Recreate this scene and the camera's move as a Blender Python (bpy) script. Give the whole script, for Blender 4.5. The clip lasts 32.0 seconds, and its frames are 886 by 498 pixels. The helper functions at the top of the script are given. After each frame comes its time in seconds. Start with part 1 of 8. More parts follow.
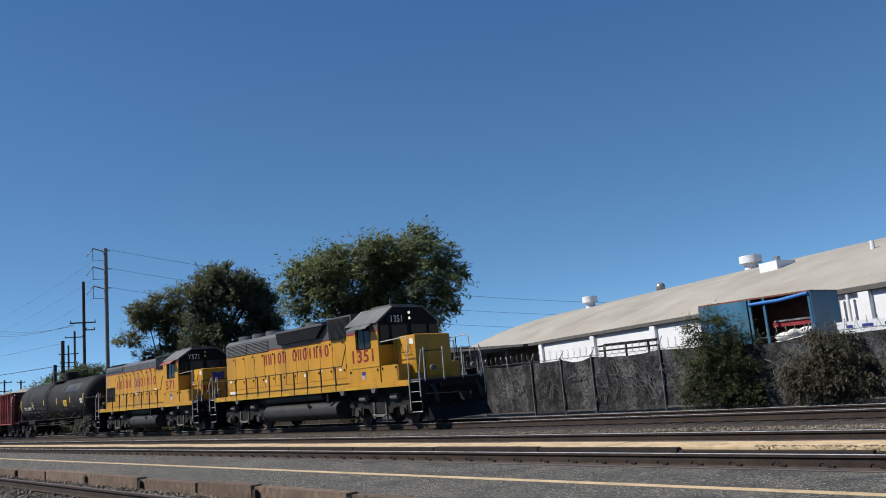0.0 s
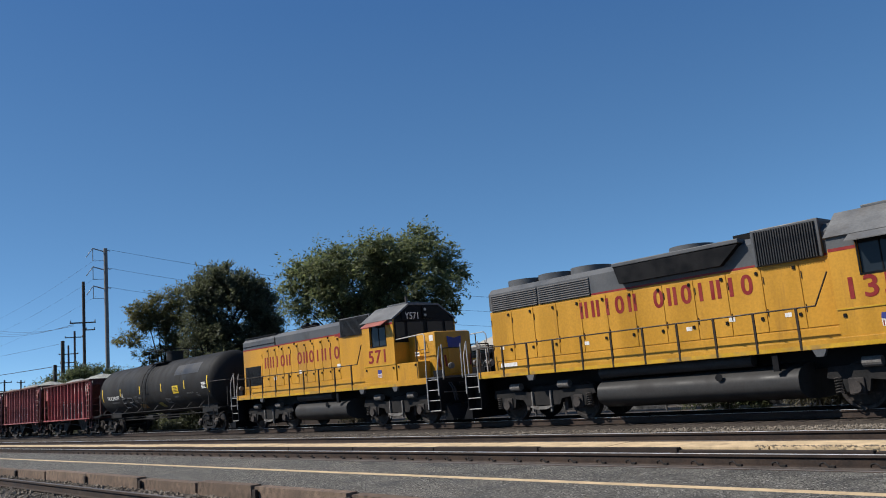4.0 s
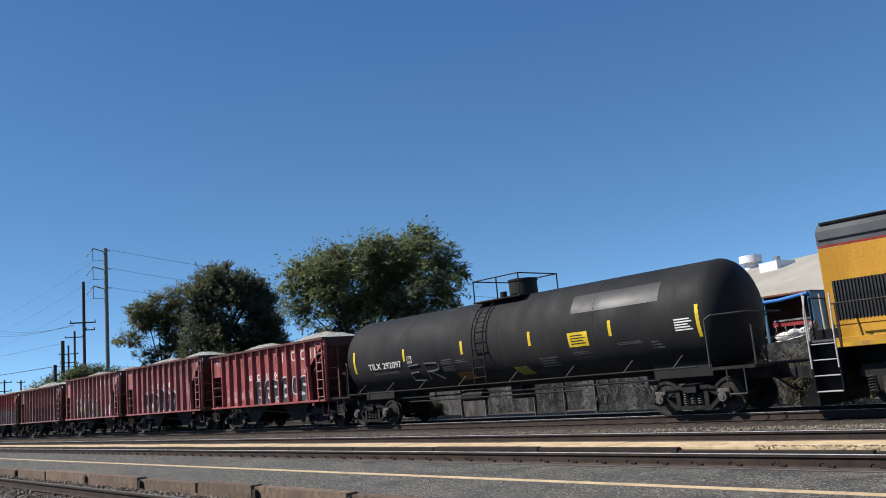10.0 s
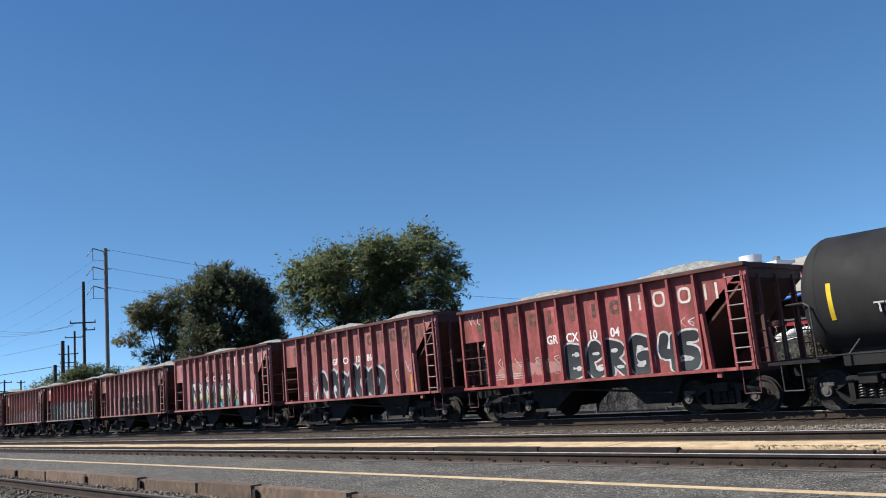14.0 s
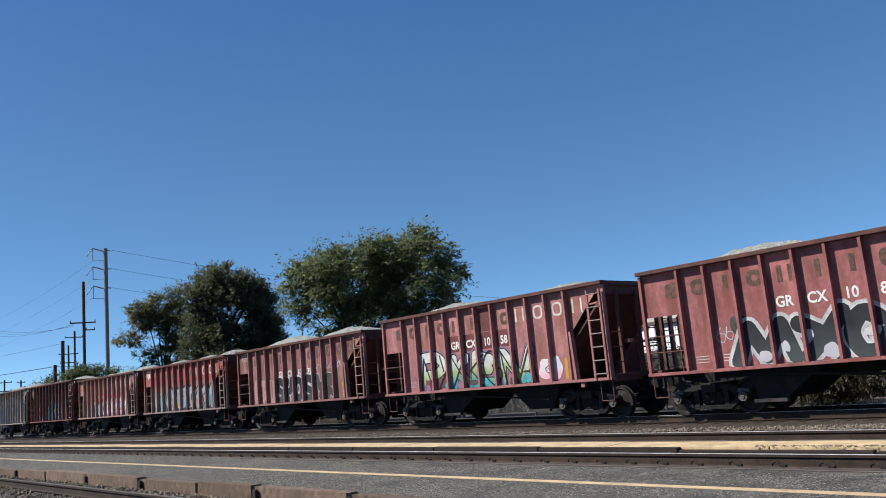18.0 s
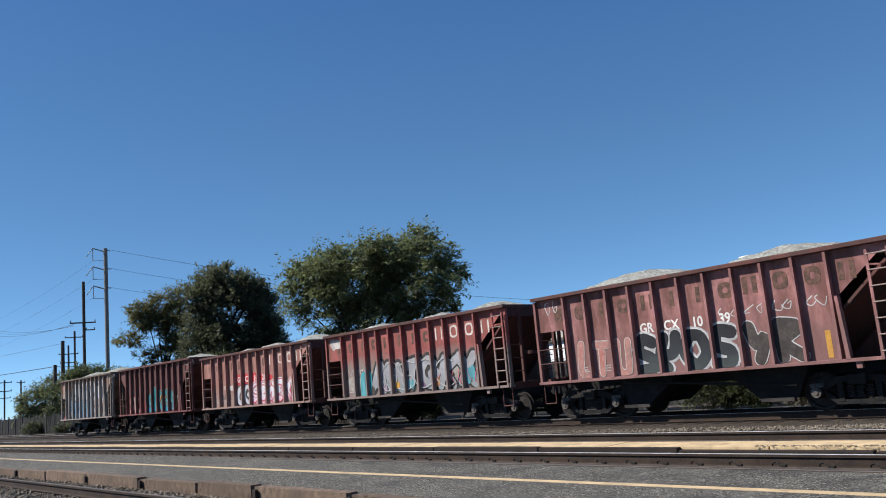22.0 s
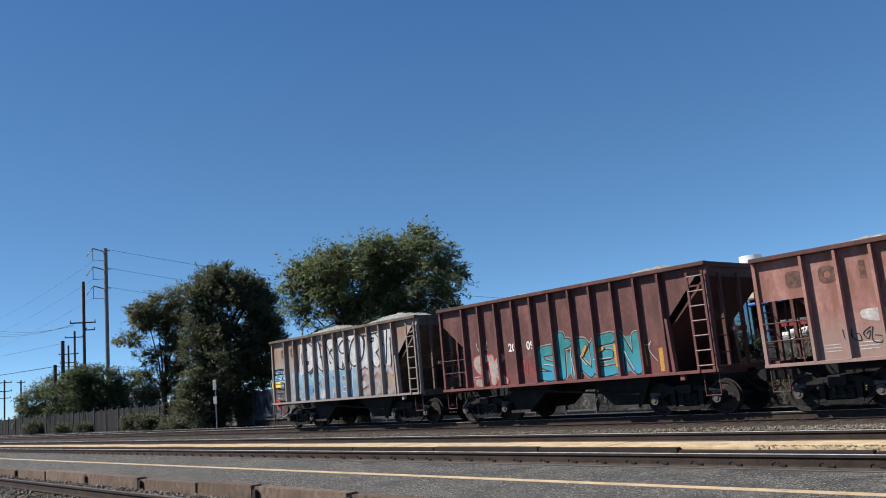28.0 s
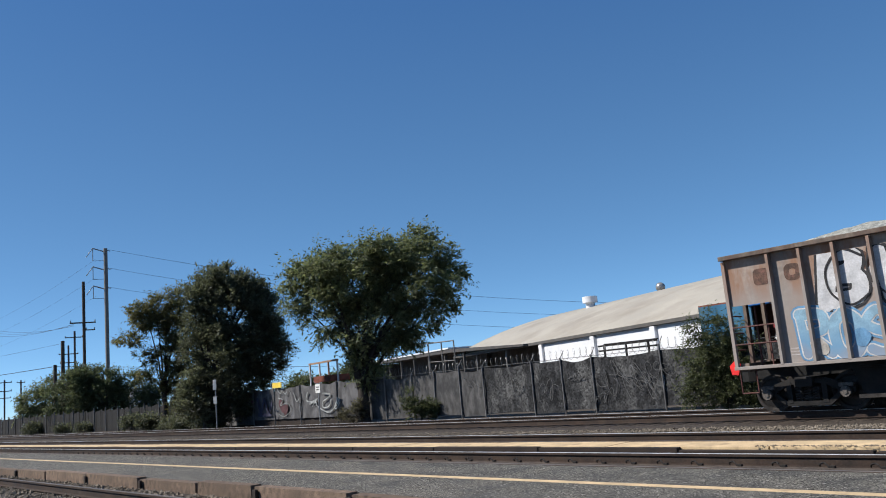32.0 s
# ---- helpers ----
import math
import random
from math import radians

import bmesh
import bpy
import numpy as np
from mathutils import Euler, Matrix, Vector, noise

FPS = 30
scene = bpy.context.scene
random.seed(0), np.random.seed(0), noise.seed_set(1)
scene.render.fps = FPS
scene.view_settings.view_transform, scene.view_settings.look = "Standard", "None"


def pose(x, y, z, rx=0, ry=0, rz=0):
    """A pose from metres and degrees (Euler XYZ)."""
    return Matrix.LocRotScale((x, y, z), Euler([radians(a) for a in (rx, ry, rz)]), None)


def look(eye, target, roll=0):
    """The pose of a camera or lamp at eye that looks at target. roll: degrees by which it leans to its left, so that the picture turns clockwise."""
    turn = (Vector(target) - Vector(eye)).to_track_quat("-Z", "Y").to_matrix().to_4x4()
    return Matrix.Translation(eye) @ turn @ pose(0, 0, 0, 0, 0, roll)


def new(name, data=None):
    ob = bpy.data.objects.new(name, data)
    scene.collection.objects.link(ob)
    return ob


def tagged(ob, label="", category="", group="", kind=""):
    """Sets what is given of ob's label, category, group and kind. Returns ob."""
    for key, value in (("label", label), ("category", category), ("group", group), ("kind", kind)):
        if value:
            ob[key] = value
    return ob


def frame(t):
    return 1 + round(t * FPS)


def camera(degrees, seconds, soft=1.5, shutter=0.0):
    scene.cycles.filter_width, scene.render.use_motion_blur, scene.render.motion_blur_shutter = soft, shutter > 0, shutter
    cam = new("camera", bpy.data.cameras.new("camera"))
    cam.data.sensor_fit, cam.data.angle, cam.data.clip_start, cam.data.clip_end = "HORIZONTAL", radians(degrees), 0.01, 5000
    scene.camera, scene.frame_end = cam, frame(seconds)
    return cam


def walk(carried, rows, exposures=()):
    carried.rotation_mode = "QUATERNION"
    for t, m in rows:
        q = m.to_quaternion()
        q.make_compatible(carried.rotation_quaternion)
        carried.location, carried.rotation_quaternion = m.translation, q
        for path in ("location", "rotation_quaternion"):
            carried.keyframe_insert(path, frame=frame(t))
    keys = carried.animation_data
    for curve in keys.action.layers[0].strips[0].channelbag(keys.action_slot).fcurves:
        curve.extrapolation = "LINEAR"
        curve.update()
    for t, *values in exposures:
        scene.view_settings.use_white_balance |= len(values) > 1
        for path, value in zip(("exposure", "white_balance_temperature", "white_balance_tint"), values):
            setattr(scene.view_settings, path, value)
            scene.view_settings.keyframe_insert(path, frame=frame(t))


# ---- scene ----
# x runs along the tracks in the train's direction, y across them, z up; rail tops at z = 0
EYE = Vector((0, 0, 1.385))
AIM = EYE + Vector((-0.731101, 0.662943, 0.161235))
cam = camera(57.40, 32.0, soft=1.0)
walk(cam, [(0.0, look(EYE, AIM, -5.107)), (32.0, look(EYE, AIM, -5.107))], exposures=[(0.0, 0.83), (3.0, 0.86), (8.0, 0.95), (11.5, 1.10), (14.0, 1.14), (17.0, 1.04), (25.0, 1.03), (32.0, 1.0)])

# sun from behind the camera's left, sky
SUN = Vector((-0.44, -0.55, 0.71)).normalized()
world = bpy.data.worlds.new("sky")
scene.world = world
world.use_nodes = True
wn = world.node_tree
sky = wn.nodes.new("ShaderNodeTexSky")
sky.sky_type, sky.sun_disc = "NISHITA", False
sky.sun_elevation = math.asin(SUN.z)
sky.sun_rotation = math.atan2(SUN.x, SUN.y)
sky.altitude, sky.air_density, sky.dust_density, sky.ozone_density = 0, 0.36, 0.1, 4.5
tone = wn.nodes.new("ShaderNodeHueSaturation")
tone.inputs["Hue"].default_value, tone.inputs["Saturation"].default_value = 0.489, 1.08
wn.links.new(sky.outputs[0], tone.inputs["Color"])
# clear blue over the dome, paler towards the horizon
where = wn.nodes.new("ShaderNodeTexCoord")
split = wn.nodes.new("ShaderNodeSeparateXYZ")
wn.links.new(where.outputs["Generated"], split.inputs[0])
climb = wn.nodes.new("ShaderNodeMapRange")
climb.inputs["From Min"].default_value, climb.inputs["From Max"].default_value = 0.08, 0.44
wn.links.new(split.outputs["Z"], climb.inputs["Value"])
blue = wn.nodes.new("ShaderNodeMix")
blue.data_type = "RGBA"
blue.inputs[6].default_value, blue.inputs[7].default_value = (0.70, 1.45, 2.36, 1), (0.30, 0.90, 2.36, 1)
wn.links.new(climb.outputs[0], blue.inputs[0])
haze = wn.nodes.new("ShaderNodeMix")
haze.data_type = "RGBA"
haze.inputs[0].default_value = 0.45
wn.links.new(blue.outputs[2], haze.inputs[7])
wn.links.new(tone.outputs[0], haze.inputs[6])
wn.links.new(haze.outputs[2], wn.nodes["Background"].inputs[0])
wn.nodes["Background"].inputs[1].default_value = 0.100
sun_data = bpy.data.lights.new("sun", "SUN")
sun_data.energy, sun_data.angle, sun_data.color = 3.4, radians(0.5), (1.0, 0.95, 0.88)
sun = new("sun", sun_data)
sun.matrix_world = look(SUN * 50, (0, 0, 0))

# ---- tools ----
def facing(x, y):
    """The turn about z that sets a thing's front towards the eye."""
    return math.degrees(math.atan2(y, x)) - 90


ROW = 19.35          # centre line of the train's track
GROUND = -0.2


def part(name, bm, material, parent, label=""):
    """Links a bmesh as one mesh object under a thing or a part."""
    me = bpy.data.meshes.new(name)
    bm.to_mesh(me)
    bm.free()
    me.materials.append(material)
    ob = new(name, me)
    ob.parent = parent
    return tagged(ob, label)


def thing(name, label, category, at=None, group="", kind=""):
    ob = new(name)
    ob.empty_display_size = 0.2
    if at is not None:
        ob.matrix_basis = at if isinstance(at, Matrix) else Matrix.Translation(at)
    return tagged(ob, label, category, group, kind)


def solid(name, bm, material, label, category, at=None, group="", kind=""):
    me = bpy.data.meshes.new(name)
    bm.to_mesh(me)
    bm.free()
    me.materials.append(material)
    ob = new(name, me)
    if at is not None:
        ob.matrix_basis = at if isinstance(at, Matrix) else Matrix.Translation(at)
    return tagged(ob, label, category, group, kind)


def smooth(ob, angle=40):
    for p in ob.data.polygons:
        p.use_smooth = True
    ob.data.set_sharp_from_angle(angle=radians(angle))
    return ob


def box(bm, x0, x1, y0, y1, z0, z1, bevel=0.0):
    made = bmesh.ops.create_cube(bm, size=1)["verts"]
    bmesh.ops.scale(bm, vec=(x1 - x0, y1 - y0, z1 - z0), verts=made)
    bmesh.ops.translate(bm, vec=((x0 + x1) / 2, (y0 + y1) / 2, (z0 + z1) / 2), verts=made)
    if bevel:
        edges = {e for v in made for e in v.link_edges}
        bmesh.ops.bevel(bm, geom=list(edges), offset=bevel, segments=2, affect="EDGES", profile=0.6)
    return made


def boxes(*rows, bevel=0.0):
    bm = bmesh.new()
    for r in rows:
        box(bm, *r, bevel=bevel)
    return bm


def rod(bm, a, b, r, n=8, r2=None):
    """A round bar from a to b."""
    a, b = Vector(a), Vector(b)
    d = b - a
    m = Matrix.Translation((a + b) / 2) @ d.to_track_quat("Z", "Y").to_matrix().to_4x4()
    return bmesh.ops.create_cone(bm, cap_ends=True, segments=n, radius1=r, radius2=r if r2 is None else r2, depth=d.length, matrix=m)["verts"]


def rods(points, r, n=8, bm=None):
    bm = bm or bmesh.new()
    for a, b in zip(points, points[1:]):
        rod(bm, a, b, r, n)
    return bm


def prism(bm, outline, axis, a, b):
    """A closed outline of (u, v) pairs pushed along an axis from a to b. axis y: (x, z) pairs; axis x: (y, z) pairs; axis z: (x, y) pairs."""
    def at(u, v, w):
        return {"y": (u, w, v), "x": (w, u, v), "z": (u, v, w)}[axis]
    lo = [bm.verts.new(at(u, v, a)) for u, v in outline]
    hi = [bm.verts.new(at(u, v, b)) for u, v in outline]
    n = len(outline)
    faces = [bm.faces.new(lo), bm.faces.new(hi[::-1])]
    for i in range(n):
        faces.append(bm.faces.new((lo[i], hi[i], hi[(i + 1) % n], lo[(i + 1) % n])))
    bmesh.ops.recalc_face_normals(bm, faces=faces)
    return lo + hi


def plate(outline, axis, a, b):
    bm = bmesh.new()
    prism(bm, outline, axis, a, b)
    return bm


SHARED = {}


def shared_mesh(key, build, mat):
    """Mesh data built once, for pieces that look alike."""
    if key not in SHARED:
        bm = build()
        me = bpy.data.meshes.new(key)
        bm.to_mesh(me)
        bm.free()
        me.materials.append(mat)
        SHARED[key] = me
    return SHARED[key]


def piece(name, key, build, mat, parent, at=(0, 0, 0), label=""):
    ob = new(name, shared_mesh(key, build, mat))
    ob.parent = parent
    ob.matrix_basis = at if isinstance(at, Matrix) else Matrix.Translation(at)
    return tagged(ob, label)


# ---- materials ----
def material(name, colour, rough=0.6, metal=0.0, vary=0.25, grain=3.0, dirt=None, amount=0.35, reach=1.2, bump=0.1, fine=40.0, streak=1.0, spec=0.28, per_object=0.0, per_island=0.0, generated=False):
    """A surface with variation at two scales: broad stains of dirt and a fine grain, in metres."""
    m = bpy.data.materials.new(name)
    m.use_nodes = True
    nt = m.node_tree
    n, l = nt.nodes, nt.links
    bsdf = n["Principled BSDF"]
    co = n.new("ShaderNodeTexCoord")
    mp = n.new("ShaderNodeMapping")
    mp.inputs["Scale"].default_value = (1, 1, 1 / streak)
    l.new(co.outputs["Object"], mp.inputs["Vector"])
    big = n.new("ShaderNodeTexNoise")
    big.inputs["Scale"].default_value, big.inputs["Detail"].default_value, big.inputs["Roughness"].default_value = reach, 6, 0.65
    l.new(mp.outputs[0], big.inputs["Vector"])
    small = n.new("ShaderNodeTexNoise")
    small.inputs["Scale"].default_value, small.inputs["Detail"].default_value = fine, 4
    l.new(co.outputs["Object"], small.inputs["Vector"])
    mid = n.new("ShaderNodeTexNoise")
    mid.inputs["Scale"].default_value, mid.inputs["Detail"].default_value = grain, 5
    l.new(mp.outputs[0], mid.inputs["Vector"])

    def mix(kind, fac, a, b):
        x = n.new("ShaderNodeMix")
        x.data_type, x.blend_type = "RGBA", kind
        for sock, val in ((x.inputs[0], fac), (x.inputs[6], a), (x.inputs[7], b)):
            if isinstance(val, bpy.types.NodeSocket):
                l.new(val, sock)
            else:
                sock.default_value = val if isinstance(val, float) else (*val, 1)
        return x.outputs[2]

    def ramp(src, lo, hi, p0=0.35, p1=0.65):
        r = n.new("ShaderNodeMapRange")
        for i, val in enumerate((p0, p1, lo, hi)):
            r.inputs[i + 1].default_value = val
        l.new(src, r.inputs[0])
        return r.outputs[0]

    def grey(v):
        g = n.new("ShaderNodeCombineColor")
        for i in range(3):
            l.new(v, g.inputs[i])
        return g.outputs[0]

    c = mix("MULTIPLY", 1.0, colour, grey(ramp(mid.outputs[0], 1 - vary, 1 + vary * 0.6)))
    c = mix("MULTIPLY", 1.0, c, grey(ramp(small.outputs[0], 1 - vary * 0.6, 1 + vary * 0.4)))
    if per_object or per_island:
        info = n.new("ShaderNodeObjectInfo") if per_object else n.new("ShaderNodeNewGeometry")
        src = info.outputs["Random"] if per_object else info.outputs["Random Per Island"]
        k = per_object or per_island
        c = mix("MULTIPLY", 1.0, c, grey(ramp(src, 1 - k, 1 + k, 0, 1)))
    if dirt:
        c = mix("MIX", ramp(big.outputs[0], 0.0, 1.0, 0.72 - amount * 0.6, 0.9 - amount * 0.5), c, dirt)
    l.new(c, bsdf.inputs["Base Color"])
    bsdf.inputs["Metallic"].default_value = metal
    bsdf.inputs["Specular IOR Level"].default_value = spec
    l.new(ramp(mid.outputs[0], max(rough - 0.12, 0.05), min(rough + 0.15, 1)), bsdf.inputs["Roughness"])
    if bump:
        b = n.new("ShaderNodeBump")
        b.inputs["Strength"].default_value, b.inputs["Distance"].default_value = bump, 0.02
        l.new(small.outputs[0], b.inputs["Height"])
        l.new(b.outputs[0], bsdf.inputs["Normal"])
    return m


M = {}
M["asphalt"] = material("asphalt", (0.0862, 0.0808, 0.0688), 0.85, vary=0.35, grain=2, fine=60, bump=0.6, dirt=(0.11, 0.0995, 0.0833), amount=0.35, reach=0.5)
M["ballast"] = material("ballast", (0.0547, 0.0438, 0.0347), 0.9, vary=0.5, grain=14, fine=45, bump=1.0, dirt=(0.0431, 0.0321, 0.0243), amount=0.45, reach=0.6)
M["dirt"] = material("dirt", (0.0763, 0.0611, 0.0474), 0.95, vary=0.4, grain=1.5, fine=25, bump=0.8, dirt=(0.0497, 0.0397, 0.032), amount=0.5, reach=0.3)
M["stone"] = material("stone", (0.162, 0.136, 0.106), 0.9, vary=0.3, fine=30, bump=0.3, per_island=0.5)
M["rail_head"] = material("rail_head", (0.82, 0.82, 0.82), 0.42, metal=0.55, vary=0.15, fine=20, bump=0.02)
M["rail_rust"] = material("rail_rust", (0.0361, 0.024, 0.0183), 0.8, vary=0.4, fine=30, bump=0.3, dirt=(0.0577, 0.0384, 0.0264), amount=0.4)
M["timber"] = material("timber", (0.188, 0.133, 0.0959), 0.9, vary=0.5, grain=8, fine=50, bump=0.6, dirt=(0.101, 0.0733, 0.0539), amount=0.45, reach=1.0, per_object=0.25)
M["timber_dark"] = material("timber_dark", (0.0312, 0.0237, 0.02), 0.9, vary=0.4, fine=40, bump=0.4)
M["line_paint"] = material("line_paint", (0.54, 0.40, 0.235), 0.8, vary=0.2, fine=50, bump=0.2, dirt=(0.2577, 0.191, 0.1192), amount=0.3, reach=2.5)
M["black_steel"] = material("black_steel", (0.0145, 0.0139, 0.0136), 0.7, vary=0.5, grain=5, fine=40, bump=0.15, dirt=(0.029, 0.0246, 0.0223), amount=0.4, reach=2, spec=0.2)
M["grey_steel"] = material("grey_steel", (0.0458, 0.0443, 0.0427), 0.55, vary=0.3, fine=30, bump=0.1, dirt=(0.0534, 0.0458, 0.042), amount=0.4)
M["truck_dust"] = material("truck_dust", (0.0696, 0.0596, 0.0538), 0.85, vary=0.5, grain=6, fine=40, bump=0.3, dirt=(0.0201, 0.0182, 0.0175), amount=0.6, reach=3)
M["timber_strip"] = material("timber_strip", (0.0799, 0.0623, 0.0496), 0.95, vary=0.4, grain=6, fine=40, bump=0.5, dirt=(0.048, 0.04, 0.0336), amount=0.4, reach=1.5)


def speckled(mat, scale, low, high):
    """Breaks a surface into small light and dark grains."""
    n, l = mat.node_tree.nodes, mat.node_tree.links
    b = n["Principled BSDF"]
    co = n.new("ShaderNodeTexCoord")
    vo = n.new("ShaderNodeTexVoronoi")
    vo.inputs["Scale"].default_value = scale
    l.new(co.outputs["Object"], vo.inputs["Vector"])
    r = n.new("ShaderNodeMapRange")
    for i, val in enumerate((0.0, 1.0, low, high)):
        r.inputs[i + 1].default_value = val
    l.new(vo.outputs["Color"], r.inputs[0])
    g = n.new("ShaderNodeCombineColor")
    for i in range(3):
        l.new(r.outputs[0], g.inputs[i])
    m = n.new("ShaderNodeMix")
    m.data_type, m.blend_type = "RGBA", "MULTIPLY"
    m.inputs[0].default_value = 1.0
    l.new(b.inputs["Base Color"].links[0].from_socket, m.inputs[6])
    l.new(g.outputs[0], m.inputs[7])
    l.new(m.outputs[2], b.inputs["Base Color"])


def chipped(mat, scale, share, lift):
    """Scatters single pale stone chips over a dark binder."""
    n, l = mat.node_tree.nodes, mat.node_tree.links
    b = n["Principled BSDF"]
    co = n.new("ShaderNodeTexCoord")
    vo = n.new("ShaderNodeTexVoronoi")
    vo.inputs["Scale"].default_value = scale
    l.new(co.outputs["Object"], vo.inputs["Vector"])
    r = n.new("ShaderNodeMapRange")
    for i, val in enumerate((1 - share, 1 - share * 0.4, 0.0, 1.0)):
        r.inputs[i + 1].default_value = val
    l.new(vo.outputs["Color"], r.inputs[0])
    m = n.new("ShaderNodeMix")
    m.data_type = "RGBA"
    l.new(r.outputs[0], m.inputs[0])
    l.new(b.inputs["Base Color"].links[0].from_socket, m.inputs[6])
    m.inputs[7].default_value = (*lift, 1)
    l.new(m.outputs[2], b.inputs["Base Color"])


speckled(M["asphalt"], 75, -0.6, 2.6)
chipped(M["asphalt"], 52, 0.22, (0.37, 0.35, 0.31))
speckled(M["ballast"], 22, 0.45, 1.7)
speckled(M["timber_strip"], 30, 0.5, 1.6)

# ---- ground, tracks and platform ----
def sheet(name, x0, x1, y0, y1, z, mat, label, category, depth=0.3):
    return solid(name, boxes((x0, x1, y0, y1, z - depth, z)), mat, label, category, kind="structure")


def mesh_part(name, verts, faces, mat, parent, label=""):
    me = bpy.data.meshes.new(name)
    me.from_pydata(verts, [], faces)
    me.materials.append(mat)
    ob = new(name, me)
    ob.parent = parent
    return tagged(ob, label)


XL, XR = -420.0, 60.0
sheet("ground", -2500, 1500, -300, 2500, -0.34, M["dirt"], "dry brown dirt ground reaching to the horizon", "ground", 0.5)
sheet("trackbed", XL, XR, -12, 22.4, GROUND, M["ballast"], "grey ballast bed under the tracks", "ballast", 0.1)


def rail(y, worn=True, x0=XL, x1=XR):
    base = [(-0.07, -0.172), (0.07, -0.172), (0.07, -0.160), (0.012, -0.148), (0.009, -0.045), (0.035, -0.036), (0.036, -0.006), (0.028, 0.0), (-0.028, 0.0), (-0.036, -0.006), (-0.035, -0.036), (-0.009, -0.045), (-0.012, -0.148), (-0.07, -0.160)]
    ob = thing("rail", "rusty steel rail with a worn, shiny head" if worn else "rusty steel rail sunk beside the paving", "rail", (0, y, 0), group="rails", kind="structure")
    part("rail_body", plate(base, "x", x0, x1), M["rail_rust"], ob)
    part("running_surface", boxes((x0, x1, -0.027, 0.027, -0.004, 0.003)), M["rail_head"] if worn else M["rail_dull"], ob, "polished running surface" if worn else "")
    return ob


M["rail_dull"] = material("rail_dull", (0.1527, 0.1336, 0.1192), 0.6, metal=0.4, vary=0.3, bump=0.1)
RAILS = {y: rail(y, y not in (12.66, 9.52, 5.33, 3.89)) for y in (ROW - 0.75, ROW + 0.75, 14.1, 12.66, 10.95, 9.52, 5.33, 3.89)}

# island platform: asphalt with a painted line, timber kerb towards the nearest track
sheet("platform", XL, XR, 6.60, 9.44, 0.0, M["asphalt"], "speckled dark asphalt station platform", "platform", 0.3)
solid("platform_line", boxes((XL, XR, 8.01, 8.16, -0.01, 0.004)), M["line_paint"], "worn pale yellow safety line on asphalt", "marking", kind="structure")
kerb = thing("kerb", "weathered timber beams edging the platform", "kerb", (0, 6.5, 0), kind="structure")
rnd = random.Random(3)
rnd_near = random.Random(31)
for x in range(-1, 25, 3):
    ob = part("beam", plate([(-1.45, -0.3), (1.45, -0.3), (1.44, -0.005), (-1.43, 0.0)], "y", -0.10, 0.09), M["timber"], kerb)
    ob.location = (x + 0.6, rnd_near.uniform(-0.02, 0.02), rnd_near.uniform(-0.03, 0.0))
x = -2.0
n = 0
while x > -150:
    w = rnd.choice((2.3, 2.6, 3.1, 2.0))
    if x > -60:
        piece_mesh = plate([(-w / 2 + 0.02, -0.3), (w / 2 - 0.02, -0.3), (w / 2 - 0.03, -0.005), (-w / 2 + 0.04, 0.0)], "y", -0.10, 0.09)
        ob = part("beam", piece_mesh, M["timber"], kerb)
        ob.location = (x - w / 2, rnd.uniform(-0.02, 0.02), rnd.uniform(-0.005, 0.035))
        ob.rotation_euler = (0, rnd.uniform(-0.006, 0.006), 0)
        if rnd.random() < 0.6:
            st = part("stake", boxes((-0.05, 0.05, -0.16, -0.11, -0.3, -0.02), bevel=0.008), M["timber_dark"], kerb)
            st.location = (x - w + rnd.uniform(0.0, 0.15), 0, 0)
    x -= w + rnd.uniform(0.0, 0.12)
part("far_beams", boxes((-400, x, -0.1, 0.09, -0.3, 0.0), (-150, -60, -0.08, 0.08, -0.32, -0.02)), M["timber"], kerb)

# strip between the rails of the platform track, rail clips on it
sheet("timber_strip", XL, XR, 9.60, 10.83, -0.15, M["timber_strip"], "brown dirt-covered strip between the rails", "track bed", 0.1)


def clip():
    bm = rods([(-0.07, -0.03, 0.0), (-0.05, -0.07, 0.035), (0.0, -0.05, 0.05), (0.05, -0.09, 0.03), (0.08, -0.10, 0.0)], 0.011, 5)
    box(bm, 0.10, 0.16, -0.13, -0.08, -0.01, 0.02)
    return bm


for i in range(150):
    piece("rail_clip", "rail_clip", clip, M["black_steel"], RAILS[10.95], (-2.5 - 0.615 * i + 0.05 * math.sin(i * 7.0), -0.06, -0.14))
# raised tan panels beside the second track, held by dark boards
panel = thing("crossing_panels", "worn tan painted panels beside the rail", "panels", (0, 0, 0), kind="structure")
board = thing("edge_boards", "dark creosoted boards along the panels", "boards", (0, 0, 0), kind="structure")
for i in range(40):
    x = 6 - 3.05 * i
    piece("panel", "tan_panel", lambda: boxes((-3.03, 0, 11.84, 12.58, -0.12, 0.0), bevel=0.01), M["line_paint"], panel, (x, 0.006 * math.sin(i * 5), 0.004 * math.sin(i * 3)))
    low = x > -5.5
    piece("edge_board", "edge_board", lambda: boxes((-3.02, 0, 11.70, 11.83, -0.32, 0.0), bevel=0.012), M["timber_dark"], board, (x - 1.5, 0, (-0.05 if low else 0.0) + 0.006 * math.sin(i * 9)))
part("far_panels", boxes((XL, -119, 11.84, 12.58, -0.12, 0.0)), M["line_paint"], panel)
part("far_boards", boxes((XL, -119, 11.70, 11.83, -0.32, 0.0)), M["timber_dark"], board)
# loose stones: along the panels' broken edge, between the tracks and in the near ballast


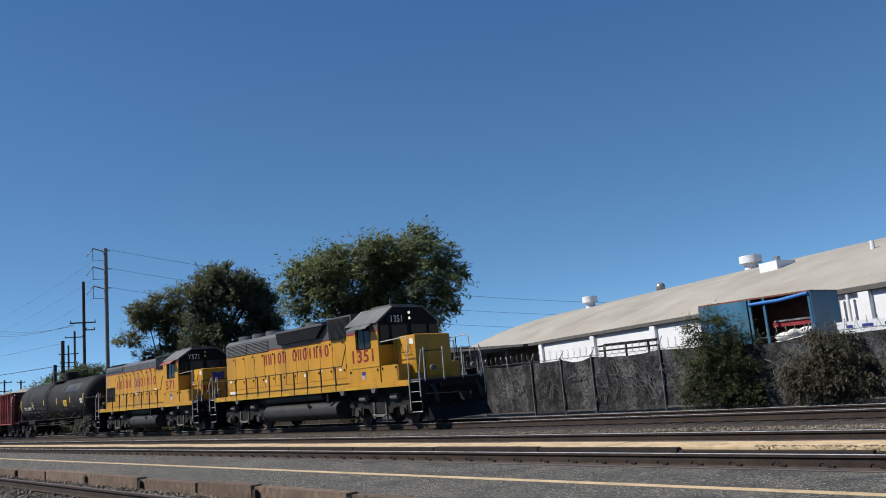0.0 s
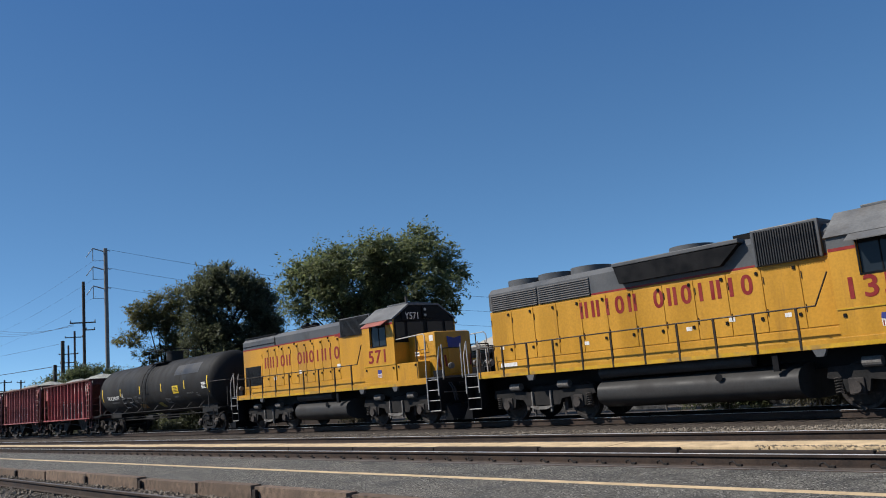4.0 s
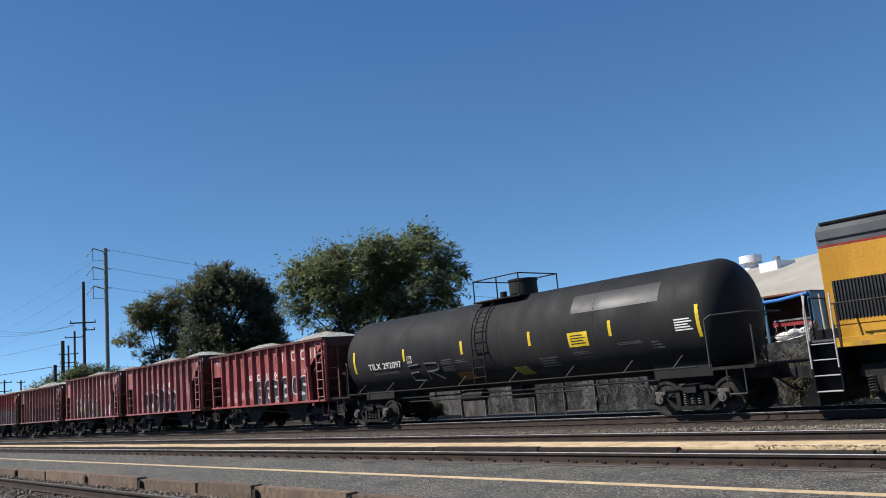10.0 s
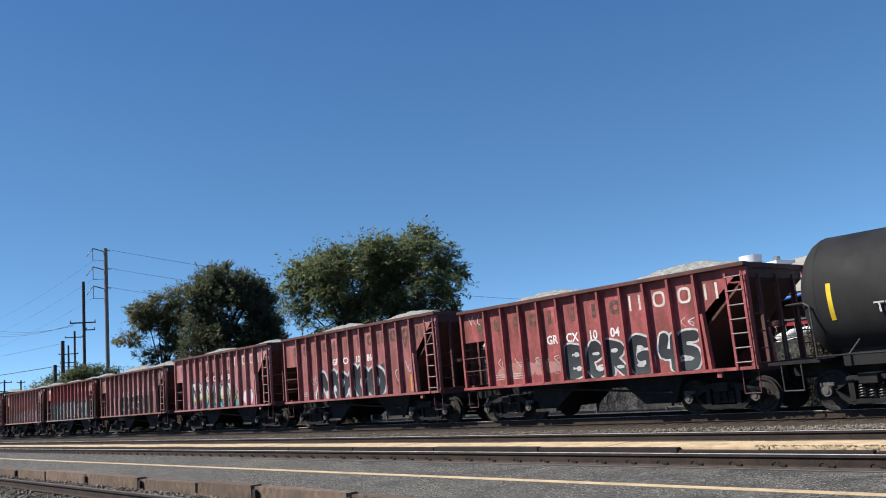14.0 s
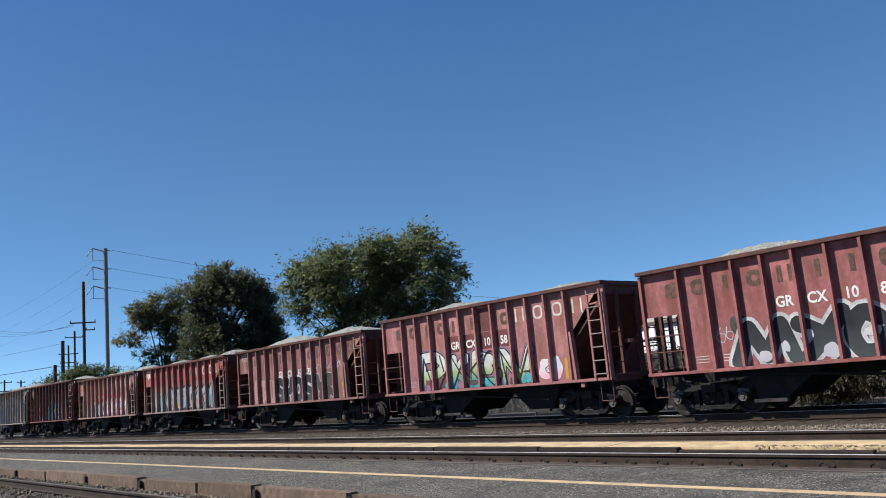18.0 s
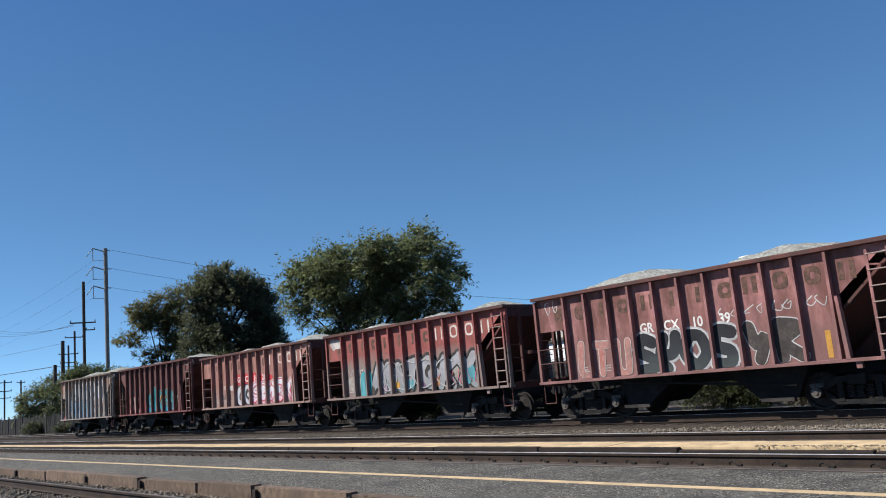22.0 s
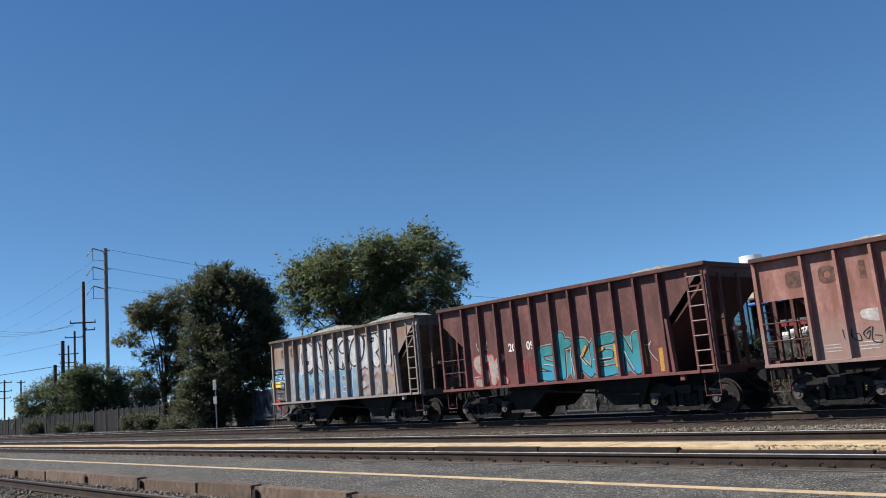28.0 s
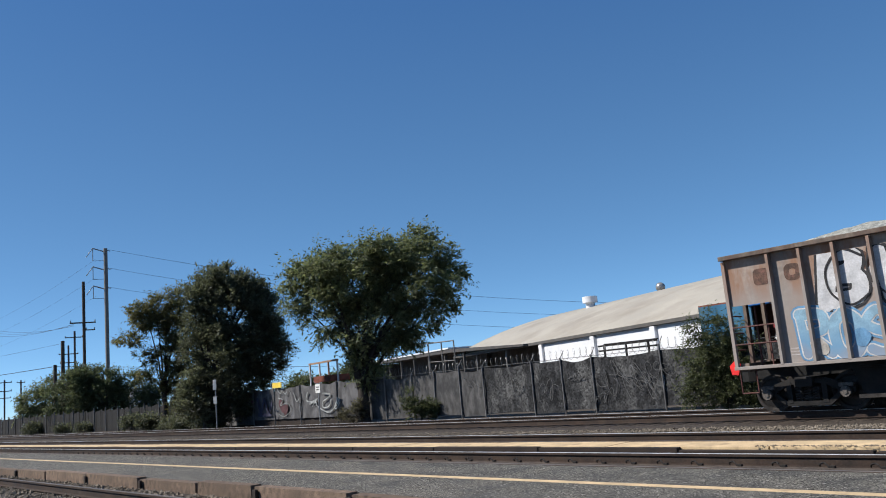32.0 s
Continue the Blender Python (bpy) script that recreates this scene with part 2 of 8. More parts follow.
def stones(name, count, area, size, label, seed, z=GROUND, heap=0.03):
    rng = np.random.default_rng(seed)
    u = rng.random((count, 2))
    x0, x1, y0, y1 = area
    far, near = -x0, -x1
    px = -(near * (far / near) ** u[:, 0])
    py = y0 + (y1 - y0) * u[:, 1]
    s = size * (0.6 + 0.8 * rng.random(count))
    base = np.array([(1, 0, 0), (0, 1, 0), (-1, 0, 0), (0, -1, 0), (0, 0, 0.8), (0, 0, -0.8)])
    v = base[None] * (0.7 + 0.6 * rng.random((count, 6, 3))) * s[:, None, None]
    a = rng.random(count) * 6.3
    c, d = np.cos(a)[:, None], np.sin(a)[:, None]
    vx = v[:, :, 0] * c - v[:, :, 1] * d + px[:, None]
    vy = v[:, :, 0] * d + v[:, :, 1] * c + py[:, None]
    vz = v[:, :, 2] + (z + heap * rng.random(count))[:, None]
    verts = np.stack([vx, vy, vz], -1).reshape(-1, 3)
    tri = np.array([(0, 1, 4), (1, 2, 4), (2, 3, 4), (3, 0, 4), (1, 0, 5), (2, 1, 5), (3, 2, 5), (0, 3, 5)])
    faces = (tri[None] + 6 * np.arange(count)[:, None, None]).reshape(-1, 3)
    me = bpy.data.meshes.new(name)
    me.from_pydata(verts.tolist(), [], faces.tolist())
    me.materials.append(M["stone"])
    return tagged(new(name, me), label, "ballast", kind="stuff")


stones("ballast_stones", 9000, (-95, -4.0, 15.9, 16.75), 0.028, "loose grey ballast stones between the tracks", 1, GROUND + 0.0, 0.05)
stones("ballast_stones", 3000, (-80, -5.0, 18.7, 22.0), 0.028, "dusty ballast stones round the sleepers", 2, GROUND, 0.02)
stones("ballast_stones", 15000, (-45, -4.0, 1.5, 6.35), 0.034, "loose brown-grey ballast stones beside the platform", 3, GROUND, 0.03)
stones("ballast_stones", 600, (-6.4, -2.0, 11.80, 11.93), 0.011, "crumbs along a chipped panel edge", 4, 0.0, 0.012)
stones("ballast_stones", 2500, (-70, -5.0, 12.75, 14.0), 0.028, "loose stones between the rails", 5, GROUND, 0.03)

# sleepers under the train's track and the nearest track
sleepers = thing("sleepers", "weathered timber sleepers under the rails", "sleepers", (0, 0, 0), kind="structure")
for i in range(-45, 190):
    piece("sleeper", "dark_sleeper", lambda: boxes((-0.11, 0.11, -1.3, 1.3, -0.32, -0.19), bevel=0.01), M["timber_dark"], sleepers, (-3 - 0.52 * i, ROW + 0.03 * math.sin(i * 3.7), 0.0))
for i in range(-45, 60):
    piece("sleeper", "sleeper", lambda: boxes((-0.11, 0.11, -1.3, 1.3, -0.32, -0.172), bevel=0.01), M["timber"], sleepers, (-2 - 0.52 * i, 4.61 + 0.03 * math.sin(i * 2.7), -0.035))

# ---- what the train's cars share ----
def tube(points, r, n=4):
    """verts and faces of a thin tube along points."""
    verts, faces = [], []
    pts = [Vector(p) for p in points]
    for i, p in enumerate(pts):
        d = (pts[min(i + 1, len(pts) - 1)] - pts[max(i - 1, 0)]).normalized()
        a = d.orthogonal().normalized()
        b = d.cross(a)
        for k in range(n):
            w = k * math.tau / n
            verts.append(tuple(p + a * (r * math.cos(w)) + b * (r * math.sin(w))))
    for i in range(len(pts) - 1):
        for k in range(n):
            faces.append((i * n + k, i * n + (k + 1) % n, (i + 1) * n + (k + 1) % n, (i + 1) * n + k))
    return verts, faces


MOVING = []          # (thing, x at the start, y, z)
ROLLING = []         # (wheelset, x in its car, wheel radius)

M["wheel"] = material("wheel", (0.0255, 0.0224, 0.0209), 0.65, metal=0.3, vary=0.4, fine=30, bump=0.2, dirt=(0.0803, 0.0642, 0.0547), amount=0.35, reach=5)
M["bearing_dust"] = material("bearing_dust", (0.16, 0.14, 0.125), 0.85, vary=0.5, grain=8, fine=40, bump=0.3, dirt=(0.03, 0.027, 0.025), amount=0.5, reach=6)
M["white_paint"] = material("white_paint", (0.6873, 0.6777, 0.6492), 0.6, vary=0.15, bump=0.05, dirt=(0.3819, 0.3437, 0.315), amount=0.3, reach=4)
M["cream_paint"] = material("cream_paint", (0.56, 0.50, 0.45), 0.6, vary=0.2, bump=0.05, dirt=(0.36, 0.29, 0.26), amount=0.35, reach=4)
M["gravel"] = material("gravel", (0.297, 0.299, 0.272), 0.95, vary=0.45, grain=9, fine=26, bump=1.0, dirt=(0.215, 0.208, 0.181), amount=0.4, reach=2)


def lettering(name, text, size, mat, parent, x, y, z, label="", stretch=1.0, bold=0.0, space=1.0):
    """Words that stand on a side facing -y, x the middle, z the foot."""
    cu = bpy.data.curves.new(name, "FONT")
    cu.body, cu.size, cu.extrude, cu.align_x, cu.offset, cu.resolution_u = text, size, 0.003, "CENTER", bold, 3
    cu.space_character = space
    tmp = new("text", cu)
    bpy.context.view_layer.update()
    me = bpy.data.meshes.new_from_object(tmp.evaluated_get(bpy.context.evaluated_depsgraph_get()))
    bpy.data.objects.remove(tmp)
    bpy.data.curves.remove(cu)
    me.materials.clear()
    me.materials.append(mat)
    me.transform(Matrix.Translation((x, y, z)) @ pose(0, 0, 0, 90) @ Matrix.Diagonal((stretch, 1, 1, 1)))
    me.name = name
    ob = new(name, me)
    ob.parent = parent
    return tagged(ob, label)


def wheelset_mesh(r):
    bm = bmesh.new()
    for side in (-1, 1):
        y = side * 0.75
        rings = [(0.0, 0.10), (0.10, 0.10), (0.12, 0.05), (r - 0.10, 0.03), (r - 0.07, 0.065), (r, 0.07), (r, -0.045), (r + 0.025, -0.05), (r + 0.025, -0.07), (r - 0.07, -0.07), (0.1, -0.05), (0.0, -0.05)]
        n = 28
        loops = []
        for rad, off in rings:
            if rad == 0.0:
                loops.append([bm.verts.new((0, y + side * off, 0))])
            else:
                loops.append([bm.verts.new((rad * math.cos(a * math.tau / n), y + side * off, rad * math.sin(a * math.tau / n))) for a in range(n)])
        for p, q in zip(loops, loops[1:]):
            for i in range(n):
                j = (i + 1) % n
                if len(p) == 1:
                    bm.faces.new((p[0], q[i], q[j]))
                elif len(q) == 1:
                    bm.faces.new((p[i], q[0], p[j]))
                else:
                    bm.faces.new((p[i], q[i], q[j], p[j]))
        for a in range(3):
            ang = a * math.tau / 3
            box(bm, 0.17 * math.cos(ang) - 0.03, 0.17 * math.cos(ang) + 0.03, y + side * 0.02, y + side * 0.075, 0.17 * math.sin(ang) - 0.03, 0.17 * math.sin(ang) + 0.03)
    rod(bm, (0, -0.95, 0), (0, 0.95, 0), 0.08, 12)
    bmesh.ops.recalc_face_normals(bm, faces=bm.faces)
    return bm


def wheelset(car, x, r):
    ob = piece("wheelset", "wheelset_%d" % round(r * 1000), lambda: wheelset_mesh(r), M["wheel"], car, (x, 0, r), "steel wheels on an axle, with dusty discs")
    ROLLING.append((ob, x, r))


def coil_spring(r, wire_r, z0, z1, turns):
    """One helical spring as a bent bar."""
    n = turns * 10
    v, f = tube([(r * math.cos(i * math.tau / 10), r * math.sin(i * math.tau / 10), z0 + (z1 - z0) * i / n) for i in range(n + 1)], wire_r, 5)
    bm = bmesh.new()
    made = [bm.verts.new(p) for p in v]
    for q in f:
        bm.faces.new([made[j] for j in q])
    return bm


def freight_truck(car, xc, r=0.42, wb=1.78):
    """Two wheelsets in a cast three-piece frame."""
    def bearing():
        bm = boxes((-0.16, 0.16, -0.10, 0.06, 0.10, 0.19), bevel=0.02)
        rod(bm, (0, -0.17, 0), (0, 0.05, 0), 0.115, 14)
        rod(bm, (0, -0.19, 0), (0, -0.17, 0), 0.06, 6)
        return bm

    def side_casting():
        bm = bmesh.new()
        h = wb / 2
        top = [(-h - 0.18, 0.40), (-h - 0.18, 0.56), (-h + 0.1, 0.62), (-0.42, 0.74), (0.42, 0.74), (h - 0.1, 0.62), (h + 0.18, 0.56), (h + 0.18, 0.40), (h - 0.12, 0.42), (0.40, 0.62), (-0.40, 0.62), (-h + 0.12, 0.42)]
        prism(bm, top, "y", -0.06, 0.06)
        low = [(-h + 0.14, 0.46), (-0.46, 0.24), (0.46, 0.24), (h - 0.14, 0.46), (h - 0.06, 0.40), (0.50, 0.14), (-0.50, 0.14), (-h + 0.06, 0.40)]
        prism(bm, low, "y", -0.06, 0.06)
        for s in (-1, 1):
            box(bm, s * 0.40 - 0.06, s * 0.40 + 0.06, -0.07, 0.07, 0.2, 0.68)
            rod(bm, (s * h, -0.12, r), (s * h, 0.08, r), 0.13, 14)
        return bm

    for side in (-1, 1):
        piece("sideframe", "freight_sideframe_%d" % round(wb * 100), side_casting, M["black_steel"], car, (xc, side * 0.98, 0), "dark cast steel side frame")
        for s in (-1, 1):
            piece("bearing_cap", "bearing_cap", bearing, M["bearing_dust"], car, pose(xc + s * wb / 2, side * 1.0, r, 0, 0, 0 if side < 0 else 180), "dusty bearing end")
        for i in (-0.2, 0.0, 0.2):
            piece("spring", "truck_spring", lambda: coil_spring(0.072, 0.016, 0.26, 0.54, 5), M["grey_steel"], car, (xc + i, side * 0.98, 0))
    piece("bolster", "freight_bolster", lambda: boxes((-0.2, 0.2, -1.15, 1.15, 0.56, 0.78), bevel=0.02), M["black_steel"], car, (xc, 0, 0))
    for s in (-1, 1):
        wheelset(car, xc + s * wb / 2, r)
        piece("brake_beam", "brake_beam", lambda: boxes((-0.04, 0.04, -0.85, 0.85, 0.30, 0.38)), M["black_steel"], car, (xc + s * 0.36, 0, 0))


def coupler(car, x, way):
    def build():
        bm = bmesh.new()
        box(bm, 0, 0.55, -0.1, 0.1, 0.75, 0.98, 0.02)
        prism(bm, [(0.5, -0.16), (0.68, -0.2), (0.86, -0.16), (0.82, -0.05), (0.70, -0.02), (0.72, 0.1), (0.84, 0.16), (0.66, 0.2), (0.5, 0.14)], "z", 0.72, 1.0)
        return bm
    piece("coupler", "coupler", build, M["black_steel"], car, pose(x, 0, 0, 0, 0, 0 if way > 0 else 180), "rusty knuckle coupler")

    def hose():
        return rods([(0, -0.38, 0.9), (0.22, -0.36, 0.72), (0.45, -0.22, 0.5), (0.62, -0.12, 0.46)], 0.028)
    piece("brake_hose", "brake_hose", hose, M["black_steel"], car, pose(x, 0, 0, 0, 0, 0 if way > 0 else 180))


# ---- hopper cars ----
def ring(bm, outer, inner, y0, y1):
    """A flat closed band between two outlines of (x, z) pairs."""
    n = len(outer)
    v = [[bm.verts.new((x, y, z)) for x, z in o] for y in (y0, y1) for o in (outer, inner)]
    for i in range(n):
        j = (i + 1) % n
        for a, b in ((0, 1), (1, 3), (3, 2), (2, 0)):
            bm.faces.new((v[a][i], v[a][j], v[b][j], v[b][i]))
    bmesh.ops.recalc_face_normals(bm, faces=bm.faces)


def blob(cx, cz, w, h, n, rnd, lean=0.0, square=2.6):
    """A rounded, uneven outline of (x, z) pairs."""
    f1, f2, p1, p2 = (rnd.uniform(0.03, 0.12), rnd.uniform(0.02, 0.08), rnd.uniform(0, 6), rnd.uniform(0, 6)) if rnd else (0, 0, 0, 0)
    out = []
    for i in range(n):
        a = i * math.tau / n
        c, s = math.cos(a), math.sin(a)
        k = (abs(c) ** square + abs(s) ** square) ** (-1 / square) * (1 + f1 * math.sin(3 * a + p1) + f2 * math.sin(5 * a + p2))
        z = h / 2 * k * s
        out.append((cx + w / 2 * k * c + lean * z, cz + z))
    return out


SHAPES = {  # strokes of sprayed forms in a unit square
    "bar": [[(0.5, 0), (0.5, 1)]], "bow": [[(0.1, 0), (0.1, 1)], [(0.1, 1), (0.8, 0.93), (0.8, 0.6), (0.15, 0.5)], [(0.15, 0.5), (0.95, 0.42), (0.95, 0.08), (0.1, 0)]],
    "leg": [[(0.1, 0), (0.1, 1)], [(0.1, 1), (0.85, 0.95), (0.85, 0.58), (0.15, 0.5)], [(0.35, 0.48), (0.95, 0)]],
    "hook": [[(0.95, 0.85), (0.5, 1), (0.05, 0.72), (0.05, 0.28), (0.5, 0), (0.95, 0.18), (0.95, 0.48), (0.6, 0.46)]],
    "open": [[(0.95, 0.85), (0.5, 1), (0.05, 0.7), (0.05, 0.3), (0.5, 0), (0.95, 0.15)]],
    "loop": [[(0.5, 1), (0.05, 0.75), (0.05, 0.25), (0.5, 0), (0.95, 0.25), (0.95, 0.75), (0.52, 1)]],
    "peak": [[(0.0, 0), (0.12, 0.95)], [(0.12, 0.95), (0.5, 0.4)], [(0.5, 0.4), (0.88, 0.95)], [(0.88, 0.95), (1, 0)]],
    "fork": [[(0.05, 1), (0.5, 0.5)], [(0.95, 1), (0.35, 0.0)]], "cross": [[(0.05, 0), (0.95, 1)], [(0.05, 1), (0.95, 0)]],
    "kick": [[(0.12, 0), (0.12, 1)], [(0.95, 1), (0.2, 0.5)], [(0.25, 0.5), (1, 0)]],
    "comb": [[(0.9, 1), (0.1, 0.95)], [(0.1, 0.95), (0.12, 0.05)], [(0.12, 0.5), (0.75, 0.54)], [(0.12, 0.05), (0.95, 0)]],
    "zig": [[(0.1, 0), (0.1, 1)], [(0.1, 1), (0.9, 0)], [(0.9, 0), (0.9, 1)]],
    "snake": [[(0.95, 0.88), (0.5, 1), (0.08, 0.78), (0.3, 0.54), (0.8, 0.45), (0.92, 0.2), (0.5, 0), (0.05, 0.12)]],
    "tent": [[(0.02, 0), (0.48, 1)], [(0.48, 1), (0.98, 0)], [(0.25, 0.32), (0.75, 0.32)]],
    "tee": [[(0.0, 0.95), (1.0, 1.0)], [(0.5, 0.95), (0.45, 0)]], "dee": [[(0.1, 0), (0.12, 1)], [(0.12, 1), (0.9, 0.85), (0.95, 0.2), (0.1, 0)]],
    "four": [[(0.65, 0), (0.6, 1)], [(0.6, 1), (0.02, 0.35)], [(0.02, 0.35), (1, 0.35)]], "five": [[(0.9, 1), (0.15, 0.98)], [(0.15, 0.98), (0.15, 0.58)], [(0.15, 0.58), (0.8, 0.6), (0.92, 0.2), (0.5, 0), (0.05, 0.1)]]}


def rounded(pts, steps=5):
    """A smooth curve through points of more than two."""
    if len(pts) < 3:
        return pts
    p = [pts[0]] + list(pts) + [pts[-1]]
    out = []
    for i in range(len(pts) - 1):
        a, b, c, d = [Vector(q) for q in p[i:i + 4]]
        for k in range(steps):
            t = k / steps
            q = 0.5 * (2 * b + (c - a) * t + (2 * a - 5 * b + 4 * c - d) * t * t + (3 * b - a - 3 * c + d) * t ** 3)
            out.append((q.x, q.y))
    return out + [pts[-1]]


def ribbon(bm, pts, r0, r1, y, index, floor, roof):
    """A flat stroke with round ends along (x, z) points."""
    pts = [Vector(p) for p in pts]
    n = len(pts)
    left, right = [], []
    for i, p in enumerate(pts):
        d = (pts[min(i + 1, n - 1)] - pts[max(i - 1, 0)]).normalized()
        w = (r0 + (r1 - r0) * i / (n - 1)) * Vector((-d.y, d.x))
        left.append(p + w)
        right.append(p - w)

    def vert(q, i):
        return bm.verts.new((q[0], y - 0.00012 * i, min(max(q[1], floor), roof)))
    lv, rv = [vert(q, i) for i, q in enumerate(left)], [vert(q, i) for i, q in enumerate(right)]
    faces = [bm.faces.new((lv[i], rv[i], rv[i + 1], lv[i + 1])) for i in range(n - 1)]
    for k, way, r, first, last in ((0, pts[0] - pts[1], r0, lv, rv), (n - 1, pts[-1] - pts[-2], r1, rv, lv)):
        d = way.normalized()
        side = (first[k].co - last[k].co).normalized()
        s = Vector((side.x, side.z))
        arc = [vert(pts[k] + r * (s * math.cos(a) + d * math.sin(a)), k) for a in (math.pi * j / 5 for j in range(1, 5))]
        faces.append(bm.faces.new([first[k]] + arc + [last[k]]))
    for f in faces:
        f.material_index = index


def graffiti(car, words, x0, x1, z0, z1, fill, outline, halo, y, seed, fat=0.2, edge=0.035, glow=0.05, lean=0.12, eyes=None):
    """Bold sprayed forms side by side: a halo, an outline and a filling, each a few tenths of a millimetre proud of the last."""
    rnd = random.Random(seed)
    words = words.split()
    w = (x1 - x0) / len(words)
    lo, hi = HOPPER_LOW + 0.025, PAINT_TOP
    for i, key in enumerate(words):
        r = min(w, z1 - z0) * fat * 0.74
        rise = rnd.uniform(-0.05, 0.05) * (z1 - z0)
        grow = rnd.uniform(0.95, 1.12)
        tilt = lean * rnd.uniform(-1, 1)
        cx, wide = x0 + w * (i + 0.5), (w - r * 1.3) * grow

        def at(u, v):
            z = z0 + r + rise + (z1 - z0 - 2 * r) * (v + rnd.uniform(-0.04, 0.04))
            return (cx + (u - 0.5) * wide + tilt * (z - (z0 + z1) / 2) + rnd.uniform(-0.02, 0.02), z)
        strokes = [rounded([at(u, v) for u, v in st]) for st in SHAPES[key]]
        girth = [(r * rnd.uniform(0.75, 1.25), r * rnd.uniform(0.75, 1.25)) for st in strokes]
        bm = bmesh.new()
        for layer, more in ((0, edge * 1.5 + glow), (1, edge * 1.5), (2, 0.0)):
            if layer == 0 and not glow:
                continue
            for q, (st, (ra, rb)) in enumerate(zip(strokes, girth)):
                ribbon(bm, st, ra + more, rb + more, y - layer * 0.004 - q * 0.0006 - 0.0003 * (i % 2), layer, lo, hi)
        if eyes:
            for q in range(3):
                ex, ez = strokes[0][len(strokes[0]) // 2]
                ribbon(bm, [(ex - r * 0.3, ez + (q - 1) * r * 1.3), (ex + r * 0.25, ez + (q - 1) * r * 1.3 + 0.03)], r * 0.22, r * 0.15, y - 0.014, 3, lo, hi)
        ob = part("graffiti_shape", bm, halo or outline, car, "bold outlined shape of sprayed paint")
        for m in (outline, fill, eyes or fill):
            ob.data.materials.append(m)


def cloud(car, x, z, w, h, mat, y, seed, n=5):
    """Loose overlapping puffs of old paint."""
    rnd = random.Random(seed)
    for i in range(n):
        cx, cz = x + w * (i + 0.5) / n, z + rnd.uniform(-0.15, 0.15) * h
        pts = blob(cx, cz, w / n * rnd.uniform(1.0, 1.7), h * rnd.uniform(0.6, 1.0), 16, rnd, rnd.uniform(-0.2, 0.2), 2.2)
        bm = bmesh.new()
        bm.faces.new([bm.verts.new((px, y - 0.0006 * i, min(max(pz, HOPPER_LOW + 0.025), PAINT_TOP))) for px, pz in pts])
        part("old_paint", bm, mat, car, "worn patch of old sprayed paint")


def scrawl(car, x, z, w, h, mat, y, seed):
    """A thin sprayed tag: looping strokes side by side."""
    rnd = random.Random(seed)
    bm = bmesh.new()
    n = max(2, round(w / 0.22))
    for i in range(n):
        cx, wide = x + w * (i + 0.5) / n, w / n * 0.6
        pts = [(cx + rnd.uniform(-1, 1) * wide, z + h * rnd.uniform(0.25, 0.5)), (cx - wide * rnd.uniform(0.2, 0.9), z + h * rnd.uniform(-0.3, 0.2)), (cx + wide * rnd.uniform(0.0, 0.6), z - h * rnd.uniform(0.3, 0.5)),
               (cx + wide * rnd.uniform(0.4, 1.0), z + h * rnd.uniform(-0.1, 0.3)), (cx - wide * rnd.uniform(-0.3, 0.5), z + h * rnd.uniform(-0.1, 0.2))][:rnd.choice((3, 4, 5))]
        ribbon(bm, rounded(pts), 0.014, 0.008, y - 0.0004 * i, 0, HOPPER_LOW + 0.025, PAINT_TOP)
    part("scrawl", bm, mat, car, "thin sprayed scrawl")


def mural(car, letters, r, fill, outline, edge, y, halo=None, glow=0.0):
    """Sprayed forms from strokes of (x, z) points in metres: a halo, an outline and a filling, one part to a form."""
    for i, strokes in enumerate(letters):
        bm = bmesh.new()
        for layer, more in ((0, edge + glow), (1, edge), (2, 0.0)):
            if layer == 0 and not glow:
                continue
            for q, st in enumerate(strokes):
                ribbon(bm, rounded(st), r + more, r * 0.9 + more, y - layer * 0.004 - q * 0.0005 - 0.0002 * (i % 2), layer, HOPPER_LOW + 0.025, PAINT_TOP)
        ob = part("graffiti_shape", bm, halo or outline, car, "bold outlined shape of sprayed paint")
        ob.data.materials.append(outline)
        ob.data.materials.append(fill)


SPRAY = {}
for key, col in dict(white=(0.48, 0.475, 0.47), black=(0.021, 0.021, 0.02385), grey=(0.4009, 0.4105, 0.42), teal=(0.05, 0.31, 0.345), aqua=(0.09, 0.29, 0.33), lime=(0.4009, 0.525, 0.191), pink=(0.4964, 0.105, 0.1527), red=(0.4773, 0.03825, 0.0477),
                     silver=(0.42, 0.42, 0.4391), blue=(0.1146, 0.2483, 0.4009), plum=(0.21, 0.124, 0.191), yellow=(0.7159, 0.525, 0.07635), ochre=(0.4773, 0.2483, 0.0477)).items():
    SPRAY[key] = material("spray_" + key, col, 0.6, vary=0.22, grain=4, fine=25, bump=0.08, dirt=(col[0] * 0.6 + 0.05, col[1] * 0.6 + 0.04, col[2] * 0.6 + 0.035), amount=0.35, reach=3, streak=3)
OLD = {"blush": material("old_blush", (0.4009, 0.2291, 0.2004), 0.7, vary=0.35, fine=14, dirt=(0.3246, 0.124, 0.105), amount=0.5, reach=3), "pale": material("old_pale", (0.4773, 0.4486, 0.4296), 0.7, vary=0.3, fine=14, dirt=(0.3437, 0.2673, 0.2386), amount=0.45, reach=2.5),
       "soot": material("old_soot", (0.06675, 0.0573, 0.0525), 0.8, vary=0.4, fine=14), "putty": material("old_putty", (0.315, 0.2959, 0.2673), 0.7, vary=0.3, fine=14, dirt=(0.2863, 0.191, 0.1527), amount=0.45, reach=2)}
HOPPER_LOW = 1.10
PAINT_TOP = 3.40      # sprayed paint stays below the top rail


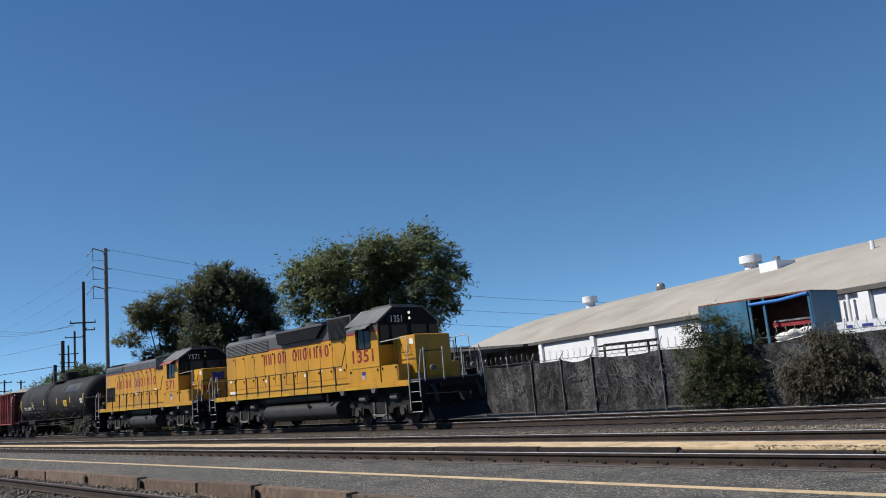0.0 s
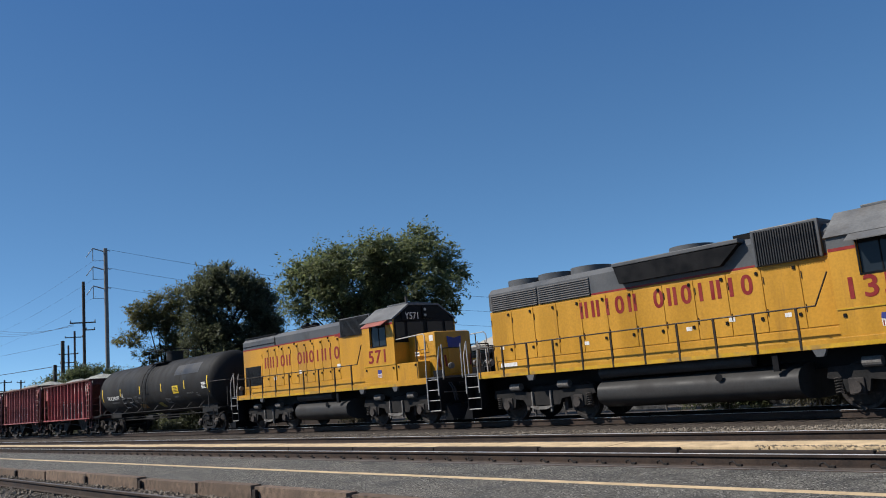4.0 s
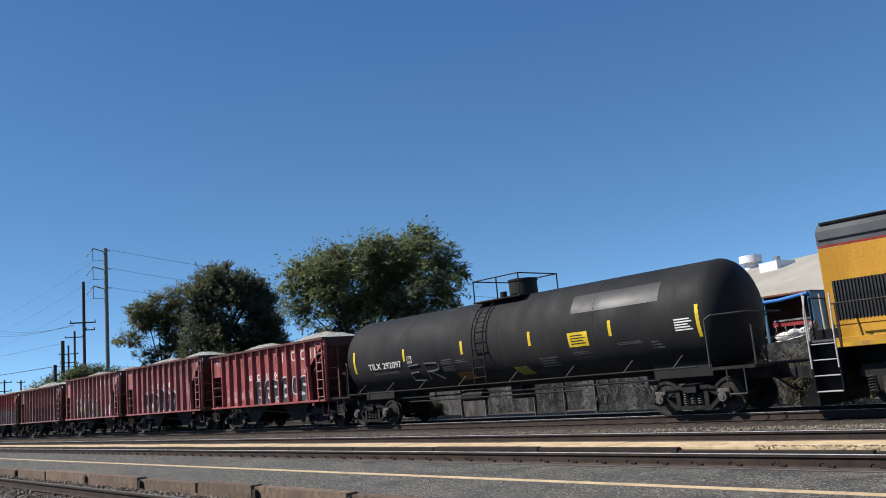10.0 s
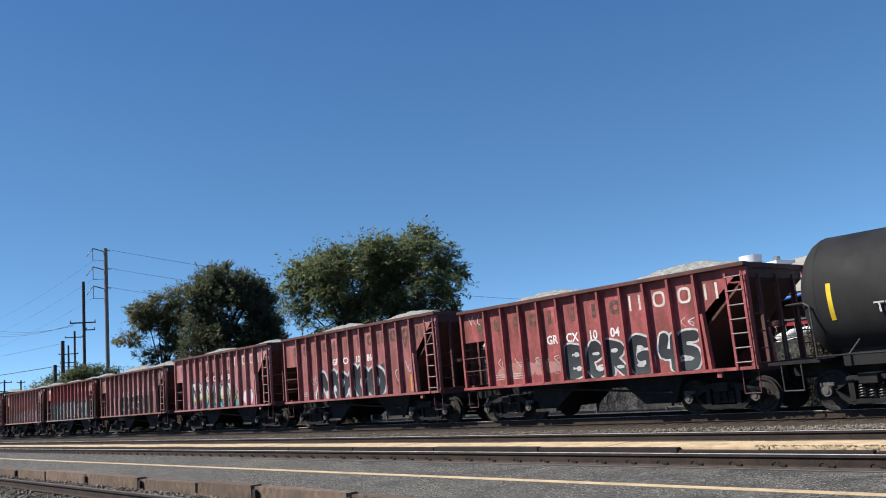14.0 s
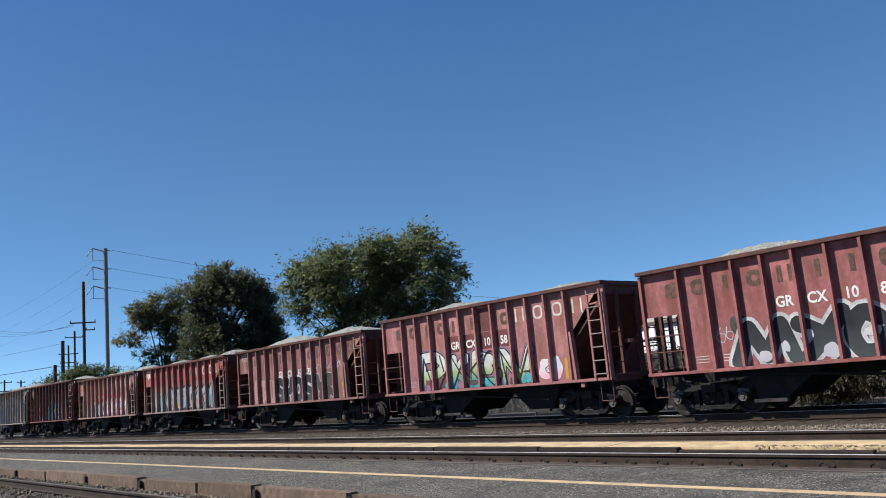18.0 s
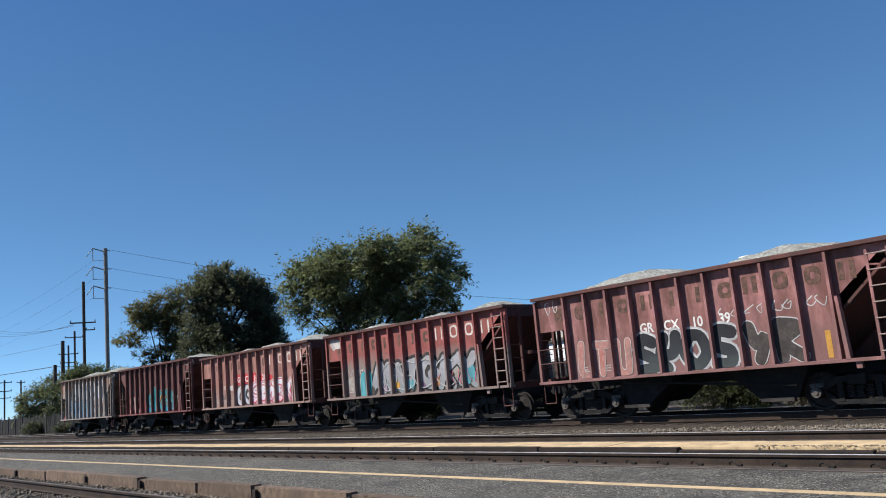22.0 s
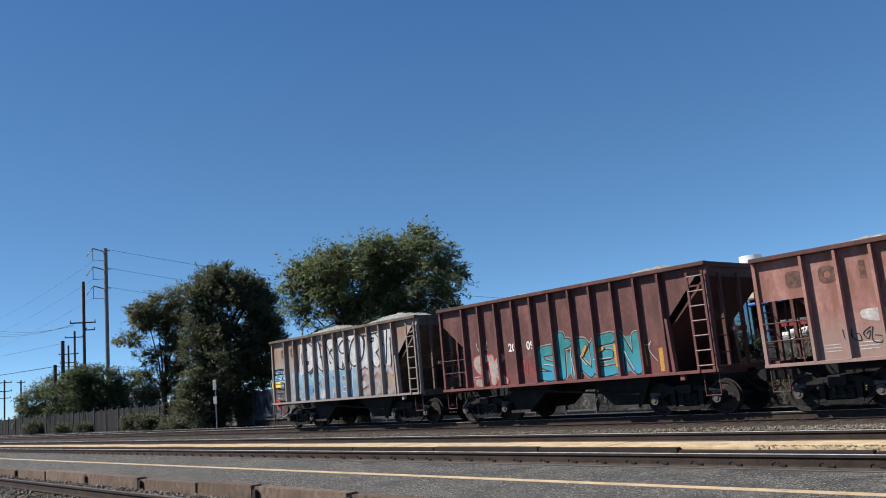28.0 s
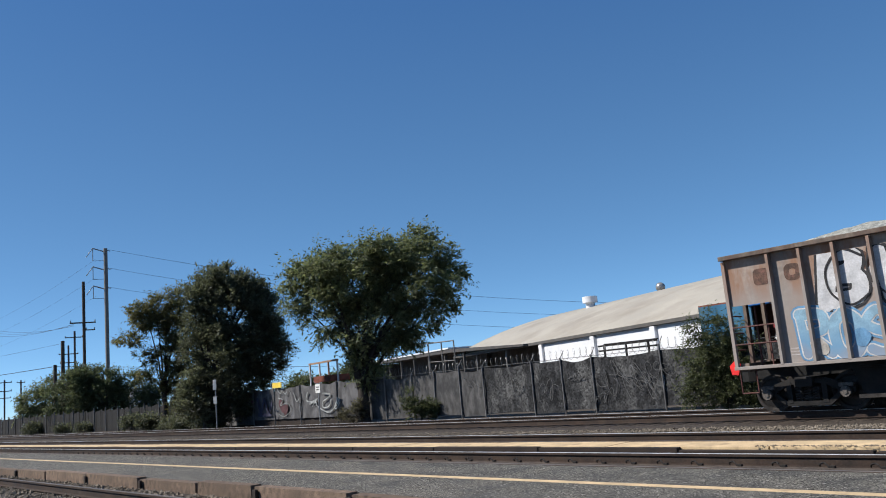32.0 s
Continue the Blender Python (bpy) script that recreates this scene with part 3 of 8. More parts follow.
def letter_bars(car, x0, z0, step, kinds, w, h, mat, y, t=0.06):
    """A wordmark kept as plain shapes, one to a panel: o a ring, 1 a bar, 2 two bars, b a solid block."""
    for i, kind in enumerate(kinds):
        if kind == " ":
            continue
        x = x0 + i * step
        bm = bmesh.new()
        if kind == "o":
            outer = blob(x, z0 + h / 2, w, h, 24, None, 0.0, 3.2)
            inner = [((px - x) * (1 - 2 * t / w) + x, (pz - z0 - h / 2) * (1 - 2 * t / h) + z0 + h / 2) for px, pz in outer]
            ring(bm, outer, inner, y - 0.004, y)
        elif kind == "b":
            prism(bm, blob(x, z0 + h / 2, w, h, 20, None, 0.0, 5), "y", y - 0.004, y)
        else:
            for q in ((-0.5,) if kind == "1" else (-w / 2 / t, w / 2 / t - 1)):
                box(bm, x + q * t, x + q * t + t, y - 0.004, y, z0, z0 + h)
        part("letter_shape", bm, mat, car, "letter-sized painted shape")


def hopper(c, paint, dark, number, seed, white_word=True, slanted_rear=False, heaps=2, heap_top=0.25):
    rnd = random.Random(seed)
    car = thing("hopper_car", HOPPER_LABELS[seed], "hopper car", (c, ROW, 0), group="hopper cars")
    MOVING.append((car, c, ROW, 0.0))
    T, L = (3.54 if seed in (0, 3, 4, 5) else 3.72), HOPPER_LOW
    drop = 3.72 - T
    ribs = [-3.79 + 0.737 * i for i in range(11)]
    for side in (-1, 1):
        y0, y1 = (side * 1.50, side * 1.485)
        # side sheet: full height between the end ribs, cut away below at the ends
        if slanted_rear:
            out = [(-4.86, T - 0.1), (-4.86, 3.15), (ribs[0], 2.25), (ribs[0], L), (ribs[-1] + 0.1, L), (ribs[-1] + 0.1, 2.45), (4.62, T - 0.29), (4.86, T - 0.26), (4.86, T - 0.1)]
        else:
            out = [(-4.93, T - 0.1), (-4.93, 2.52), (ribs[0], 2.52), (ribs[0], L), (ribs[-1] + 0.1, L), (ribs[-1] + 0.1, 2.45), (4.62, T - 0.29), (4.86, T - 0.26), (4.86, T - 0.1)]
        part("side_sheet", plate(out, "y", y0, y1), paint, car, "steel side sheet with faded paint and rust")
        for x in ribs:
            piece("rib", "rib_" + paint.name, lambda: plate([(-0.032, L), (0.032, L), (0.032, T - 0.12), (-0.032, T - 0.12)], "y", -0.077, 0.077), paint, car, (x, side * 1.578, 0))
        piece("rib", "lower_rib_" + paint.name, lambda: plate([(-0.04, L), (0.05, L), (-0.02, 2.45), (-0.09, 2.45)], "y", -0.077, 0.077), paint, car, (ribs[-1] + 0.16, side * 1.578, 0))
        part("top_chord", boxes((-4.97, 4.95, min(side * 1.47, side * 1.67), max(side * 1.47, side * 1.67), T - 0.10, T), bevel=0.012), dark, car, "rusty top rail")
        part("side_sill", boxes((-4.95, 4.95, min(side * 1.44, side * 1.65), max(side * 1.44, side * 1.65), L - 0.06, L + 0.015), bevel=0.008), paint, car)
        for x in (-4.93, 4.9):
            part("corner_post", boxes((x - 0.04, x + 0.04, min(side * 1.48, side * 1.57), max(side * 1.48, side * 1.57), L, T - 0.12)), paint, car)
        # grab irons in the open rear bay
        for z in (1.62, 2.02):
            piece("grab_iron", "grab_iron_long", lambda: rods([(-4.9, 0, 0), (-3.82, 0, 0)], 0.016), dark, car, (0, side * 1.55, z))
        for x in (-4.55, -4.28, -4.08):
            piece("bay_bar", "bay_bar", lambda: rods([(0, 0, L), (0, 0, 2.5)], 0.022), dark, car, (x, side * 1.05, 0))
        # ladder at the forward end
        for dx in (0.0, 0.42):
            piece("ladder_rail", "ladder_rail_" + paint.name, lambda: boxes((-0.03, 0.03, -0.02, 0.02, L - 0.05, T - 0.22)), paint, car, (4.44 + dx, side * 1.66, 0))
        for k in range(7):
            piece("rung", "rung", lambda: rods([(0, 0, 0), (0.42, 0, 0)], 0.016), M["rung"], car, (4.44, side * 1.68, L + 0.12 + k * (0.36 - drop * 0.15)))
        part("bracket", boxes((3.86, 3.98, min(side * 1.5, side * 1.6), max(side * 1.5, side * 1.6), L - 0.2, L - 0.06)), paint, car)
        piece("sill_step", "sill_step", lambda: rods([(-0.2, 0, L - 0.05), (-0.2, 0, 0.5), (0.2, 0, 0.5), (0.2, 0, L - 0.05)], 0.016), dark, car, (-4.7, side * 1.5, 0))
        piece("sill_step", "sill_step", lambda: rods([(-0.2, 0, L - 0.05), (-0.2, 0, 0.5), (0.2, 0, 0.5), (0.2, 0, L - 0.05)], 0.016), dark, car, (4.66, side * 1.5, 0))
    # ends
    for way in (-1, 1):
        e = 4.90 * way
        part("end_rail", boxes((min(e, e - 0.1 * way), max(e, e - 0.1 * way), -1.47, 1.47, T - 0.12, T)), dark, car)
        out = [(4.86 * way, T - 0.1), (4.86 * way, T - 0.36), (2.55 * way, L), (2.50 * way, L + 0.03), (4.80 * way, T - 0.33), (4.80 * way, T - 0.1)]
        part("end_slope_sheet", plate(out, "y", -1.40, 1.40), dark, car, "sloping end sheet in dark rusty paint")
        part("end_sill", boxes((min(e, e - 0.22 * way), max(e, e - 0.22 * way), -1.44, 1.44, L - 0.12, L + 0.08)), dark, car)
        for y in (-0.9, 0.0, 0.9):
            part("end_post", boxes((min(e, e - 0.08 * way), max(e, e - 0.08 * way), y - 0.05, y + 0.05, L + 0.08, T - 0.26)), dark, car)
        part("hand_brake" if way > 0 else "end_platform", rods([(e + 0.03 * way, -0.55, 2.0), (e + 0.03 * way, -0.55, 2.1)], 0.28, 14) if way > 0 else boxes((min(e, e - 0.5 * way), max(e, e - 0.5 * way), -0.7, 0.7, L + 0.08, L + 0.12)), dark, car)
        for z in (1.5, 1.9, 2.3):
            piece("grab_iron", "grab_iron_end", lambda: rods([(0, -1.45, 0), (0, -0.95, 0)], 0.015), dark, car, (e + 0.06 * way, 0, z))
        coupler(car, 4.75 * way, way)
        freight_truck(car, 3.62 * way)
    # centre sill and discharge chutes
    part("centre_sill", boxes((-4.9, 4.9, -0.2, 0.2, 0.78, 1.06)), M["black_steel"], car)
    for out in ([(-2.6, L - 0.03), (-0.75, L - 0.03), (-1.75, 0.32), (-2.4, 0.32)], [(0.45, L - 0.03), (2.6, L - 0.03), (2.25, 0.32), (1.35, 0.32)]):
        part("discharge_chute", plate(out, "y", -1.0, 1.0), M["black_steel"], car, "black sloping discharge chute")
        xm = (out[2][0] + out[3][0]) / 2
        part("chute_gate", boxes((xm - 0.4, xm + 0.4, -1.12, -1.0, 0.26, 0.34)), M["truck_dust"], car, "dusty chute gate")
    part("brake_rod", rods([(-2.3, -1.3, 0.95), (2.4, -1.3, 0.62)], 0.03), M["black_steel"], car)
    part("air_reservoir", rods([(-2.6, 0.9, 0.8), (-1.6, 0.9, 0.8)], 0.2, 14), M["black_steel"], car)
    y = -1.5005
    letter_bars(car, -4.05, 2.93 - drop, 0.737, ("bo1o21 o" if seed == 2 else "bo1o211o") if seed != 6 else "", 0.38, 0.38, FADED, y, 0.12)
    if seed not in (6, 7):
        letter_bars(car, ribs[8] - 0.37, 2.95 - drop, 0.737, "2oo2", 0.36, 0.40, M["cream_paint"] if white_word else FADED, y, 0.06 if white_word else 0.12)
    if number:
        for txt, i in zip(number, (1, 2, 3, 4) if seed == 6 else (4, 5, 6, 7)):
            lettering("car_number", txt, 0.34, M["white_paint"], car, ribs[i] - (0.24 if seed == 6 else 0.37), y - 0.002, 2.38 - drop * 1.15 - (0.28 if seed == 6 else 0.0), "white stencilled car number", 0.9, 0.008)
    # small stencils nobody can read
    for k in range(3):
        for q, w in ((1, 0.36), (2, 0.41)):
            part("stencil_line", boxes((ribs[q] - 0.56, ribs[q] - 0.56 + w, y - 0.003, y, 1.42 - k * 0.07, 1.44 - k * 0.07)), OLD["pale"], car)
    part("reflector", boxes((3.28, 3.40, y - 0.004, y, 1.16, 1.75)), SPRAY["ochre"], car, "faded yellow reflector strip")
    # the load
    bm = bmesh.new()
    nx, ny = 96, 26
    grid = []
    for i in range(nx + 1):
        row = []
        for j in range(ny + 1):
            x, yy = -4.75 + 9.5 * i / nx, -1.45 + 2.9 * j / ny
            hh = -0.5
            for q in range(heaps):
                cx = -4.6 + 9.2 * (q + 0.5) / heaps + 0.25 * math.sin(seed * 3 + q * 2)
                r = math.hypot((x - cx) / (1.9 if heaps < 3 else 1.4), yy)
                hh = max(hh, heap_top + 0.06 * math.sin(seed + q) - 0.30 * r ** 1.5)
            hh = max(hh, -0.28) + 0.05 * noise.noise((x * 3, yy * 3, seed)) + 0.025 * noise.noise((x * 11, yy * 11, seed))
            row.append(bm.verts.new((x, yy, T + hh)))
        grid.append(row)
    for i in range(nx):
        for j in range(ny):
            bm.faces.new((grid[i][j], grid[i + 1][j], grid[i + 1][j + 1], grid[i][j + 1]))
    load = solid("gravel_load", bm, M["gravel"], "heaped grey crushed gravel filling a hopper car", "gravel", (c, ROW, 0), kind="stuff")
    MOVING.append((load, c, ROW, 0.0))
    return car


M["rung"] = material("rung", (0.2863, 0.21, 0.1813), 0.6, vary=0.3, bump=0.1)
FADED = material("faded_lettering", (0.0954, 0.0573, 0.0429), 0.8, vary=0.35, fine=20, dirt=(0.191, 0.0954, 0.07635), amount=0.4, reach=6)
DARK_TAN = material("hopper_dark_tan", (0.15, 0.118, 0.095), 0.75, vary=0.35, fine=12, dirt=(0.085, 0.050, 0.038), amount=0.45, reach=2, streak=4)
DARK = material("hopper_dark", (0.1217, 0.04875, 0.04215), 0.75, vary=0.4, fine=30, dirt=(0.06495, 0.0405, 0.0357), amount=0.45, reach=2, streak=4)


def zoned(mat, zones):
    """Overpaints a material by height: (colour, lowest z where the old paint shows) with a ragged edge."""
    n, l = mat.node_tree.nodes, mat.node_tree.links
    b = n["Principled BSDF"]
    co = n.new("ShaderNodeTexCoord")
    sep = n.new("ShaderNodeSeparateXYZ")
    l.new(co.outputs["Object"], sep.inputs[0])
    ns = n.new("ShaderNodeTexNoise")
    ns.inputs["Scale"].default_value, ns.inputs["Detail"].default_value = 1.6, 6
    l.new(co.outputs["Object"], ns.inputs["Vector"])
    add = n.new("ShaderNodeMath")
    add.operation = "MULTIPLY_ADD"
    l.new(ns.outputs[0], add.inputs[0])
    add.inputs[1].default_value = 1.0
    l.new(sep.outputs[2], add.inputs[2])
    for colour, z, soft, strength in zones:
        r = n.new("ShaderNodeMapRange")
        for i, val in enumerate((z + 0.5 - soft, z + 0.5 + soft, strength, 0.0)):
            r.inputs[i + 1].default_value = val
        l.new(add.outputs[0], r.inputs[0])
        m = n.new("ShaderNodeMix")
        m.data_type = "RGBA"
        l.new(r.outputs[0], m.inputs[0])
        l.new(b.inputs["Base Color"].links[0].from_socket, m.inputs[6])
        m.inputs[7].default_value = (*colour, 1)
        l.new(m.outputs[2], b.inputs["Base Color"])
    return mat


def faded(name, top, middle, low):
    """Sprayed filling that fades from colour to colour downwards."""
    return zoned(material(name, top, 0.6, vary=0.2, grain=4, fine=25, bump=0.06, dirt=tuple(0.75 * c for c in top), amount=0.3, reach=3), [(middle, 1.75, 0.22, 1.0), (low, 1.36, 0.14, 1.0)])


def hopper_paint(name, col, rust, amount=0.4, zones=()):
    m = material(name, (col[0] * 0.92, col[1] * 0.95, col[2] * 1.12), 0.68, vary=0.30, grain=1.4, fine=9, bump=0.08, dirt=rust, amount=amount + 0.1, reach=1.9, streak=3.5)
    return zoned(m, zones) if zones else m


PAINTS = [hopper_paint("hopper_red_a", (0.3825, 0.09375, 0.07875), (0.1432, 0.0429, 0.03345)),
          hopper_paint("hopper_red_b", (0.351, 0.1245, 0.1035), (0.1719, 0.0573, 0.0477)),
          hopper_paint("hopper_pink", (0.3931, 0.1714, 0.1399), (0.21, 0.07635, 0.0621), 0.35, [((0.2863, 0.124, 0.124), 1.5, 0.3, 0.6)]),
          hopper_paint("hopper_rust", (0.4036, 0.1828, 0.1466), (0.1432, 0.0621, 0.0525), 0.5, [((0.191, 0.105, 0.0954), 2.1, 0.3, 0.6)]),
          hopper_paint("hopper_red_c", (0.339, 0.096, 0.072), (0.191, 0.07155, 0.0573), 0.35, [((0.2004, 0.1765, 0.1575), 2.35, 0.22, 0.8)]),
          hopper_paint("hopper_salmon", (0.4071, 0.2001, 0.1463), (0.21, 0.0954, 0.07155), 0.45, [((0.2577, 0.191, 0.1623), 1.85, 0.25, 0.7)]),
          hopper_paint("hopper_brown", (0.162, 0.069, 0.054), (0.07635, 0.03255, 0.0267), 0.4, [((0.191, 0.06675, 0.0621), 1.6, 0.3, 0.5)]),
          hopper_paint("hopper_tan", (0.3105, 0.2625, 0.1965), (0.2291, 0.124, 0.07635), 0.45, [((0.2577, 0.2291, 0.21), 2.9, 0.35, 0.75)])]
HOPPER_LABELS = ["red steel hopper car with black and white graffiti", "faded red hopper car with bold black bubble graffiti", "pinkish red hopper car with lime and teal graffiti",
                 "rusty red hopper car with dark curling graffiti", "red hopper car with grey and teal graffiti", "salmon red hopper car with pink and silver graffiti",
                 "dark brown hopper car with turquoise graffiti", "tan hopper car covered in white and blue graffiti"]
NUMBERS = [("GR", "CX", "10", "04"), ("GR", "CX", "10", "86"), ("GR", "CX", "10", "58"), ("GR", "CX", "10", "39"), None, ("GR", "CX", "10", "28"), ("", "", "20", "09"), None]
CARS = []
for i in range(8):
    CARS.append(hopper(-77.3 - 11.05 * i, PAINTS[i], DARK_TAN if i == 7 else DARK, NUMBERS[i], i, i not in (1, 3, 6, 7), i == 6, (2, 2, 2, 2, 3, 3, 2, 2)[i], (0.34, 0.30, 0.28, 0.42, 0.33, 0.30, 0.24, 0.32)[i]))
Y = -1.505
S_ = SPRAY
BRIGHT = faded("spray_fade_lime", (0.5346, 0.5441, 0.506), (0.2577, 0.3246, 0.1432), (0.0477, 0.2291, 0.2577))
SEA = faded("spray_fade_sea", (0.035, 0.20, 0.215), (0.04, 0.23, 0.27), (0.04, 0.24, 0.36))
STEEL = faded("spray_fade_steel", (0.31, 0.31, 0.325), (0.25, 0.25, 0.265), (0.22, 0.245, 0.25))
ROSE = faded("spray_fade_rose", (0.5919, 0.5919, 0.6109), (0.5727, 0.5155, 0.5536), (0.5919, 0.3819, 0.4391))
NIGHT = faded("spray_fade_night", (0.01905, 0.01905, 0.02295), (0.02865, 0.03345, 0.03825), (0.0477, 0.0573, 0.0573))
PALE = faded("spray_fade_pale", (0.4773, 0.4773, 0.4869), (0.4582, 0.4582, 0.4773), (0.3819, 0.3819, 0.42))
AZURE = faded("spray_fade_azure", (0.21, 0.3437, 0.4391), (0.1336, 0.2577, 0.3819), (0.191, 0.2386, 0.3054))
W_, K_, G_ = S_["white"], S_["black"], S_["grey"]
mural(CARS[0], [[[(-0.68, 1.25), (-0.66, 1.98)], [(-0.6, 1.98), (-0.18, 1.86), (-0.5, 1.64)], [(-0.5, 1.6), (-0.14, 1.4), (-0.6, 1.24)]],
                [[(0.1, 1.66), (0.42, 1.80), (0.24, 2.0), (0.07, 1.6), (0.2, 1.24), (0.45, 1.3)]],
                [[(0.72, 1.24), (0.72, 1.98)], [(0.72, 1.98), (1.12, 1.84), (0.78, 1.6)], [(0.86, 1.58), (1.2, 1.24)]],
                [[(1.92, 1.92), (1.6, 2.0), (1.46, 1.6), (1.6, 1.24), (1.95, 1.28), (1.96, 1.58), (1.72, 1.58)]],
                [[(2.48, 1.98), (2.42, 1.6), (2.86, 1.6)], [(2.78, 1.95), (2.72, 1.24)]], [[(3.34, 1.96), (3.02, 1.94), (3.0, 1.66), (3.3, 1.56), (3.26, 1.28), (2.95, 1.24)]]], 0.135, NIGHT, W_, 0.055, Y)
for x, z in ((-0.45, 1.8), (-0.42, 1.42), (0.22, 1.78), (0.3, 1.36), (0.84, 1.8), (0.98, 1.38), (1.66, 1.78), (1.62, 1.36), (3.05, 1.4)):
    cloud(CARS[0], x, z, 0.16, 0.14, W_, Y - 0.0125, int(x * 40) + 200, 1)
for x in (-3.55, -2.75, -1.95, -1.25):
    scrawl(CARS[0], x, 1.75, 0.55, 0.3, OLD["pale"], Y, int(-x * 30))
    scrawl(CARS[0], x, 1.45, 0.5, 0.3, OLD["blush"], Y - 0.001, int(-x * 31))
scrawl(CARS[0], 3.0, 2.3, 0.4, 0.3, OLD["pale"], Y, 233)
cloud(CARS[0], -3.5, 1.5, 3.0, 0.5, OLD["blush"], Y + 0.003, 41, 6)
scrawl(CARS[0], -4.6, 3.2, 0.6, 0.4, W_, Y, 31)
mural(CARS[1], [[[(-2.5, 1.22), (-2.15, 2.0)], [(-2.15, 1.98), (-1.78, 1.32)], [(-1.78, 1.32), (-1.38, 2.02)], [(-1.38, 2.0), (-1.12, 1.22)]],
                [[(-0.98, 1.96), (-0.5, 1.7), (-0.12, 1.22)], [(0.0, 2.12), (-0.45, 1.6), (-0.86, 1.22)]],
                [[(0.72, 1.92), (0.4, 2.05), (0.14, 1.68), (0.3, 1.26), (0.68, 1.26), (0.72, 1.56)]],
                [[(1.36, 1.98), (1.02, 1.84), (0.98, 1.42), (1.34, 1.2), (1.68, 1.42), (1.68, 1.8), (1.4, 1.98)]]], 0.185, NIGHT, W_, 0.04, Y, S_["silver"], 0.05)
for x, z, w, h in ((-1.98, 1.3, 0.3, 0.35), (-0.9, 1.75, 0.22, 0.4), (-0.5, 1.28, 0.34, 0.34), (0.42, 1.66, 0.3, 0.24), (1.28, 1.6, 0.16, 0.42), (-1.4, 1.5, 0.16, 0.3)):
    cloud(CARS[1], x, z, w, h, PALE, Y - 0.0125, int(x * 40) + 260, 1)
for x in (-2.55, -2.35, 1.55, 1.72):
    cloud(CARS[1], x, 2.05, 0.2, 0.5, OLD["soot"], Y + 0.002, int(x * 10) + 300, 1)
scrawl(CARS[1], 2.45, 1.75, 0.55, 0.5, W_, Y, 5)
scrawl(CARS[1], 2.5, 1.4, 0.5, 0.3, K_, Y, 55)
scrawl(CARS[1], 3.1, 2.0, 0.5, 0.5, W_, Y, 57)
scrawl(CARS[1], 3.0, 2.9, 0.6, 0.5, OLD["soot"], Y, 32)
scrawl(CARS[1], -3.0, 1.9, 0.7, 0.4, G_, Y, 33)
mural(CARS[2], [[[(-3.0, 1.24), (-2.9, 2.15)], [(-2.88, 2.2), (-2.2, 2.2), (-1.85, 1.9), (-2.2, 1.66), (-2.7, 1.62)]],
                [[(-1.42, 1.24), (-1.34, 2.06)], [(-0.78, 2.06), (-1.26, 1.66)], [(-1.2, 1.64), (-0.66, 1.24)]],
                [[(0.34, 1.92), (-0.28, 2.1)], [(-0.3, 2.1), (-0.42, 1.24)], [(-0.36, 1.68), (0.26, 1.64)], [(-0.4, 1.24), (0.4, 1.22)]],
                [[(0.76, 1.24), (0.86, 2.06)], [(0.92, 2.04), (1.58, 1.28)], [(1.62, 1.24), (2.02, 2.1)]]], 0.17, BRIGHT, K_, 0.035, Y, S_["plum"], 0.06)
cloud(CARS[2], 2.38, 1.6, 0.75, 0.9, ROSE, Y, 43, 2)
scrawl(CARS[2], 2.5, 1.5, 0.5, 0.3, K_, Y - 0.004, 56)
scrawl(CARS[2], -3.6, 1.6, 0.5, 0.8, S_["plum"], Y, 34)
mural(CARS[3], [[[(-1.1, 1.9), (-1.4, 2.0), (-1.5, 1.7), (-1.15, 1.5), (-1.05, 1.28), (-1.5, 1.22)]], [[(-0.75, 1.98), (-0.9, 1.5), (-0.7, 1.22)], [(-0.4, 2.0), (-0.5, 1.6), (-0.8, 1.55)]],
                [[(0.0, 1.98), (-0.2, 1.6), (0.1, 1.24), (0.4, 1.5), (0.3, 1.9), (0.05, 1.98)]], [[(1.1, 1.95), (0.75, 2.0), (0.7, 1.66), (1.05, 1.5), (1.0, 1.22), (0.65, 1.24)]]], 0.16, NIGHT, W_, 0.03, Y, G_, 0.03)
mural(CARS[3], [[[(1.55, 2.0), (1.7, 1.6), (1.95, 1.75), (1.75, 1.25)]], [[(2.25, 2.0), (2.3, 1.25)], [(2.3, 2.0), (2.7, 1.9), (2.35, 1.6), (2.75, 1.25)]]], 0.15, OLD["soot"], W_, 0.025, Y)
mural(CARS[3], [[[(-3.4, 2.05), (-3.45, 1.3), (-3.1, 1.22)]], [[(-2.9, 2.0), (-2.5, 1.98)], [(-2.7, 1.98), (-2.75, 1.24)]], [[(-2.2, 2.0), (-2.2, 1.3), (-1.9, 1.24), (-1.85, 2.0)]]], 0.1, OLD["blush"], OLD["pale"], 0.022, Y)
for x in (0.85, 1.5, 2.2, 2.95):
    scrawl(CARS[3], x, 2.42, 0.5, 0.26, W_, Y, int(x * 20) + 330)
scrawl(CARS[3], -4.6, 3.2, 0.5, 0.5, W_, Y, 58)
cloud(CARS[4], -3.6, 1.65, 6.9, 0.9, OLD["putty"], Y + 0.003, 45, 9)
graffiti(CARS[4], "tent zig tee hook kick cross", -2.15, 3.45, 1.12, 2.30, STEEL, K_, OLD["soot"], Y, 11, 0.27, 0.035, 0.06, 0.3)
graffiti(CARS[4], "bar bar", -2.75, -2.2, 1.15, 1.9, S_["aqua"], S_["teal"], None, Y - 0.02, 12, 0.4)
cloud(CARS[4], -0.25, 1.36, 0.5, 0.45, S_["aqua"], Y - 0.02, 35, 2)
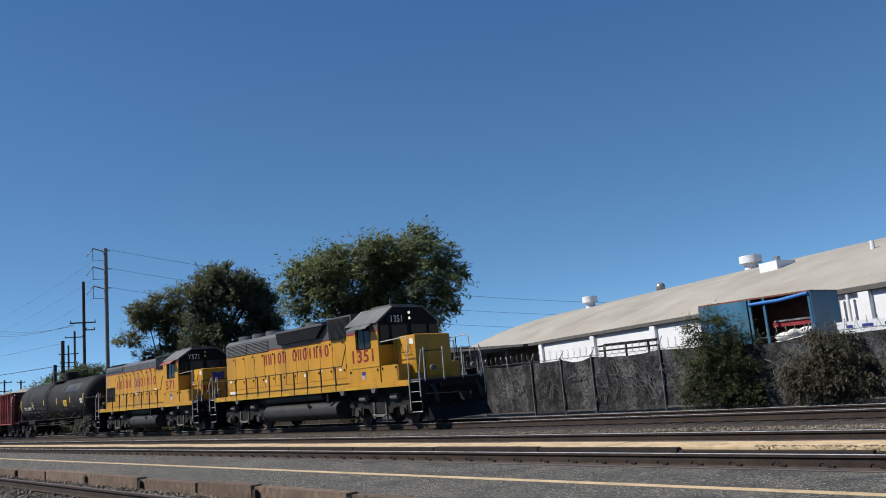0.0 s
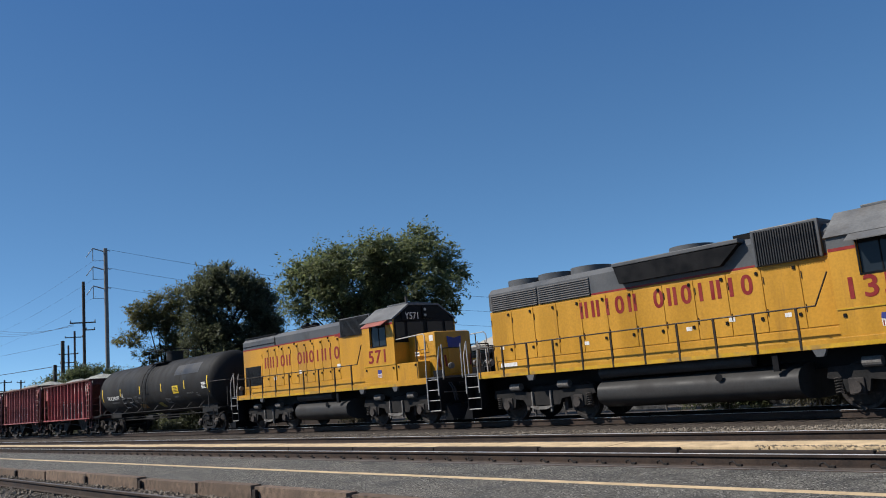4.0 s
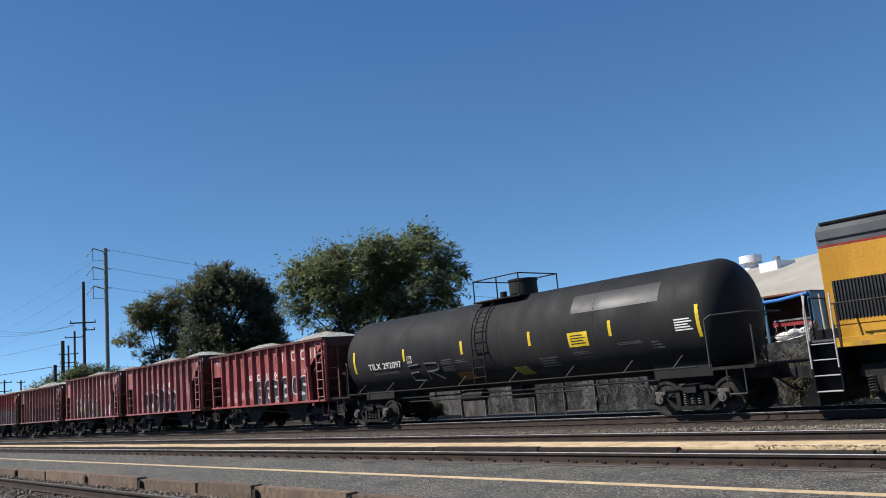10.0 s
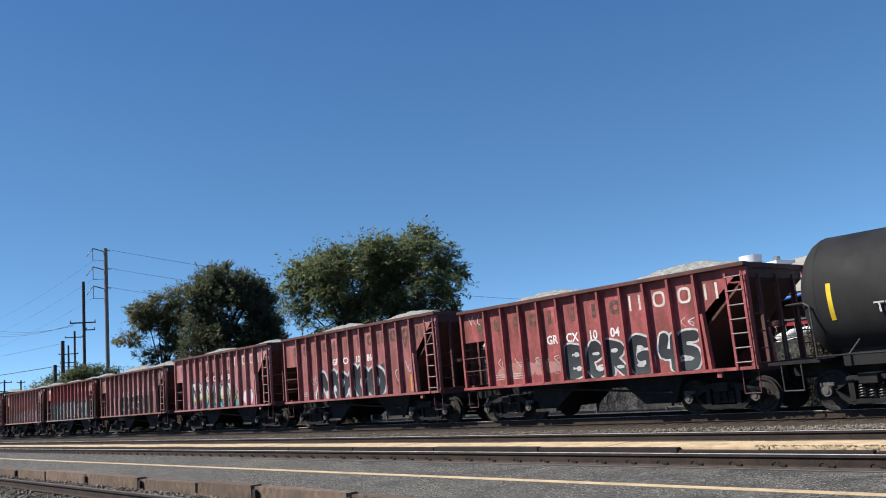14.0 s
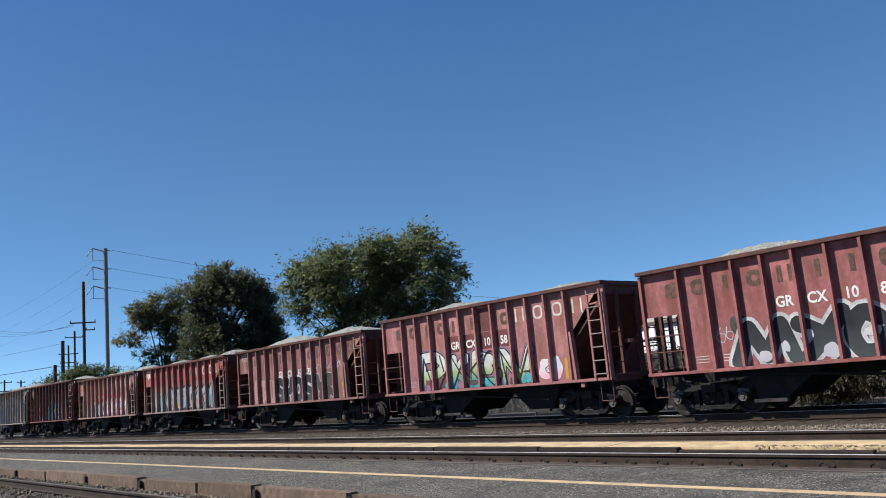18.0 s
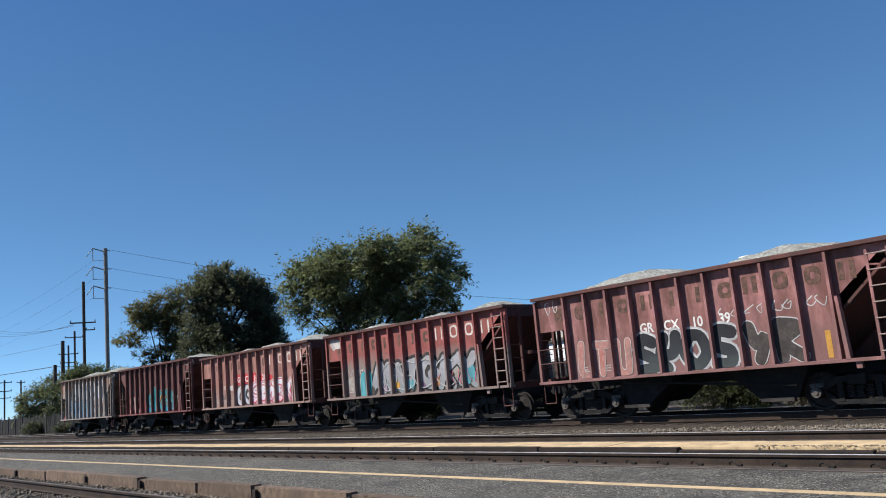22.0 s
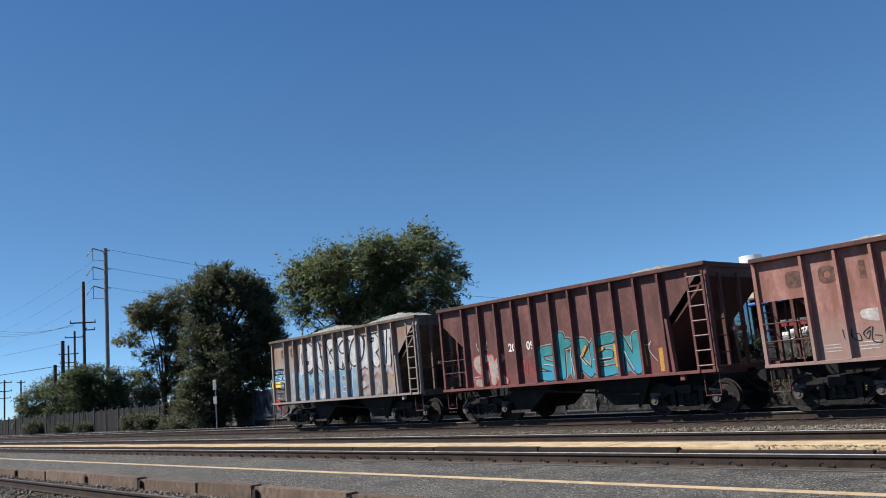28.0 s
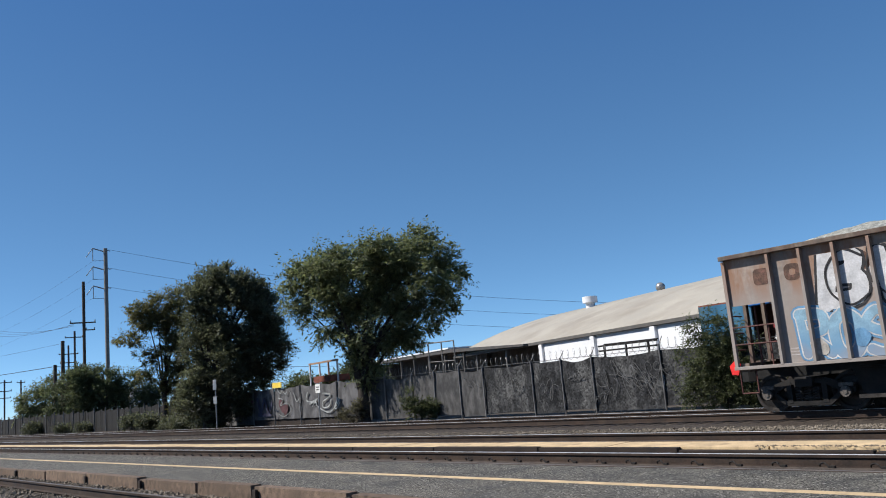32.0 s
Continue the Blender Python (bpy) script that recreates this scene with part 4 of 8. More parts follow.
cloud(CARS[4], 2.95, 1.55, 0.4, 0.6, S_["aqua"], Y - 0.02, 13, 2)
for x in (-1.5, -0.35, 1.2, 2.2, 3.0):
    scrawl(CARS[4], x, 1.5, 0.5, 0.5, S_["pink"] if x > 1 else W_, Y - 0.024, int(x * 10) + 70)
scrawl(CARS[4], -3.6, 2.0, 1.2, 0.3, W_, Y, 14)
cloud(CARS[4], -4.7, 3.1, 0.7, 0.5, OLD["pale"], Y, 15, 2)
cloud(CARS[5], -1.6, 2.2, 3.2, 0.55, S_["red"], Y + 0.003, 46, 4)
graffiti(CARS[5], "loop hook", -1.45, -0.2, 1.14, 2.0, PALE, K_, None, Y, 17, 0.24, 0.04, 0.0)
graffiti(CARS[5], "snake leg comb kick", -0.15, 3.45, 1.12, 2.06, ROSE, S_["pink"], W_, Y, 16, 0.22, 0.03, 0.05)
scrawl(CARS[5], -3.2, 1.6, 0.6, 0.3, K_, Y, 18)
scrawl(CARS[5], -2.6, 1.55, 0.6, 0.35, K_, Y, 59)
cloud(CARS[5], -2.7, 2.0, 1.0, 0.35, OLD["pale"], Y, 47, 2)
scrawl(CARS[5], 3.2, 3.2, 0.7, 0.5, W_, Y, 19)
cloud(CARS[6], -0.85, 1.7, 3.5, 0.95, SEA, Y + 0.003, 49, 6)
mural(CARS[6], [[[(-0.2, 2.0), (-0.7, 1.95), (-0.65, 1.65), (-0.25, 1.5), (-0.3, 1.28), (-0.72, 1.3)]], [[(-0.12, 2.1), (0.35, 2.15)], [(0.1, 2.34), (0.05, 1.27)]],
                [[(0.55, 1.27), (0.6, 2.1)], [(0.6, 2.1), (0.95, 2.05), (0.65, 1.7), (1.05, 1.28)]], [[(1.85, 2.15), (1.3, 2.05), (1.25, 1.7), (1.3, 1.3), (1.85, 1.3)], [(1.3, 1.7), (1.75, 1.72)]],
                [[(2.05, 1.27), (2.1, 2.15)], [(2.1, 2.1), (2.55, 1.3)], [(2.6, 1.28), (2.65, 2.1)]]], 0.135, SEA, K_, 0.028, Y, OLD["putty"], 0.03)
mural(CARS[6], [[[(0.98, 2.0), (0.82, 1.76)]], [[(1.55, 1.9), (1.42, 1.82)]], [[(2.84, 2.1), (2.9, 1.35)]], [[(1.95, 1.95), (1.97, 1.4)]]], 0.045, S_["ochre"], K_, 0.01, Y - 0.018)
mural(CARS[6], [[[(-0.6, 1.62), (-0.15, 1.52), (-0.1, 1.25)]], [[(0.42, 1.85), (0.5, 1.25)]], [[(0.72, 1.95), (0.78, 1.7), (0.95, 1.5)]], [[(1.2, 1.62), (1.8, 1.62)]], [[(2.25, 1.75), (2.5, 1.25)]]], 0.01, W_, W_, 0.004, Y - 0.02)
mural(CARS[6], [[[(-2.95, 1.98), (-3.4, 1.92), (-3.3, 1.65), (-3.0, 1.5), (-3.1, 1.25), (-3.42, 1.25)]], [[(-2.75, 1.95), (-2.7, 1.25)], [(-2.3, 1.95), (-2.65, 1.6), (-2.2, 1.25)]]], 0.12, OLD["putty"], S_["red"], 0.035, Y)
for x in (-1.75, -1.45, -1.15):
    scrawl(CARS[6], x, 1.55, 0.5, 0.5, S_["red"], Y, int(x * 10) + 90)
scrawl(CARS[6], 2.75, 1.7, 0.5, 0.6, W_, Y, 22)
scrawl(CARS[6], -3.4, 2.35, 0.6, 0.3, W_, Y, 60)
cloud(CARS[7], -2.8, 2.75, 6.2, 1.2, OLD["pale"], Y + 0.003, 48, 8)
graffiti(CARS[7], "bow bar hook zig bow leg tee", -2.75, 3.55, 2.12, 3.50, PALE, K_, None, Y, 23, 0.26, 0.04, 0.0, 0.2)
graffiti(CARS[7], "leg loop snake cross leg comb bar", -3.35, 1.3, 1.12, 2.2, AZURE, W_, S_["blue"], Y - 0.006, 24, 0.2, 0.02, 0.05)
graffiti(CARS[7], "hook snake open", 1.3, 3.4, 1.12, 2.1, STEEL, OLD["blush"], None, Y - 0.006, 25, 0.16, 0.03, 0.0)
maroon = material("maroon_patch", (0.1425, 0.045, 0.045), 0.65, vary=0.3, fine=20, bump=0.05)
for i in (4, 5, 6, 7):
    for q in (2, 5):
        if q == 2 or i < 7:
            part("repainted_patch", boxes((-3.79 + 0.737 * (i - 1) + 0.05, -3.79 + 0.737 * i - 0.06, -1.5022, -1.5003, 2.28 if q == 2 else 2.06, 2.80 if q == 2 else 2.52)), maroon if q == 2 else SPRAY["red"], CARS[q], "dark repainted panel behind the number")
part("repainted_patch", boxes((-0.05, 0.58, -1.5022, -1.5003, 2.82, 3.55)), maroon, CARS[2])
for i in (1, 2):
    part("repainted_patch", boxes((-3.79 + 0.737 * i + 0.1, -3.79 + 0.737 * i + 0.55, -1.512, -1.5101, 1.2, 1.5)), maroon, CARS[2])
# thin strokes, shadows and drips sprayed over the fillings
graffiti(CARS[2], "zig fork cross kick hook zig tent", -3.0, 2.3, 1.12, 2.2, K_, K_, None, Y - 0.016, 61, 0.035, 0.004, 0.0, 0.3)
for i in range(9):
    cloud(CARS[2], -2.95 + 0.58 * i, 1.22 + 0.04 * (i % 3), 0.3, 0.3, (S_["plum"], OLD["soot"], S_["teal"])[i % 3], Y - 0.0145, 80 + i, 1)
graffiti(CARS[4], "hook snake loop open", -1.6, 2.4, 1.2, 2.2, W_, W_, None, Y - 0.028, 62, 0.02, 0.003, 0.0, 0.3)
for i in range(8):
    cloud(CARS[4], -2.3 + 0.72 * i, 1.25 + 0.1 * (i % 3), 0.28, 0.34, (OLD["soot"], S_["plum"], S_["ochre"])[i % 3], Y - 0.0145, 95 + i, 1)
graffiti(CARS[5], "snake hook loop open zig", -0.1, 3.3, 1.2, 1.95, S_["red"], S_["red"], None, Y - 0.016, 63, 0.03, 0.003, 0.0, 0.3)
graffiti(CARS[7], "open hook zig snake loop tee fork", -2.6, 3.4, 2.2, 3.4, K_, K_, None, Y - 0.016, 64, 0.03, 0.004, 0.0, 0.3)
for i in range(7):
    cloud(CARS[7], -3.1 + 0.9 * i, 1.35 + 0.15 * (i % 2), 0.3, 0.4, (OLD["putty"], S_["blue"], S_["grey"])[i % 3], Y - 0.024, 110 + i, 1)
# red flag on the last car's rear coupler
part("flag", plate([(-5.06, 0.92), (-4.98, 1.16), (-5.12, 1.26), (-5.26, 1.14), (-5.22, 0.94)], "y", -1.30, -1.22), material("flag_red", (0.7159, 0.02865, 0.02865), 0.7), CARS[7], "bright red cloth flag")


# ---- tank car ----
M["tank_black"] = material("tank_black", (0.01875, 0.01875, 0.0192), 0.7, vary=0.25, grain=1.2, fine=20, bump=0.03, dirt=(0.0285, 0.02775, 0.027), amount=0.4, reach=0.7, streak=3, spec=0.16)
M["tank_patch"] = material("tank_patch", (0.030, 0.030, 0.031), 0.5, vary=0.2, grain=0.9, fine=12, bump=0.02, spec=0.3)
M["stripe_yellow"] = material("stripe_yellow", (0.6873, 0.4773, 0.02865), 0.45, vary=0.15, bump=0.03, dirt=(0.3341, 0.2386, 0.0477), amount=0.25, reach=5)
M["tag_grey"] = material("tag_grey", (0.08115, 0.08115, 0.08115), 0.6, vary=0.4, fine=25, bump=0.03)


def lathe_x(bm, profile, n=48, cz=0.0):
    """Turns (x, radius) pairs about the x axis at height cz."""
    loops = []
    for x, r in profile:
        loops.append([bm.verts.new((x, 0, cz))] if r == 0 else [bm.verts.new((x, r * math.cos(i * math.tau / n), cz + r * math.sin(i * math.tau / n))) for i in range(n)])
    for p, q in zip(loops, loops[1:]):
        for i in range(n):
            j = (i + 1) % n
            if len(p) == 1:
                bm.faces.new((p[0], q[j], q[i]))
            elif len(q) == 1:
                bm.faces.new((p[i], p[j], q[0]))
            else:
                bm.faces.new((p[i], p[j], q[j], q[i]))
    bmesh.ops.recalc_face_normals(bm, faces=bm.faces)


TANK_R, TANK_Z = 1.43, 2.47


def on_tank(bm, x0, x1, z0, z1, proud=0.004, lift=0.0, n=6, thick=0.004):
    """A thin patch that follows the shell's near side between two heights."""
    R = TANK_R + proud
    rows = []
    for i in range(n + 1):
        z = z0 + (z1 - z0) * i / n
        s = (z - TANK_Z) / TANK_R
        a = math.asin(max(-0.99, min(0.99, s)))
        rows.append([bm.verts.new((x, -(R + o) * math.cos(a), TANK_Z + (R + o) * math.sin(a))) for x in (x0 + lift * (z - z0), x1 + lift * (z - z0)) for o in (0, -thick)])
    faces = []
    for p, q in zip(rows, rows[1:]):
        for a, b in ((0, 2), (2, 3), (3, 1), (1, 0)):
            faces.append(bm.faces.new((p[a], p[b], q[b], q[a])))
    faces.append(bm.faces.new((rows[0][0], rows[0][1], rows[0][3], rows[0][2])))
    faces.append(bm.faces.new((rows[-1][0], rows[-1][2], rows[-1][3], rows[-1][1])))
    bmesh.ops.recalc_face_normals(bm, faces=faces)


def tank_car(c):
    car = thing("tank_car", "black steel tank car with yellow reflector stripes", "tank car", (c, ROW, 0))
    MOVING.append((car, c, ROW, 0.0))
    bm = bmesh.new()
    head = [(7.47 + 0.66 * math.sin(a), TANK_R * math.cos(a)) for a in [radians(v) for v in (8, 20, 32, 44, 56, 66, 75, 83)]]
    lathe_x(bm, [(-8.13, 0)] + [(-x, r) for x, r in head[::-1]] + [(-7.47, TANK_R), (-3.5, TANK_R), (0, TANK_R), (3.5, TANK_R), (7.47, TANK_R)] + head + [(8.13, 0)], 64, TANK_Z)
    smooth(part("shell", bm, M["tank_black"], car, "black cylindrical shell with dished heads"), 30)
    for x in (-7.47, -4.0, 0.45, 4.2, 7.47):
        bm = bmesh.new()
        lathe_x(bm, [(x - 0.012, TANK_R - 0.01), (x - 0.012, TANK_R + 0.004), (x + 0.012, TANK_R + 0.004), (x + 0.012, TANK_R - 0.01)], 64, TANK_Z)
        part("weld_seam", bm, M["tank_black"], car)
    # upright reflector stripes
    for x, z0, z1 in ((7.42, 1.92, 2.72), (4.75, 2.2, 2.62), (1.80, 2.2, 2.62), (-1.18, 2.2, 2.62), (-4.17, 2.2, 2.62), (-7.15, 1.95, 2.75)):
        bm = bmesh.new()
        on_tank(bm, x - 0.05, x + 0.05, z0, z1)
        part("reflector_stripe", bm, M["stripe_yellow"], car, "yellow reflector stripe")
    bm = bmesh.new()
    on_tank(bm, 3.27, 3.97, 2.02, 2.42)
    placard = part("placard", bm, M["stripe_yellow"], car, "square yellow placard with small print")
    bm = bmesh.new()
    for k in range(4):
        on_tank(bm, 3.36, 3.88 - 0.08 * (k % 2), 2.09 + k * 0.075, 2.12 + k * 0.075, 0.007, n=1)
    part("print", bm, M["rail_rust"], placard)
    # a blotch of cleaner, shinier paint and faded sprayed marks
    bm = bmesh.new()
    on_tank(bm, 3.4, 6.3, 2.95, 3.45, 0.003, n=8)
    part("repainted_patch", bm, M["tank_patch"], car, "smoother repainted patch")
    for x0, x1, z0, z1, rows, m in ((6.75, 7.25, 2.12, 2.45, 5, "white_paint"), (5.95, 6.3, 1.75, 1.98, 3, "tag_grey"), (4.9, 5.7, 1.93, 2.02, 2, "tag_grey"), (3.3, 3.95, 1.80, 1.9, 2, "tag_grey"), (2.0, 2.7, 1.55, 1.85, 4, "tag_grey"), (-6.1, -4.6, 1.82, 1.92, 2, "tag_grey")):
        bm = bmesh.new()
        for k in range(rows):
            zz = z0 + (z1 - z0) * k / rows
            on_tank(bm, x0, x1 - 0.06 * (k % 3), zz, zz + (z1 - z0) / rows * 0.5, n=1)
        part("stencil", bm, M[m], car, "rows of small stencilled print")
    for x, txt, z in ((-5.9, "TILX", 2.02), (-4.88, "292097", 2.02)):
        ob = lettering("car_number", txt, 0.32, M["white_paint"], car, x, 0, 0, "white stencilled car number", 1.12, 0.002)
        a = math.asin((z + 0.1 - TANK_Z) / TANK_R)
        ob.data.transform(Matrix.Translation((0, -(TANK_R + 0.008) * math.cos(a), z)) @ Matrix.Rotation(-a, 4, "X"))
    bm = bmesh.new()
    for r in ((-4.02, -3.78, 2.12, 2.14), (-4.02, -3.78, 2.33, 2.35), (-4.02, -4.0, 2.12, 2.35), (-3.80, -3.78, 2.12, 2.35), (-3.95, -3.85, 2.18, 2.2), (-3.95, -3.85, 2.26, 2.28)):
        on_tank(bm, r[0], r[1], r[2], r[3], n=2)
    part("stencil", bm, M["white_paint"], car)
    for key, x, w in (("comb", -4.1, 0.75), ("leg", -3.25, 0.85)):
        for st in SHAPES[key]:
            pts = rounded([(x + u * w, 1.5 + v * 0.55) for u, v in st])
            ring_pts = []
            for px, pz in pts:
                a = math.asin((pz - TANK_Z) / TANK_R)
                ring_pts.append((px, -(TANK_R + 0.006) * math.cos(a), TANK_Z + (TANK_R + 0.006) * math.sin(a)))
            v, f = tube(ring_pts, 0.035, 4)
            mesh_part("faded_tag", v, f, M["tag_grey"], car, "faded grey sprayed tag")
    for x, z, rows in ((-2.3, 1.95, 3), (-2.3, 1.72, 3), (-1.6, 1.95, 2)):
        bm = bmesh.new()
        for q in range(rows):
            on_tank(bm, x, x + 0.55 - 0.1 * (q % 2), z + 0.06 * q, z + 0.06 * q + 0.03, n=1)
        part("stencil", bm, M["tag_grey"], car, "rows of small stencilled print")
    for x0, x1, m in ((-1.75, -0.95, "ochre"), (1.0, 1.55, "yellow")):
        bm = bmesh.new()
        on_tank(bm, x0, x1, 1.38, 1.62, 0.005, -0.8 if m == "yellow" else 0.0, 2)
        part("dirty_panel", bm, material("dirty_" + m, tuple(0.35 * v for v in ((0.4773, 0.2483, 0.0477) if m == "ochre" else (0.5727, 0.4773, 0.0954))), 0.7), car, "dirty yellow marking")
    # ladder, walkway and dome
    for side in (-1, 1):
        for x in (-0.58, -0.06):
            pts = [(x, side * 1.52, 1.2), (x, side * 1.52, 2.6)] + [(x, side * 1.52 * math.cos(a), 2.55 + 1.42 * math.sin(a)) for a in [radians(v) for v in (10, 25, 40, 55, 68)]]
            part("ladder_rail", rods(pts, 0.022), M["black_steel"], car)
        for k in range(9):
            a = radians(max(0, (k - 4) * 14))
            piece("rung", "tank_rung", lambda: rods([(-0.58, 0, 0), (-0.06, 0, 0)], 0.014), M["black_steel"], car, (0, side * 1.53 * math.cos(a), 1.42 + min(k, 4) * 0.3 + (1.4 * math.sin(a) if k > 4 else 0)))
        part("walkway", boxes((-0.9, 1.2, min(side * 0.42, side * 0.95), max(side * 0.42, side * 0.95), 3.80, 3.84)), M["black_steel"], car, "steel grating walkway")
        for x in (-0.86, 0.2, 1.16):
            piece("rail_post", "tank_rail_post", lambda: rods([(0, 0, 3.82), (0, 0, 4.52)], 0.022), M["black_steel"], car, (x, side * 0.92, 0))
        part("handrail", rods([(-0.86, side * 0.92, 4.52), (1.16, side * 0.92, 4.52)], 0.02), M["black_steel"], car)
    part("handrail", rods([(-0.86, -0.92, 4.52), (-0.86, 0.92, 4.52)], 0.02), M["black_steel"], car)
    part("handrail", rods([(1.16, -0.92, 4.52), (1.16, 0.92, 4.52)], 0.02), M["black_steel"], car)
    bm = rods([(0.5, 0, 3.8), (0.5, 0, 4.36)], 0.46, 28)
    smooth(part("dome", bm, M["tank_black"], car, "black valve dome"), 40)
    part("dome_lid", rods([(0.5, 0, 4.36), (0.5, 0, 4.42)], 0.49, 28), M["tank_black"], car)
    part("vent_valve", rods([(-0.5, 0.1, 3.85), (-0.5, 0.1, 4.15)], 0.12, 12), M["black_steel"], car)
    # stub sills, running pipe, gear
    part("side_pipe", rods([(-7.6, -1.5, 1.2), (7.3, -1.5, 1.2)], 0.022), M["black_steel"], car, "long side hand rail")
    for x in (-6.9, -5.2, -3.4, -1.4, 0.9, 3.1, 5.1, 6.6):
        piece("rail_bracket", "tank_bracket", lambda: rods([(0, -1.5, 1.2), (0.18, -1.28, 1.5)], 0.02), M["grey_steel"], car, (x, 0, 0))
    for way in (-1, 1):
        part("stub_sill", boxes((min(5.0 * way, 8.7 * way), max(5.0 * way, 8.7 * way), -0.3, 0.3, 0.78, 1.12)), M["black_steel"], car)
        part("saddle", plate([(5.6 * way, 0.95), (7.3 * way, 0.95), (7.3 * way, 1.6), (5.6 * way, 1.6)], "y", -0.85, 0.85), M["tank_black"], car)
        part("end_platform", boxes((min(7.55 * way, 8.75 * way), max(7.55 * way, 8.75 * way), -1.45, 1.45, 1.08, 1.15)), M["black_steel"], car)
        part("end_railing", rods([(7.6 * way, -1.45, 1.15), (7.6 * way, -1.45, 2.3), (7.75 * way, -1.40, 2.4), (8.4 * way, -0.9, 2.42), (8.4 * way, 0.9, 2.42), (7.75 * way, 1.4, 2.4), (7.6 * way, 1.45, 2.3), (7.6 * way, 1.45, 1.15)], 0.022), M["grey_steel"], car)
        part("end_post", rods([(8.5 * way, -0.9, 1.1), (8.5 * way, -0.9, 2.1)], 0.025), M["grey_steel"], car)
        part("sill_step", rods([(8.0 * way, -1.42, 1.1), (8.0 * way, -1.42, 0.5), (8.45 * way, -1.42, 0.5), (8.45 * way, -1.42, 1.1)], 0.018), M["grey_steel"], car)
        coupler(car, 8.55 * way, way)
        freight_truck(car, 6.75 * way, 0.44, 1.78)
    part("brake_cylinder", rods([(-2.2, -0.5, 0.85), (-1.2, -0.5, 0.85)], 0.18, 14), M["black_steel"], car)
    part("bottom_valve", boxes((-0.25, 0.25, -0.25, 0.25, 0.65, 1.1)), M["black_steel"], car)
    part("brake_pipe", rods([(-5.6, -0.6, 0.92), (5.6, -0.6, 0.92)], 0.03), M["black_steel"], car)
    part("brake_pipe", rods([(-4.6, -0.95, 0.78), (3.2, -0.95, 0.8)], 0.025), M["black_steel"], car)
    return car


tank_car(-63.48)


# ---- locomotives ----
M["armour_yellow"] = material("armour_yellow", (0.4486, 0.2244, 0.021), 0.42, vary=0.16, grain=1.6, fine=18, bump=0.03, dirt=(0.255, 0.1275, 0.0225), amount=0.24, reach=2.6, streak=7)
M["loco_grey"] = material("loco_grey", (0.08115, 0.084, 0.0879), 0.5, vary=0.15, grain=1.5, fine=18, bump=0.03, dirt=(0.0477, 0.04575, 0.0438), amount=0.3, reach=1.0)
M["roof_grey"] = material("roof_grey", (0.1336, 0.1336, 0.1317), 0.6, vary=0.2, grain=1.5, fine=18, bump=0.05, dirt=(0.08595, 0.07635, 0.06675), amount=0.35, reach=1.2)
M["loco_red"] = material("loco_red", (0.213, 0.0178, 0.0148), 0.45, vary=0.15, bump=0.02, dirt=(0.178, 0.0355, 0.0237), amount=0.3, reach=3)
M["grille"] = material("grille", (0.01335, 0.01335, 0.01425), 0.5, vary=0.3, bump=0.05)
M["slat"] = material("slat", (0.03345, 0.03255, 0.03255), 0.45, vary=0.3, bump=0.05)
M["loco_black"] = material("loco_black", (0.012, 0.012, 0.01275), 0.45, vary=0.3, bump=0.03, spec=0.06)
M["tank_grey"] = material("tank_grey", (0.0429, 0.042, 0.04095), 0.5, vary=0.2, grain=1.0, fine=18, bump=0.05, dirt=(0.0267, 0.02475, 0.02385), amount=0.4, reach=1.0, spec=0.15)
M["sill_edge"] = material("sill_edge", (0.4773, 0.2769, 0.0171), 0.45, vary=0.15, bump=0.03, dirt=(0.2386, 0.1432, 0.0573), amount=0.4, reach=2.5)
M["handrail_light"] = material("handrail_light", (0.4009, 0.3914, 0.3723), 0.5, vary=0.1, bump=0.02)
M["handrail_dark"] = material("handrail_dark", (0.0215, 0.0143, 0.00953), 0.6, vary=0.2, bump=0.03)
M["blue_paint"] = material("blue_paint", (0.03825, 0.0477, 0.21), 0.5, vary=0.1, bump=0.02)
glass = bpy.data.materials.new("cab_glass")
glass.use_nodes = True
gb = glass.node_tree.nodes["Principled BSDF"]
gb.inputs["Base Color"].default_value, gb.inputs["Roughness"].default_value, gb.inputs["Specular IOR Level"].default_value = (0.015, 0.02, 0.025, 1), 0.1, 0.2
M["cab_glass"] = glass
M["worn_grey"] = material("worn_grey", (0.155, 0.147, 0.136), 0.7, vary=0.35, fine=25, bump=0.15, dirt=(0.07, 0.06, 0.052), amount=0.4, reach=4)
M["shutter"] = material("shutter", (0.085, 0.08, 0.078), 0.6, vary=0.3, bump=0.05)
lamp = bpy.data.materials.new("headlight_glow")
lamp.use_nodes = True
lb = lamp.node_tree.nodes["Principled BSDF"]
lb.inputs["Base Color"].default_value = (0.9, 0.88, 0.8, 1)
lb.inputs["Emission Color"].default_value, lb.inputs["Emission Strength"].default_value = (1, 0.93, 0.85, 1), 0.35
M["headlight"] = lamp


